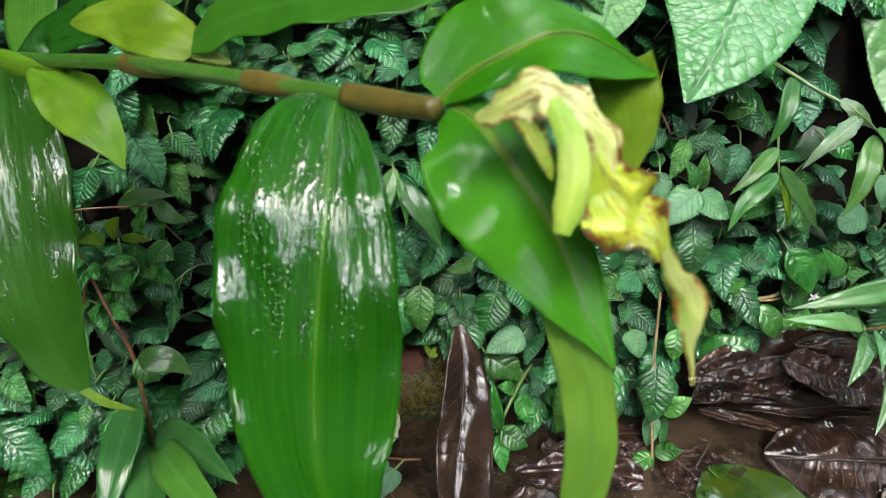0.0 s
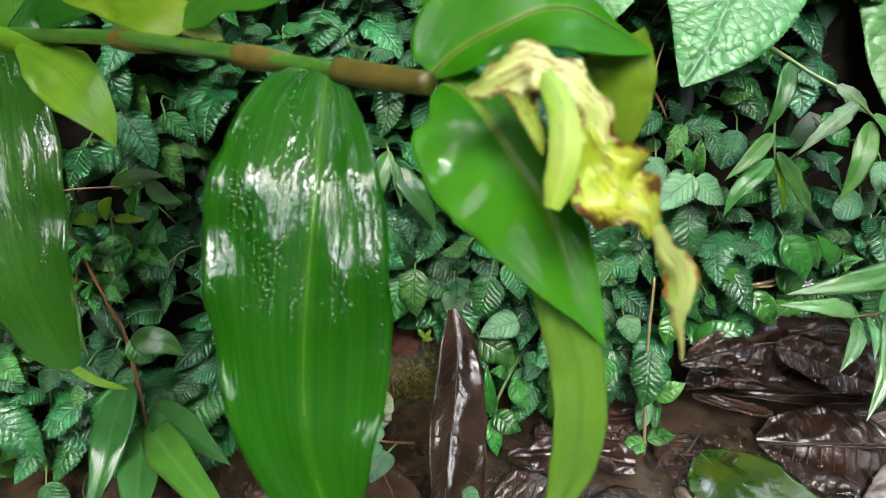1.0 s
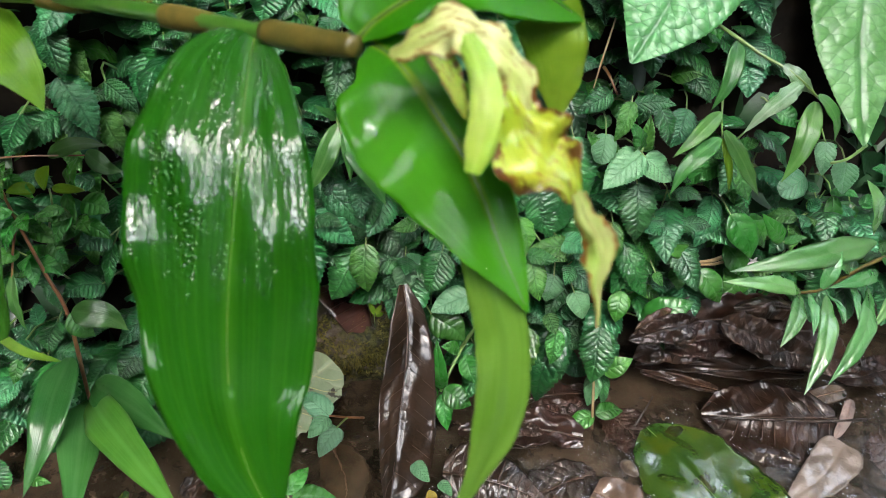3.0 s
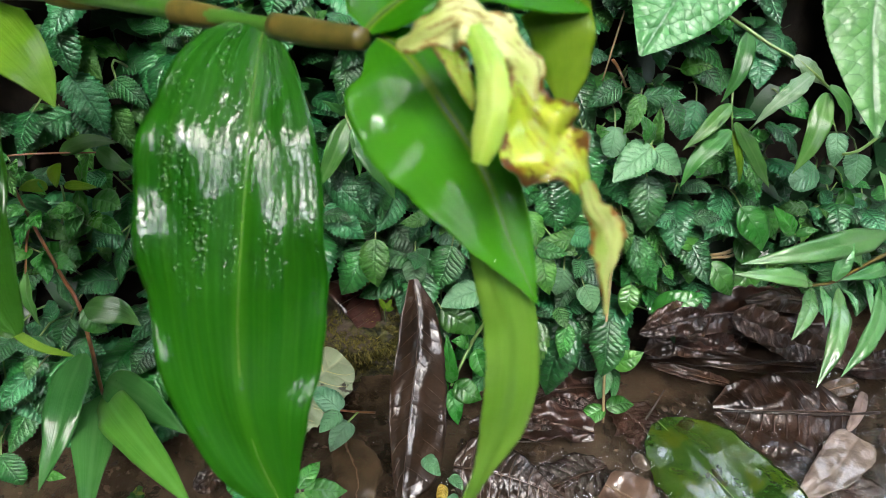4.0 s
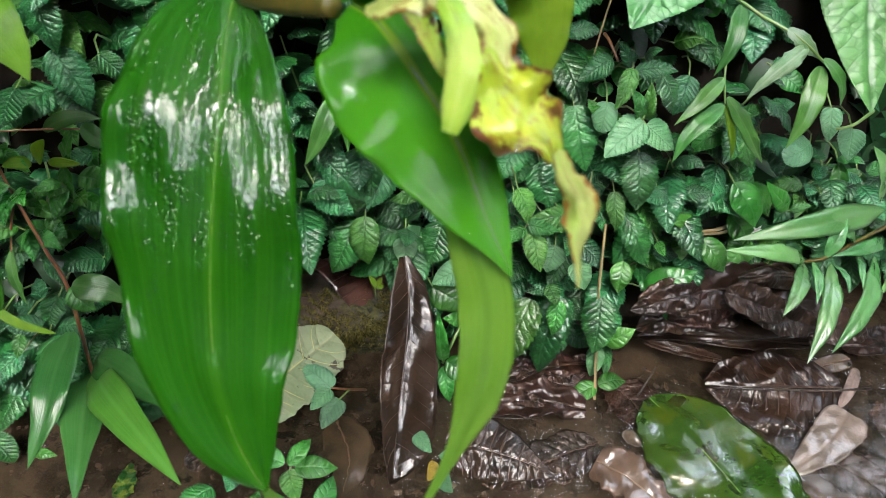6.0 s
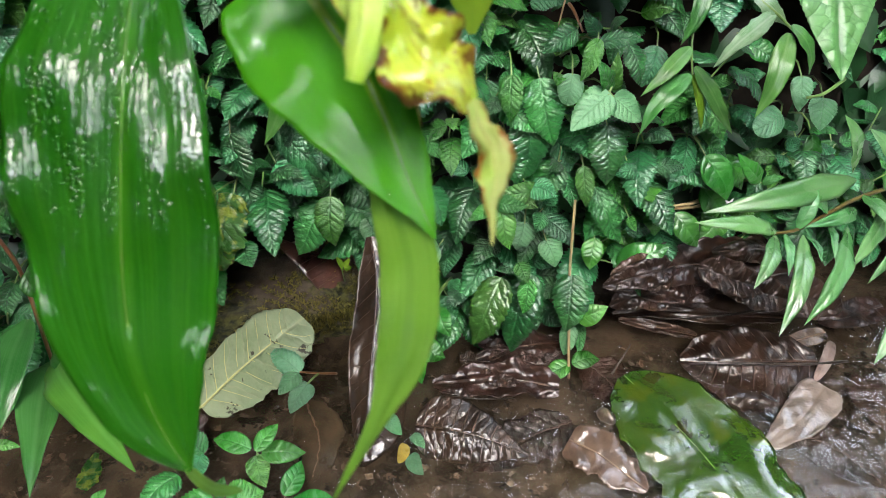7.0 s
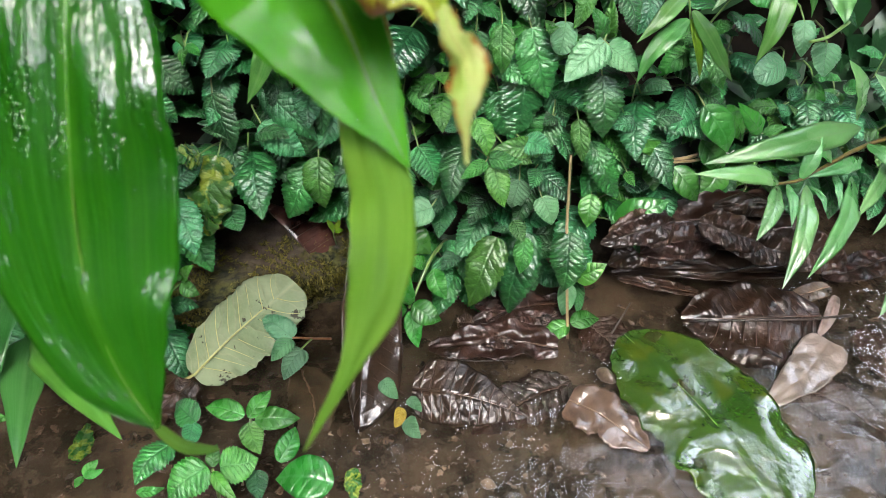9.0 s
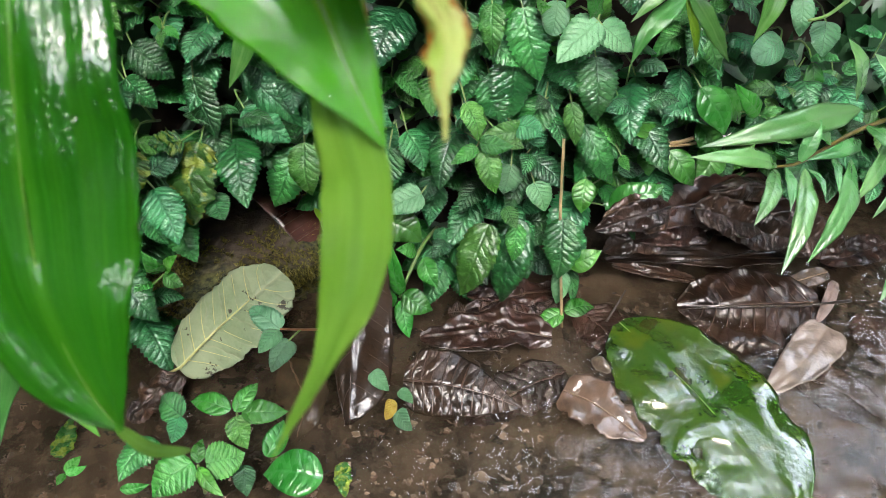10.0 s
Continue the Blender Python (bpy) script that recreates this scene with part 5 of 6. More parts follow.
leaf("nettle", (-0.1405, 0.5152, 0.1121), (-0.1218, 0.5064, 0.0901), 0.0236, pl, root=True)
leaf("nettle", (-0.0944, 0.5206, 0.1074), (-0.0837, 0.5056, 0.0627), 0.0300, pl, root=True)
leaf("nettle", (-0.0586, 0.5328, 0.1055), (-0.0184, 0.5174, 0.0626), 0.0306, pl, root=True)
leaf("nettle", (-0.0612, 0.5181, 0.0802), (-0.0271, 0.5066, 0.0572), 0.0307, pl, root=True)
leaf("mottled", (-0.0960, 0.5031, 0.0614), (-0.1113, 0.4694, 0.0058), 0.0430, pl, root=True)
leaf("mottled", (-0.1073, 0.4998, 0.0659), (-0.1265, 0.4826, 0.0756), 0.0228, pl, root=True)
leaf("nettle", (-0.0918, 0.4887, 0.0220), (-0.0845, 0.4765, 0.0042), 0.0254, pl, root=True)
leaf("nettle", (-0.1392, 0.4717, 0.0191), (-0.1282, 0.4599, -0.0049), 0.0214, pl, root=True)
leaf("mottled", (-0.1416, 0.4878, 0.0655), (-0.1405, 0.4725, 0.0413), 0.0258, pl, root=True)
leaf("nettle", (-0.1008, 0.5319, 0.1309), (-0.0747, 0.5274, 0.1202), 0.0196, pl, root=True)
leaf("nettle", (-0.1333, 0.5063, 0.0367), (-0.1481, 0.4849, 0.0081), 0.0273, pl, root=True)
leaf("nettle_light", (-0.1042, 0.5137, 0.1509), (-0.1063, 0.5028, 0.1634), 0.0104, pl, root=True)
leaf("nettle_light", (-0.1045, 0.5134, 0.1496), (-0.1046, 0.5004, 0.1435), 0.0090, pl, root=True)
leaf("nettle_light", (-0.1030, 0.5140, 0.1506), (-0.0916, 0.5056, 0.1476), 0.0090, pl, root=True)
pl = thing("nettle", (-0.2245, 0.5297, 0.2049), "shaded nettle with broad dark leaves", "plant", "nettles on the bank")
leaf("nettle", (-0.0873, 0.5565, 0.2636), (-0.0935, 0.5382, 0.2362), 0.0374, pl, root=True)
leaf("nettle", (-0.2330, 0.5032, 0.2482), (-0.2251, 0.4879, 0.2081), 0.0306, pl, root=True)
leaf("nettle", (-0.2317, 0.4974, 0.2064), (-0.2119, 0.4860, 0.1645), 0.0318, pl, root=True)
leaf("nettle", (-0.1967, 0.4898, 0.2073), (-0.1748, 0.4824, 0.1873), 0.0178, pl, root=True)
leaf("nettle", (-0.1653, 0.5435, 0.2260), (-0.1767, 0.5235, 0.1986), 0.0440, pl, root=True)
leaf("nettle", (-0.1462, 0.5540, 0.2509), (-0.1374, 0.5425, 0.2342), 0.0320, pl, root=True)
leaf("nettle", (-0.0569, 0.5954, 0.2519), (-0.0355, 0.5813, 0.2223), 0.0462, pl, root=True)
leaf("nettle_light", (-0.0603, 0.5412, 0.2322), (-0.0666, 0.5293, 0.2474), 0.0114, pl, root=True)
leaf("nettle_light", (-0.0603, 0.5412, 0.2322), (-0.0504, 0.5345, 0.2440), 0.0115, pl, root=True)
leaf("nettle", (-0.0538, 0.5441, 0.1025), (-0.0404, 0.5306, 0.0839), 0.0264, pl, root=True)
leaf("nettle", (-0.1559, 0.5520, 0.2604), (-0.1425, 0.5413, 0.2377), 0.0317, pl, root=True)
leaf("nettle", (-0.2639, 0.4920, 0.1788), (-0.2739, 0.4731, 0.1567), 0.0315, pl, root=True)
leaf("smooth", (-0.1161, 0.5433, 0.2431), (-0.1092, 0.5328, 0.2368), 0.0201, pl, root=True)

# small pale shoots between the red stem and the broad leaves
sprout = random.Random(52)
for foot in ((-0.2679, 0.4555, 0.1449), (-0.2593, 0.4524, 0.1046), (-0.2261, 0.4635, 0.1005), (-0.2794, 0.4452, 0.1032), (-0.2548, 0.4490, 0.0711)):
    pl = thing("leafy_shoot", foot, "small yellow-green shoot with opposite leaves", "plant", "pale shoots")
    top = Vector(foot) + Vector((sprout.uniform(-0.01, 0.01), -0.02, 0.03))
    tube("stem", [Vector(foot) + Vector((0, 0.02, -0.03)), foot, top], [0.0009, 0.0009, 0.0006], "stalk_light", pl, sides=5, n=8)
    for k in range(7):
        b = Vector(foot).lerp(top, 0.2 + 0.8 * (k // 2) / 3)
        w = sprout.uniform(-0.4, 0.4) + (math.pi if k % 2 else 0.0) + (k // 2) * 0.8
        size = sprout.uniform(0.018, 0.03)
        t = b + Vector((math.cos(w), -0.5, 0.35 * math.sin(w) - 0.25)).normalized() * size
        leaf(sprout.choice(("smooth", "nettle_light", "smooth")), b, t, size * 0.5, pl, (sprout.uniform(-0.3, 0.3), -0.6, 0.8))


pl = thing("leafy_shoot", (0.0140, 0.5100, 0.0000), "tiny yellow-green sprout beside a brown leaf", "plant", "pale shoots")
foot, *tips = [Vector(q) for q in ((-0.0106, 0.4886, -0.0132), (-0.0087, 0.4943, -0.0061), (-0.0159, 0.4968, -0.0030), (-0.0047, 0.4962, -0.0036), (-0.0026, 0.4911, -0.0099), (-0.0122, 0.4911, -0.0101))]
tube("stem", [foot + Vector((0, 0.01, -0.02)), foot, foot.lerp(tips[0], 0.5)], [0.0006, 0.0006, 0.0004], "stalk_light", pl, sides=5, n=6)
for tip in tips:
    leaf("yellowed_green", foot.lerp(tips[0], 0.4), tip, 0.005, pl, (0, -0.6, 0.8))


# ---- stones and dead leaves in the stream ----
g = Nodes("mossy_stone")
at = g.world_place()
stone = g.mix(g.step(g.noise(at, 40.0, 5.0), 0.35, 0.65), (0.05, 0.035, 0.023), (0.16, 0.115, 0.08))
moss = g.mix(g.step(g.noise(at, 160.0, 4.0), 0.35, 0.65), (0.02, 0.026, 0.006), (0.13, 0.13, 0.03))
nrm = g.nt.nodes.new("ShaderNodeNewGeometry")
sp = g.nt.nodes.new("ShaderNodeSeparateXYZ")
g.put(sp.inputs[0], nrm.outputs["Position"])
low = g.step(sp.outputs[2], -0.06, -0.075)
cover = g.math("MAXIMUM", g.math("MULTIPLY", low, g.step(g.noise(at, 30.0, 4.0), 0.3, 0.42)), g.step(g.noise(at, 26.0, 4.0), 0.56, 0.64))
M["mossy"] = g.end(g.mix(cover, stone, moss), g.step(cover, 0.0, 1.0, 0.3, 0.85), g.bump(g.noise(at, 220.0, 6.0, 0.7), 0.006, 1.0), coat=0.6)
M["rib_brown"] = plain_material("brown_rib", (0.05, 0.025, 0.015), (0.1, 0.055, 0.03), 150.0, 0.3, 0.0003, 0.5)
M["rib_cream"] = plain_material("cream_rib", (0.4, 0.4, 0.14), (0.5, 0.48, 0.2), 150.0, 0.4, 0.0003, 0.3)
M["rib_tan"] = plain_material("tan_rib", (0.16, 0.1, 0.06), (0.26, 0.17, 0.1), 150.0, 0.3, 0.0003, 0.5)
M["rib_float"] = plain_material("green_rib", (0.1, 0.2, 0.03), (0.16, 0.27, 0.05), 150.0, 0.3, 0.0003, 0.5)
M["pebble"] = plain_material("pale_pebble", (0.14, 0.1, 0.065), (0.32, 0.25, 0.18), 200.0, 0.3, 0.0006, 0.5, spread=0.5)


def stone_mesh(name, size, material, seed, rough=0.25, level=3, square=0.0):
    bm = bmesh.new()
    bmesh.ops.create_icosphere(bm, subdivisions=level, radius=1.0)
    for v in bm.verts:
        q = v.co.copy()
        k = 1 + rough * noise.noise(q * 1.3 + Vector((seed, 0, 0))) + rough * 0.4 * noise.noise(q * 4 + Vector((seed, 3, 0))) + rough * 0.2 * noise.noise(q * 11)
        if square:
            q = Vector([math.copysign(abs(w) ** square, w) for w in q])
        v.co = Vector((q.x * size[0], q.y * size[1], q.z * size[2])) * k
    me = bpy.data.meshes.new(name)
    bm.to_mesh(me)
    bm.free()
    me.polygons.foreach_set("use_smooth", [True] * len(me.polygons))
    me.materials.append(M[material])
    return me


rock = tagged(new("mossy_rock", stone_mesh("mossy_rock", (0.105, 0.052, 0.05), "mossy", 4, 0.3, 5, 0.6)), "wet brown rock patched with dark moss at the stream edge", "rock")
rock.location = (-0.0980, 0.5420, -0.1020)
rock.rotation_euler = (0.15, 0.0, 0.15)


def litter(name, label, points, width, top, under, faces=((0, -0.25, 0.97),), **more):
    """A fallen leaf as a thing of its own."""
    at = points[0]
    t = thing(name, at, label, "leaf", "fallen leaves")
    skin = blade("blade", points, width, faces, top, under, t, **more)
    if top in ("brown", "tan", "float"):
        up = Vector(faces[0]).normalized() * 0.0004
        p = [Vector(q) + up for q in points]
        p[-1] = p[-1].lerp(p[-2], 0.15)
        tube("midrib", p, [0.0004, 0.0004, 0.0002] if top == "float" else [0.0009, 0.0007, 0.0003], "rib_" + top, skin, n=24, sides=6)
    return t, skin


grey, grey_skin = litter("fallen_leaf", "grey-green fallen leaf lying underside up on the rock", [(-0.1340, 0.4140, -0.1030), (-0.1057, 0.4364, -0.0850), (-0.0764, 0.4537, -0.0680), (-0.0484, 0.4794, -0.0600)], 0.071, "grey_under", "smooth", shape=(0.4, 0.34), nl=60, nw=12, curl=-0.1, ruffle=0.08, seed=41, ragged=0.14)
tube("petiole", [(-0.1507, 0.4058, -0.1080), (-0.1435, 0.4109, -0.1060), (-0.1320, 0.4143, -0.1010)], [0.0018, 0.0014, 0.0012], "rib_cream", grey, "yellow leaf stalk")
tube("midrib", [(-0.1327, 0.4132, -0.1010), (-0.1044, 0.4350, -0.0830), (-0.0745, 0.4540, -0.0660)], [0.0011, 0.0009, 0.0005], "rib_cream", grey_skin, "raised yellow midrib")
TALL = [(0.0146, 0.5000, 0.0172), (0.0195, 0.4760, -0.0070), (0.0180, 0.4450, -0.0357), (0.0140, 0.4160, -0.0630), (0.0105, 0.3870, -0.0900), (0.0080, 0.3587, -0.1150)]
TALL_HALVES = ((0, 0.004, 0.004), (0.15, 0.017, 0.016), (0.45, 0.029, 0.022), (0.7, 0.034, 0.018), (0.86, 0.033, 0.01), (0.94, 0.018, 0.006), (1, 0.003, 0.003))
tall, tall_skin = litter("fallen_leaf", "long dark brown dead leaf sloping into the water", TALL, 0.04, "brown", "brown", ((0.35, -0.7, 0.6),), profile=TALL_HALVES, fold=0.12, ruffle=0.1, wave=0.08, nl=60, nw=10, seed=42, ragged=0.08)
side_veins(tall_skin, TALL, 0.04, [(0.35, -0.7, 0.6)], "rib_brown", (1, 1), 11, 0.0003, fold=0.12, sweep=0.1, profile=TALL_HALVES)
RIDGED = [(0.0527, 0.3908, -0.1010), (0.0850, 0.3831, -0.0990), (0.1176, 0.3739, -0.1020), (0.1477, 0.3653, -0.1120)]
RIDGED_HALVES = ((0, 0.012, 0.014), (0.1, 0.028, 0.026), (0.35, 0.03, 0.027), (0.6, 0.02, 0.022), (0.85, 0.006, 0.01), (1, 0.001, 0.001))
ridged, ridged_skin = litter("fallen_leaf", "ridged dark brown dead leaf lying on the water", RIDGED, 0.05, "brown", "brown", ((0.05, -0.45, 0.9),), profile=RIDGED_HALVES, fold=-0.15, ruffle=0.1, wave=0.05, nl=50, nw=10, seed=43, ragged=0.06)
side_veins(ridged_skin, RIDGED, 0.05, [(0.05, -0.45, 0.9)], "rib_brown", (1, 1), 10, 0.0009, fold=-0.15, sweep=0.03, profile=RIDGED_HALVES)
FOLDED = [(-0.0789, 0.5459, -0.0249), (-0.0596, 0.5315, -0.0396), (-0.0445, 0.5195, -0.0519), (-0.0321, 0.5104, -0.0641), (-0.0219, 0.5035, -0.0755)]
FOLDED_HALVES = ((0, 0.005, 0.001), (0.32, 0.022, 0.001), (0.58, 0.036, 0.001), (0.81, 0.026, 0.001), (1, 0.002, 0.001))
folded, folded_skin = litter("fallen_leaf", "folded red-brown dead leaf beside the rock", FOLDED, 0.03, "red_brown", "brown", ((0.55, -0.5, 0.65),), profile=FOLDED_HALVES, ruffle=0.1, nl=40, nw=8, seed=44)
side_veins(folded_skin, FOLDED, 0.03, [(0.55, -0.5, 0.65)], "rib_brown", (1, 1), 8, 0.0004, sweep=0.04, profile=FOLDED_HALVES)
litter("fallen_leaf", "black wet dead leaf in the water", [(0.1823, 0.4323, -0.1060), (0.1408, 0.4370, -0.1000), (0.0680, 0.4376, -0.1060)], 0.0355, "brown", "brown", shape=(0.3, 0.4), fold=0.3, ruffle=0.4, wave=0.2, nl=40, nw=8, seed=45, ragged=0.3)
litter("fallen_leaf", "black wet dead leaf in the water", [(0.1964, 0.4860, -0.1050), (0.1593, 0.4769, -0.0980), (0.1103, 0.4683, -0.1060)], 0.0264, "brown", "brown", shape=(0.3, 0.4), fold=0.3, ruffle=0.5, wave=0.2, nl=40, nw=8, seed=46, ragged=0.3)
# heap against the bank
litter("fallen_leaf", "crumpled dark brown dead leaf against the bank", [(0.4307, 0.5519, -0.0590), (0.3583, 0.5287, -0.0409), (0.2967, 0.5162, -0.0341), (0.2375, 0.4940, -0.0283)], 0.0494, "brown", "brown", ((0, -0.6, 0.8),), shape=(0.35, 0.5), fold=0.2, ruffle=0.3, wave=0.15, nl=60, nw=10, seed=47, ragged=0.3)
litter("fallen_leaf", "ridged dark brown dead leaf against the bank", [(0.4458, 0.5308, -0.0850), (0.3675, 0.5244, -0.0800), (0.3056, 0.5387, -0.0800), (0.2560, 0.5405, -0.0900)], 0.0401, "brown", "brown", ((0, -0.55, 0.8),), shape=(0.35, 0.5), fold=0.2, ruffle=0.2, wave=0.1, nl=60, nw=10, seed=48, ragged=0.2)
litter("fallen_leaf", "dark brown dead leaf at the water line", [(0.4203, 0.5109, -0.1000), (0.3600, 0.5118, -0.0950), (0.3029, 0.5177, -0.0950), (0.2491, 0.5191, -0.1000)], 0.0209, "brown", "brown", ((0, -0.5, 0.85),), shape=(0.35, 0.5), fold=0.3, ruffle=0.4, wave=0.2, nl=60, nw=8, seed=49, ragged=0.3)
litter("fallen_leaf", "curled dark brown dead leaf at the water line", [(0.3288, 0.4960, -0.1080), (0.2875, 0.4986, -0.0980), (0.2529, 0.5117, -0.1000)], 0.0132, "brown", "brown", ((0, -0.5, 0.85),), shape=(0.35, 0.5), fold=0.3, ruffle=0.5, nl=40, nw=6, seed=50, ragged=0.3)
litter("fallen_leaf", "rolled brown dead leaf on the heap", [(0.4195, 0.5510, -0.0484), (0.3642, 0.5233, -0.0189), (0.3320, 0.5252, -0.0256)], 0.0235, "brown", "brown", ((0, -0.6, 0.8),), shape=(0.3, 0.4), curl=-0.7, ruffle=0.4, nl=40, nw=8, seed=51)
heap = random.Random(77)
for k in range(9):
    a = Vector((0.2434, 0.4920, -0.0173)).lerp(Vector((0.4198, 0.5264, -0.0464)), heap.random()) + Vector((0, heap.uniform(-0.012, 0.012), heap.uniform(-0.03, 0.022)))
    w = heap.choice((0.0, math.pi)) + heap.uniform(-0.5, 0.5)
    b = a + Vector((math.cos(w), -0.25, math.sin(w) * 0.5 - 0.08)).normalized() * heap.uniform(0.05, 0.085)
    t = thing("fallen_leaf", a, "small crumpled dark brown dead leaf in the heap", "leaf", "fallen leaves")
    leaf("brown", a, b, heap.uniform(0.024, 0.04), t, (heap.uniform(-0.4, 0.4), -0.7, 0.7))
for k in range(12):
    a = Vector((0.0693, 0.4735, -0.1040)).lerp(Vector((0.2023, 0.4800, -0.1040)), heap.random()) + Vector((0, heap.uniform(-0.035, 0.012), heap.uniform(-0.004, 0.003)))
    w = heap.uniform(0, 6.28)
    b = a + Vector((math.cos(w), math.sin(w) * 0.6, heap.uniform(-0.15, 0.1))).normalized() * heap.uniform(0.022, 0.045)
    t = thing("fallen_leaf", a, "scrap of black rotten leaf in the shallows", "leaf", "fallen leaves")
    leaf("brown", a, b, heap.uniform(0.01, 0.02), t, (heap.uniform(-0.4, 0.4), -0.3, 0.9))
# the large sunken leaf with its long stalk
BIG = [(0.4343, 0.4605, -0.1070), (0.3930, 0.4601, -0.1060), (0.3501, 0.4610, -0.1070), (0.3053, 0.4669, -0.1120)]
BIG_HALVES = ((0, 0.02, 0.012), (0.15, 0.05, 0.026), (0.4, 0.062, 0.036), (0.65, 0.05, 0.037), (0.88, 0.026, 0.027), (1, 0.004, 0.006))
big, big_skin = litter("fallen_leaf", "large black-brown dead leaf half sunk in the stream", BIG, 0.08, "brown", "brown", profile=BIG_HALVES, fold=0.02, ruffle=0.15, wave=0.06, nl=80, nw=14, seed=52, ragged=0.12)
tube("petiole", [(0.4628, 0.4593, -0.1060), (0.4167, 0.4546, -0.1040), (0.3640, 0.4553, -0.1030), (0.3099, 0.4588, -0.1060)], [0.0014, 0.0013, 0.0011, 0.0006], "earth", big, "thin black stalk and midrib")
litter("fallen_leaf", "pinkish tan dead leaf standing out of the water", [(0.4276, 0.4283, -0.1040), (0.3932, 0.3957, -0.1040), (0.3529, 0.3695, -0.1130)], 0.04, "bleached", "tan", ((0.1, 0.1, 0.97),), shape=(0.2, 0.6), fold=0.05, ruffle=0.16, nl=40, nw=8, seed=53, ragged=0.12)
litter("floating_leaf", "large green leaf floating in the stream, wet and bitten", [(0.2465, 0.4488, -0.1095), (0.2712, 0.4057, -0.1085), (0.2974, 0.3580, -0.1105), (0.3175, 0.3044, -0.1128), (0.3280, 0.2541, -0.1150)], 0.1, "float", "float",
       profile=((0, 0.008, 0.008), (0.06, 0.026, 0.03), (0.25, 0.05, 0.05), (0.5, 0.056, 0.054), (0.75, 0.05, 0.05), (0.92, 0.03, 0.03), (1, 0.004, 0.004)), fold=0.03, ruffle=0.09, wave=0.05, nl=90, nw=18, seed=54, ragged=0.14)
litter("fallen_leaf", "tan dead leaf under the floating green leaf", [(0.1833, 0.3779, -0.1080), (0.2066, 0.3617, -0.1070), (0.2400, 0.3302, -0.1110)], 0.04, "tan", "tan", shape=(0.25, 0.6), fold=0.1, ruffle=0.12, wave=0.08, nl=40, nw=8, seed=55, ragged=0.25)
litter("fallen_leaf", "small tan dead leaf at the stream edge", [(0.4573, 0.4968, -0.1060), (0.4346, 0.4886, -0.1040), (0.4121, 0.4838, -0.1080)], 0.0194, "tan", "tan", shape=(0.3, 0.4), ruffle=0.1, nl=24, nw=6, seed=56)
litter("fallen_leaf", "red-brown curled dead leaf at the stream edge", [(0.5372, 0.5375, -0.1113), (0.4797, 0.5101, -0.1000), (0.4566, 0.5123, -0.1060)], 0.0319, "brown", "tan", shape=(0.4, 0.5), curl=0.3, ruffle=0.3, nl=30, nw=8, seed=57)
litter("fallen_leaf", "bleached strip of dead leaf in the water", [(0.4590, 0.4842, -0.1060), (0.4417, 0.4592, -0.1040), (0.4250, 0.4402, -0.1100)], 0.0112, "bleached", "tan", shape=(0.3, 0.4), ruffle=0.2, nl=24, nw=5, seed=58)
litter("fallen_leaf", "black rotten wet leaf by the stream edge", [(-0.1336, 0.4096, -0.1050), (-0.1485, 0.3842, -0.1000), (-0.1651, 0.3690, -0.1080)], 0.0292, "brown", "brown", shape=(0.3, 0.4), ruffle=0.6, wave=0.3, nl=40, nw=8, seed=59, ragged=0.3)
side_veins(grey_skin, [(-0.1340, 0.4140, -0.1030), (-0.1057, 0.4364, -0.0850), (-0.0764, 0.4537, -0.0680), (-0.0484, 0.4794, -0.0600)], 0.071, [(0, -0.25, 0.97)], "rib_cream", (0.4, 0.34), 8, 0.00045)
side_veins(big_skin, BIG, 0.08, [(0, -0.25, 0.97)], "rib_brown", (0.35, 0.4), 10, 0.0006, profile=BIG_HALVES, sweep=0.12)
# a short stick and small twigs
for label, line, r in (("thin black twig in the water", [(0.3682, 0.4250, -0.1080), (0.3726, 0.4197, -0.1070), (0.3805, 0.4157, -0.1100)], 0.0016),
                       ("dark twig lying on the wet leaves", [(0.0806, 0.4239, -0.1040), (0.1094, 0.4181, -0.1020), (0.1409, 0.4212, -0.1060)], 0.0008),
                       ("dark twig at the foot of the bank", [(0.4167, 0.5151, -0.0838), (0.3632, 0.5055, -0.0880), (0.2930, 0.5074, -0.0960)], 0.0013),
                       ("thin twig in the shallows", [(0.2357, 0.4511, -0.1100), (0.2462, 0.4634, -0.1040), (0.2579, 0.4788, -0.1000)], 0.001),
                       ("dark twig on the stream bed", [(0.2498, 0.3285, -0.1200), (0.2553, 0.3051, -0.1200), (0.2648, 0.2827, -0.1200)], 0.0012)):
    stick = thing("twig", line[0], label, "twig", "twigs")
    tube("stick", line, [r, r * 0.9, r * 0.5], "earth", stick, n=10, sides=6, bumps=0.2)
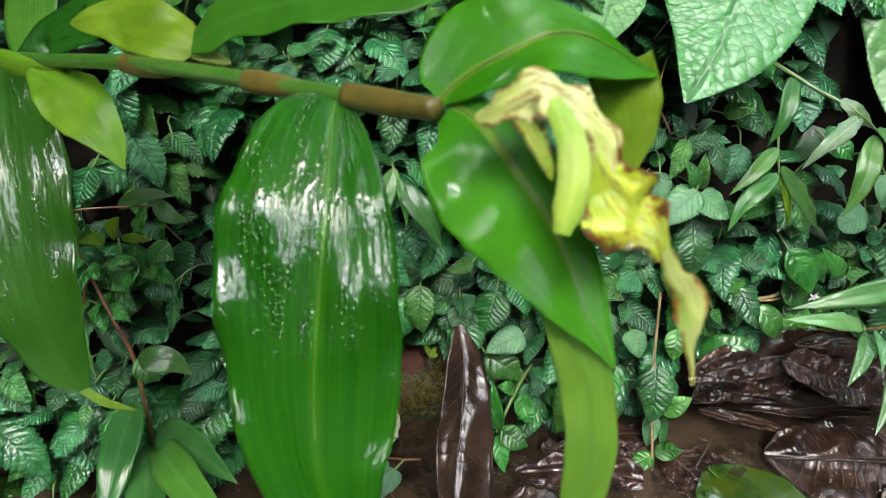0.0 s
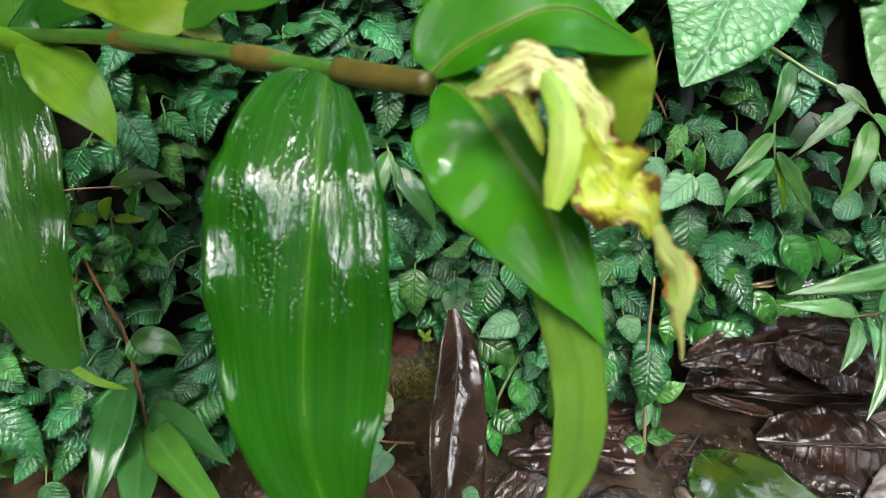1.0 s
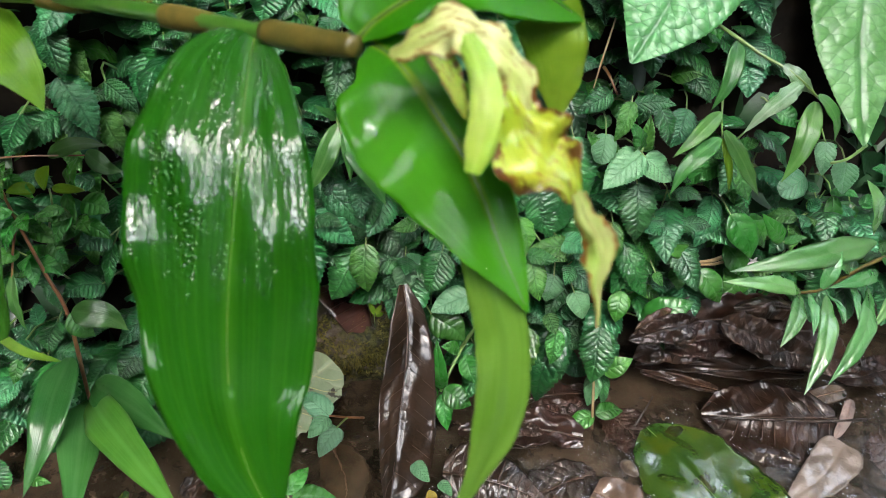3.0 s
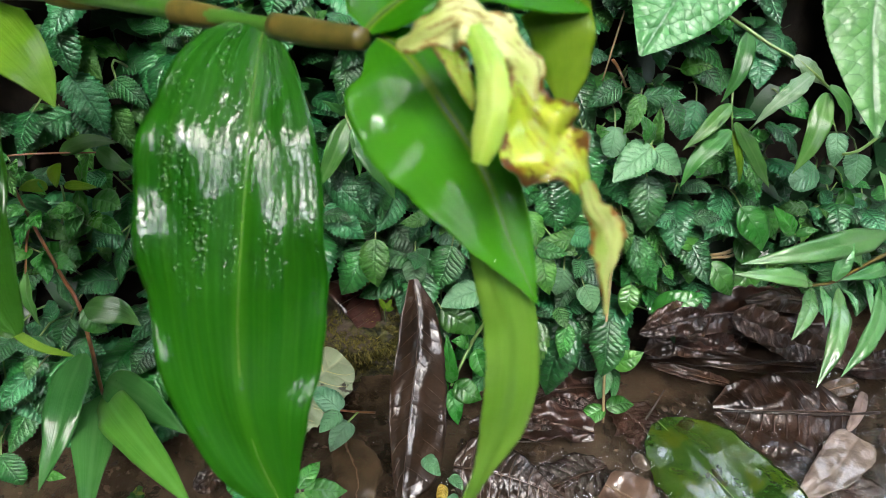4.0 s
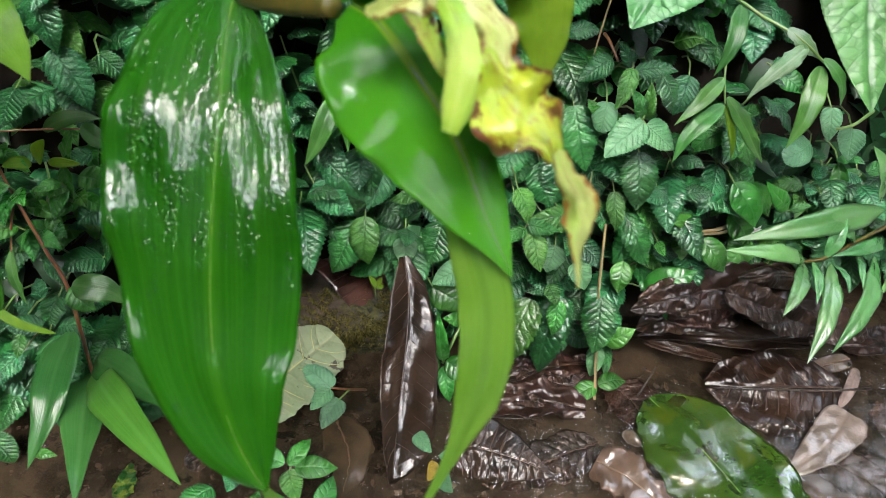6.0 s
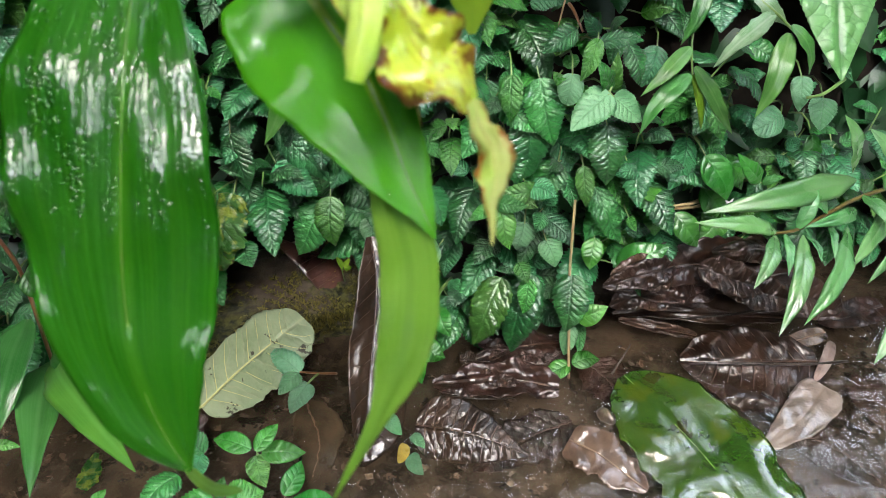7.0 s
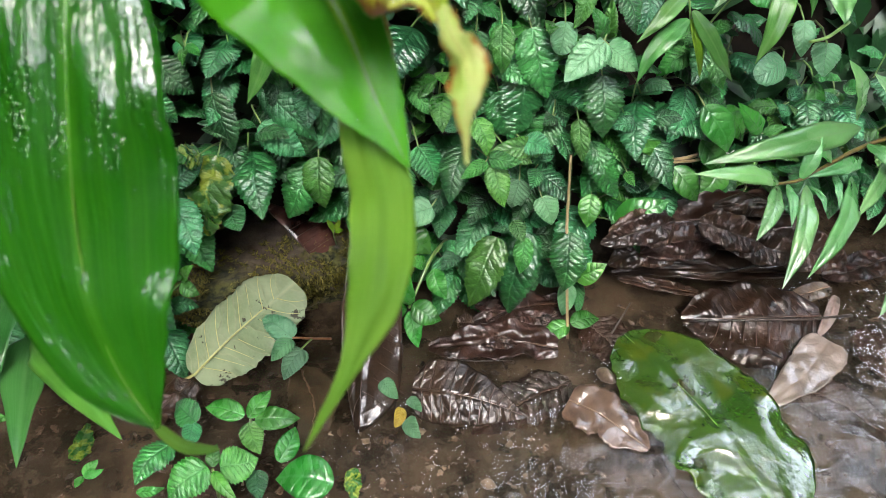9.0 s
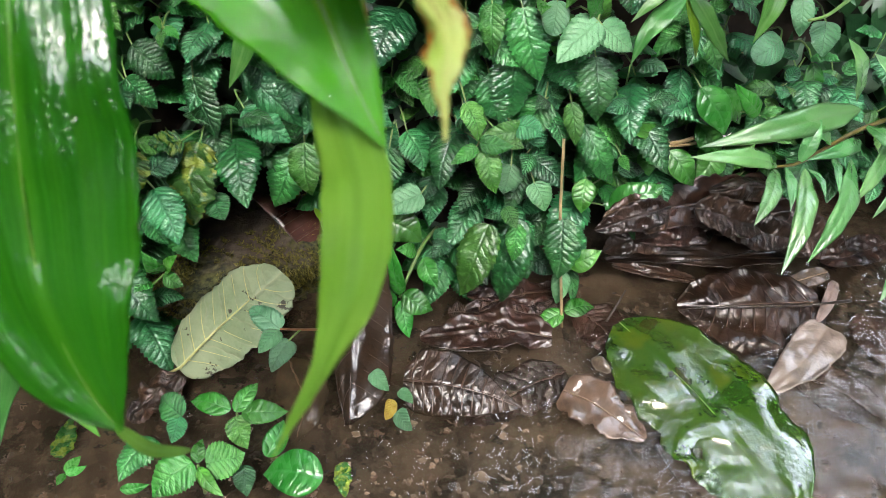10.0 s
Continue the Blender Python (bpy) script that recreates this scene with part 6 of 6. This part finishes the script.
# sunken leaves seen through the water
DEEP = -0.123
sunk = random.Random(8)
for points, w, kind in (([(0.3842, 0.3933, -0.1230), (0.4196, 0.3677, -0.1230), (0.4473, 0.3259, -0.1230)], 0.044, "brown"), ([(0.4767, 0.4531, -0.1230), (0.4770, 0.4172, -0.1230), (0.4740, 0.3842, -0.1230)], 0.044, "brown"),
                        ([(0.1910, 0.4044, -0.1230), (0.1492, 0.3871, -0.1230), (0.1017, 0.3564, -0.1230)], 0.045, "brown"),
                        ([(-0.0470, 0.4304, -0.1230), (-0.0307, 0.3898, -0.1230), (-0.0335, 0.3467, -0.1230)], 0.04, "tan"),
                        ([(0.2174, 0.4726, -0.1230), (0.2337, 0.4488, -0.1230), (0.2430, 0.4137, -0.1230)], 0.05, "brown"),
                        ([(-0.2158, 0.3437, -0.1230), (-0.2165, 0.3607, -0.1230), (-0.2178, 0.3802, -0.1230)], 0.018, "mottled")):
    litter("sunken_leaf", "dead leaf lying under the shallow water", points, w, kind, kind, shape=(0.5, 0.8), ruffle=0.08, wave=0.05, nl=30, nw=8, seed=sunk.randrange(999), ragged=0.2, thick=0.0006)

# herbs standing in the shallows
pl = thing("water_herb", (-0.0387, 0.4473, -0.1000), "small herb on a red stem beside the grey leaf", "plant")
tube("stem", [(-0.0190, 0.4474, -0.1000), (-0.0326, 0.4355, -0.0850), (-0.0479, 0.4288, -0.0750)], [0.0012, 0.0011, 0.0009], "twig", pl, "red stem")
tube("stem", [(-0.0326, 0.4355, -0.0850), (-0.0363, 0.4278, -0.0820), (-0.0406, 0.4195, -0.0800)], [0.0009, 0.0009, 0.0008], "stalk_light", pl)
leaf("frost", (-0.0470, 0.4287, -0.0750), (-0.0753, 0.4502, -0.0680), 0.0225, pl, (0, -0.4, 0.9))
leaf("frost", (-0.0487, 0.4272, -0.0750), (-0.0642, 0.4090, -0.0800), 0.0175, pl, (0, -0.4, 0.9))
leaf("frost", (-0.0394, 0.4203, -0.0800), (-0.0540, 0.3968, -0.0900), 0.0213, pl, (0, -0.4, 0.9))
pl = thing("water_herb", (-0.0819, 0.3691, -0.1100), "low rosette of glossy green leaves standing in the shallows", "plant", "water herbs")
tube("stem", [(-0.0736, 0.3490, -0.1120), (-0.0724, 0.3484, -0.0900), (-0.0717, 0.3479, -0.0750)], [0.0016, 0.0014, 0.001], "stalk_light", pl)
leaf("nettle", (-0.1176, 0.3578, -0.0900), (-0.1387, 0.3784, -0.0900), 0.0254, pl)
leaf("smooth", (-0.0777, 0.3536, -0.0780), (-0.1109, 0.3652, -0.0800), 0.0174, pl, (0, -0.3, 0.95))
leaf("smooth", (-0.0731, 0.3493, -0.0750), (-0.0586, 0.3741, -0.0720), 0.0142, pl, (0, -0.3, 0.95))
leaf("smooth", (-0.0683, 0.3483, -0.0760), (-0.0344, 0.3515, -0.0800), 0.0189, pl, (0, -0.3, 0.95))
leaf("nettle_light", (-0.0734, 0.3473, -0.0780), (-0.0638, 0.3266, -0.0900), 0.0205, pl, (0, -0.3, 0.95))
leaf("nettle", (-0.1199, 0.3580, -0.0900), (-0.1248, 0.3411, -0.1000), 0.0197, pl)
leaf("smooth", (-0.0490, 0.3194, -0.0900), (-0.0376, 0.3472, -0.0850), 0.0175, pl)
pl = thing("water_herb", (-0.1004, 0.3199, -0.1100), "low clump of toothed green leaves standing in the shallows", "plant", "water herbs")
tube("stem", [(-0.0955, 0.3053, -0.1120), (-0.0934, 0.3051, -0.0900), (-0.0930, 0.3061, -0.0750)], [0.0016, 0.0014, 0.001], "stalk_light", pl)
leaf("nettle_light", (-0.0974, 0.3088, -0.0750), (-0.1241, 0.2890, -0.0850), 0.0319, pl, (0, -0.4, 0.9))
leaf("nettle_light", (-0.0879, 0.3076, -0.0750), (-0.0621, 0.3173, -0.0800), 0.0296, pl, (0, -0.4, 0.9))
leaf("smooth", (-0.0926, 0.3067, -0.0730), (-0.0919, 0.3244, -0.0700), 0.0106, pl)
leaf("smooth", (-0.0923, 0.3034, -0.0740), (-0.0733, 0.2839, -0.0800), 0.0106, pl)
leaf("nettle", (-0.0648, 0.3132, -0.0900), (-0.0613, 0.2939, -0.1000), 0.0182, pl)
leaf("smooth", (-0.0067, 0.3001, -0.0900), (-0.0519, 0.3086, -0.0950), 0.0334, pl, (0, -0.3, 0.95))
leaf("nettle", (-0.1395, 0.3491, -0.1060), (-0.1615, 0.3172, -0.1100), 0.0296, pl, (0, -0.1, 1))
leaf("smooth", (-0.1540, 0.3046, -0.1000), (-0.1345, 0.3081, -0.1020), 0.0083, pl)
leaf("smooth", (-0.0805, 0.2755, -0.0900), (-0.1117, 0.2768, -0.1000), 0.0228, pl)
leaf("mottled", (0.0058, 0.3175, -0.1000), (0.0077, 0.2926, -0.1050), 0.0152, pl)
pl = thing("water_herb", (-0.1992, 0.3225, -0.1100), "tiny green shoot in the shallows", "plant", "water herbs")
leaf("smooth", (-0.1982, 0.3214, -0.1000), (-0.1893, 0.3329, -0.0980), 0.0083, pl)
leaf("smooth", (-0.1983, 0.3199, -0.1000), (-0.2008, 0.3103, -0.1000), 0.0083, pl)
leaf("smooth", (-0.1972, 0.3198, -0.1000), (-0.1833, 0.3252, -0.1000), 0.0068, pl)
pl = thing("water_herb", (0.0459, 0.3656, -0.1050), "tiny shoot with a yellow leaf between brown leaves", "plant", "water herbs")
leaf("frost", (0.0278, 0.3921, -0.0900), (0.0410, 0.3763, -0.0950), 0.0148, pl)
leaf("frost", (0.0496, 0.3744, -0.0920), (0.0597, 0.3633, -0.0950), 0.0107, pl)
leaf("frost", (0.0477, 0.3569, -0.0950), (0.0575, 0.3413, -0.1000), 0.0161, pl)
leaf("yellowed", (0.0433, 0.3678, -0.0950), (0.0385, 0.3527, -0.1000), 0.0105, pl, label="yellow leaf")
pl = thing("water_herb", (-0.1408, 0.4621, -0.0407), "small light green shoot on the rock", "plant")
tube("stem", [(-0.1614, 0.4525, -0.0566), (-0.1488, 0.4540, -0.0430), (-0.1369, 0.4548, -0.0317)], [0.0009, 0.0009, 0.0007], "stalk_light", pl)
leaf("smooth", (-0.1380, 0.4547, -0.0298), (-0.1434, 0.4454, 0.0008), 0.0132, pl)
leaf("smooth", (-0.1360, 0.4554, -0.0297), (-0.1211, 0.4518, -0.0090), 0.0103, pl)
leaf("smooth", (-0.1371, 0.4547, -0.0324), (-0.1214, 0.4472, -0.0388), 0.0135, pl)
leaf("smooth", (-0.1464, 0.4508, -0.0366), (-0.1560, 0.4362, -0.0313), 0.0121, pl)

# pebbles
def pebble(at, size, seed, label):
    ob = tagged(new("pebble", stone_mesh("pebble", size, "pebble", seed, 0.3, 2)), label, "pebble", "pebbles")
    ob.location = at
    ob.rotation_euler = (seed * 0.7, seed * 0.3, seed * 1.1)


pebble((0.2212, 0.4048, -0.1140), (0.011, 0.009, 0.006), 2, "pale tan pebble half out of the water")
pebble((0.1093, 0.3085, -0.1180), (0.005, 0.006, 0.004), 3, "small white pebble under the water")
peb = random.Random(5)
for k in range(90):
    x, y = peb.uniform(-0.15, 0.3), peb.uniform(0.2, 0.4)
    r = peb.uniform(0.0016, 0.0042)
    pebble((x, y, ground_height(x, y) + r * 0.4), (r, r * peb.uniform(0.7, 1.1), r * 0.7), k + 4, "tiny pebble on the stream bed")
for k in range(60):
    x, y = peb.uniform(0.02, 0.14), peb.uniform(0.27, 0.335)
    r = peb.uniform(0.0012, 0.0034)
    pebble((x, y, ground_height(x, y) + r * 0.4), (r, r * peb.uniform(0.7, 1.1), r * 0.7), k + 104, "small pale pebble in a patch of gravel under the water")
# the tiny white flower
flower = thing("white_flower", (0.3315, 0.5240, 0.0341), "tiny white star-shaped flower", "flower")
M["petal"] = plain_material("white_petal", (0.75, 0.75, 0.72), (0.82, 0.82, 0.8), 300.0, 0.5, 0.0002, thin=0.2)
for k in range(5):
    w = k * 1.2566
    b = Vector((0.3315, 0.5240, 0.0341))
    blade("petal", [b, b + Vector((math.cos(w), -0.3, math.sin(w))) * 0.003, b + Vector((math.cos(w), -0.2, math.sin(w))) * 0.006], 0.0022, [(0, -0.8, 0.5)], "petal", "petal", flower, nl=6, nw=2, thick=0.0002)


# moss on the rock and crumbs of rotten leaf on the stream bed
moss_rng = random.Random(31)
mv, mf = [], []
place_rock = Matrix.Translation(rock.location) @ rock.rotation_euler.to_matrix().to_4x4()
spots = [(place_rock @ v.co, (place_rock.to_3x3() @ v.normal).normalized()) for v in rock.data.vertices]
spots = [q for q in spots if q[0].z > WATER - 0.004 and (q[1].y < -0.25 and noise.noise(q[0] * 30) > -0.4 or noise.noise(q[0] * 40) > 0.28)]
for k in range(26000):
    p, up = moss_rng.choice(spots)
    p = p + Vector((moss_rng.gauss(0, 0.0016), moss_rng.gauss(0, 0.0016), 0))
    way = (up + Vector((moss_rng.gauss(0, 0.5), moss_rng.gauss(0, 0.5), moss_rng.gauss(0, 0.5)))).normalized()
    across = way.cross(Vector((moss_rng.gauss(0, 1), moss_rng.gauss(0, 1), 0.3))).normalized()
    h, r = moss_rng.uniform(0.002, 0.006), moss_rng.uniform(0.0005, 0.001)
    n = len(mv)
    mv += [tuple(p - across * r - up * 0.0005), tuple(p + across * r - up * 0.0005), tuple(p + way * h)]
    mf.append((n, n + 1, n + 2))
moss_mesh = bpy.data.meshes.new("moss")
moss_mesh.from_pydata(mv, [], mf)
g = Nodes("moss")
geo = g.nt.nodes.new("ShaderNodeNewGeometry")
M["moss"] = g.end(g.mix(geo.outputs["Random Per Island"], (0.015, 0.018, 0.004), (0.32, 0.28, 0.06)), 0.7, thin=0.2)
moss_mesh.materials.append(M["moss"])
tagged(new("moss", moss_mesh), "short dark olive moss growing on the wet rock", "moss", kind="stuff")
cv, cf = [], []
for k in range(1800):
    x, y = moss_rng.uniform(-0.35, 0.55), moss_rng.uniform(0.18, 0.5)
    c = Vector((x, y, ground_height(x, y) + 0.0012))
    w = moss_rng.uniform(0, 6.28)
    a = Vector((math.cos(w), math.sin(w), moss_rng.uniform(-0.2, 0.2))) * moss_rng.uniform(0.0015, 0.006)
    b = Vector((-math.sin(w), math.cos(w), moss_rng.uniform(-0.2, 0.2))) * moss_rng.uniform(0.0006, 0.0028)
    n = len(cv)
    cv += [tuple(c - a), tuple(c - b), tuple(c + a), tuple(c + b), tuple(c + Vector((0, 0, 0.0012)))]
    cf += [(n, n + 1, n + 4), (n + 1, n + 2, n + 4), (n + 2, n + 3, n + 4), (n + 3, n, n + 4)]
crumb_mesh = bpy.data.meshes.new("leaf_crumbs")
crumb_mesh.from_pydata(cv, [], cf)
g = Nodes("leaf_crumb")
geo = g.nt.nodes.new("ShaderNodeNewGeometry")
M["crumb"] = g.end(g.mix(geo.outputs["Random Per Island"], (0.008, 0.005, 0.003), (0.12, 0.075, 0.045)), 0.4, coat=0.3)
crumb_mesh.materials.append(M["crumb"])
tagged(new("leaf_crumbs", crumb_mesh), "crumbs of rotten leaf and grit on the stream bed", "debris", kind="stuff")


# ---- nettles all over the bank ----
def nettle_plant(kind, seed, tall=0.09, pairs=4, big=0.05):
    rng = random.Random(seed)
    lead = thing("nettle", (0, 0, 0), "wet dark green nettle with quilted toothed leaves", "plant", "nettles on the bank")
    top = Vector((rng.uniform(-0.01, 0.01), -tall * rng.uniform(0.2, 0.5), tall))
    tube("stem", [(0, 0, 0), tuple(top * 0.5 + Vector((rng.uniform(-0.008, 0.008), 0, 0))), tuple(top)], [0.0013, 0.0011, 0.0007], "stalk_light", lead, sides=5, n=6)
    turn = rng.uniform(0, math.pi)
    for k in range(pairs):
        f = (k + 1) / pairs
        size = big * (1.0 if f < 0.8 else 0.62) * rng.uniform(0.8, 1.1)
        for side in (0, math.pi):
            w = turn + side + rng.uniform(-0.25, 0.25)
            base = top * (0.3 + 0.7 * f)
            out = Vector((math.cos(w), math.sin(w) - 0.25, 0)).normalized()
            b = base + out * 0.006
            t = b + out * size * 0.85 + Vector((0, 0, size * rng.uniform(-0.65, -0.2) * (1 if f < 0.9 else -0.3)))
            leaf(kind, b, t, size * rng.uniform(0.56, 0.68), lead, (out.x * 0.4, out.y * 0.4 - 0.25, 0.9))
        turn += math.pi / 2 + rng.uniform(-0.2, 0.2)
    return lead


protos = [nettle_plant("nettle", k, 0.06 + 0.012 * k, 3 + k % 2, 0.056 + 0.006 * (k % 3)) for k in range(5)] + [nettle_plant("nettle_light", 9, 0.07, 4, 0.042)]
fill = random.Random(4)
first = set()
row = 0
z = -0.09
while z < 0.37:
    x = -0.46 + (row % 2) * 0.025
    while x < 0.68:
        px, pz = x + fill.uniform(-0.02, 0.02), z + fill.uniform(-0.02, 0.02)
        k = fill.choice((0, 1, 2, 3, 4, 0, 1, 2, 3, 4, 5, 5, 5, 5))
        m = Matrix.Translation((px, bank_y(px, pz) + (0.1 if px > 0.34 and pz > 0.06 else 0.08 if px > 0.12 and pz > 0.15 else 0.06 if -0.34 < px < -0.16 and 0.03 < pz < 0.27 else 0.026), pz - 0.05)) @ pose(0, 0, 0, fill.uniform(-10, 15), fill.uniform(-15, 15), fill.uniform(-40, 40))
        if -0.19 < px < 0.03 and pz < 0.0 or px > 0.2 and pz < -0.06:
            x += 0.05
            continue
        if k not in first:
            first.add(k)
            protos[k].matrix_basis = m
        else:
            copy_thing(protos[k], m @ Matrix.Scale(fill.uniform(0.65, 1.05), 4))
        x += 0.05
    z += 0.042
    row += 1


# leaves filling the gaps behind the nettles, past counting, coloured dark as shade
deep = random.Random(17)
dv, df = [], []
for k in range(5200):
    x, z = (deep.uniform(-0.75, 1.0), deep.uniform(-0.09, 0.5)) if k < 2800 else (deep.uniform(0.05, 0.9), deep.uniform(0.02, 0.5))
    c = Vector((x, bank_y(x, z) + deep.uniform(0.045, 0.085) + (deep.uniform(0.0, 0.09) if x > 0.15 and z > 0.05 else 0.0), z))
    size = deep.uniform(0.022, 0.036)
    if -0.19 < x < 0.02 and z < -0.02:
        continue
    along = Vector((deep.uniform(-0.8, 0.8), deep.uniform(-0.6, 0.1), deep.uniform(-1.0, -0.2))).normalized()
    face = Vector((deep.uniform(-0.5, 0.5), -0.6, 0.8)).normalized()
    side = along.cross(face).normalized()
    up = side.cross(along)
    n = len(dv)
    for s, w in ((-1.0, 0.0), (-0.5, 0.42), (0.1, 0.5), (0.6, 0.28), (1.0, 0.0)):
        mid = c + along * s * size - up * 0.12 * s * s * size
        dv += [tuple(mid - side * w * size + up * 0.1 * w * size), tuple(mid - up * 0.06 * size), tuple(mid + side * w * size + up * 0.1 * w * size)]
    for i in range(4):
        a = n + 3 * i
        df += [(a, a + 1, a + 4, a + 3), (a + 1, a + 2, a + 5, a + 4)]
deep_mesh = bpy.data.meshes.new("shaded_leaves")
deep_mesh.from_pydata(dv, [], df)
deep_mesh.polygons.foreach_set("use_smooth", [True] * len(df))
g = Nodes("shade_painted_leaf")
geo = g.nt.nodes.new("ShaderNodeNewGeometry")
# greens well below the nettles' own: the bank's shade put into the colour
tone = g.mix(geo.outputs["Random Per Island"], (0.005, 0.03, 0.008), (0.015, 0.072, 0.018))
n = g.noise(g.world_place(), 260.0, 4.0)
M["shade_painted_leaf"] = g.end(g.mix(g.math("MULTIPLY", g.step(n, 0.4, 0.7), 0.4), tone, (0.014, 0.065, 0.016)), 0.5, g.bump(n, 0.0006, 0.8), coat=0.3, coat_rough=0.35, spec=0.2, thin=0.08)
deep_mesh.materials.append(M["shade_painted_leaf"])
tagged(new("shaded_leaves", deep_mesh), "dense small leaves behind the nettles, coloured dark as shade", "foliage", kind="stuff")
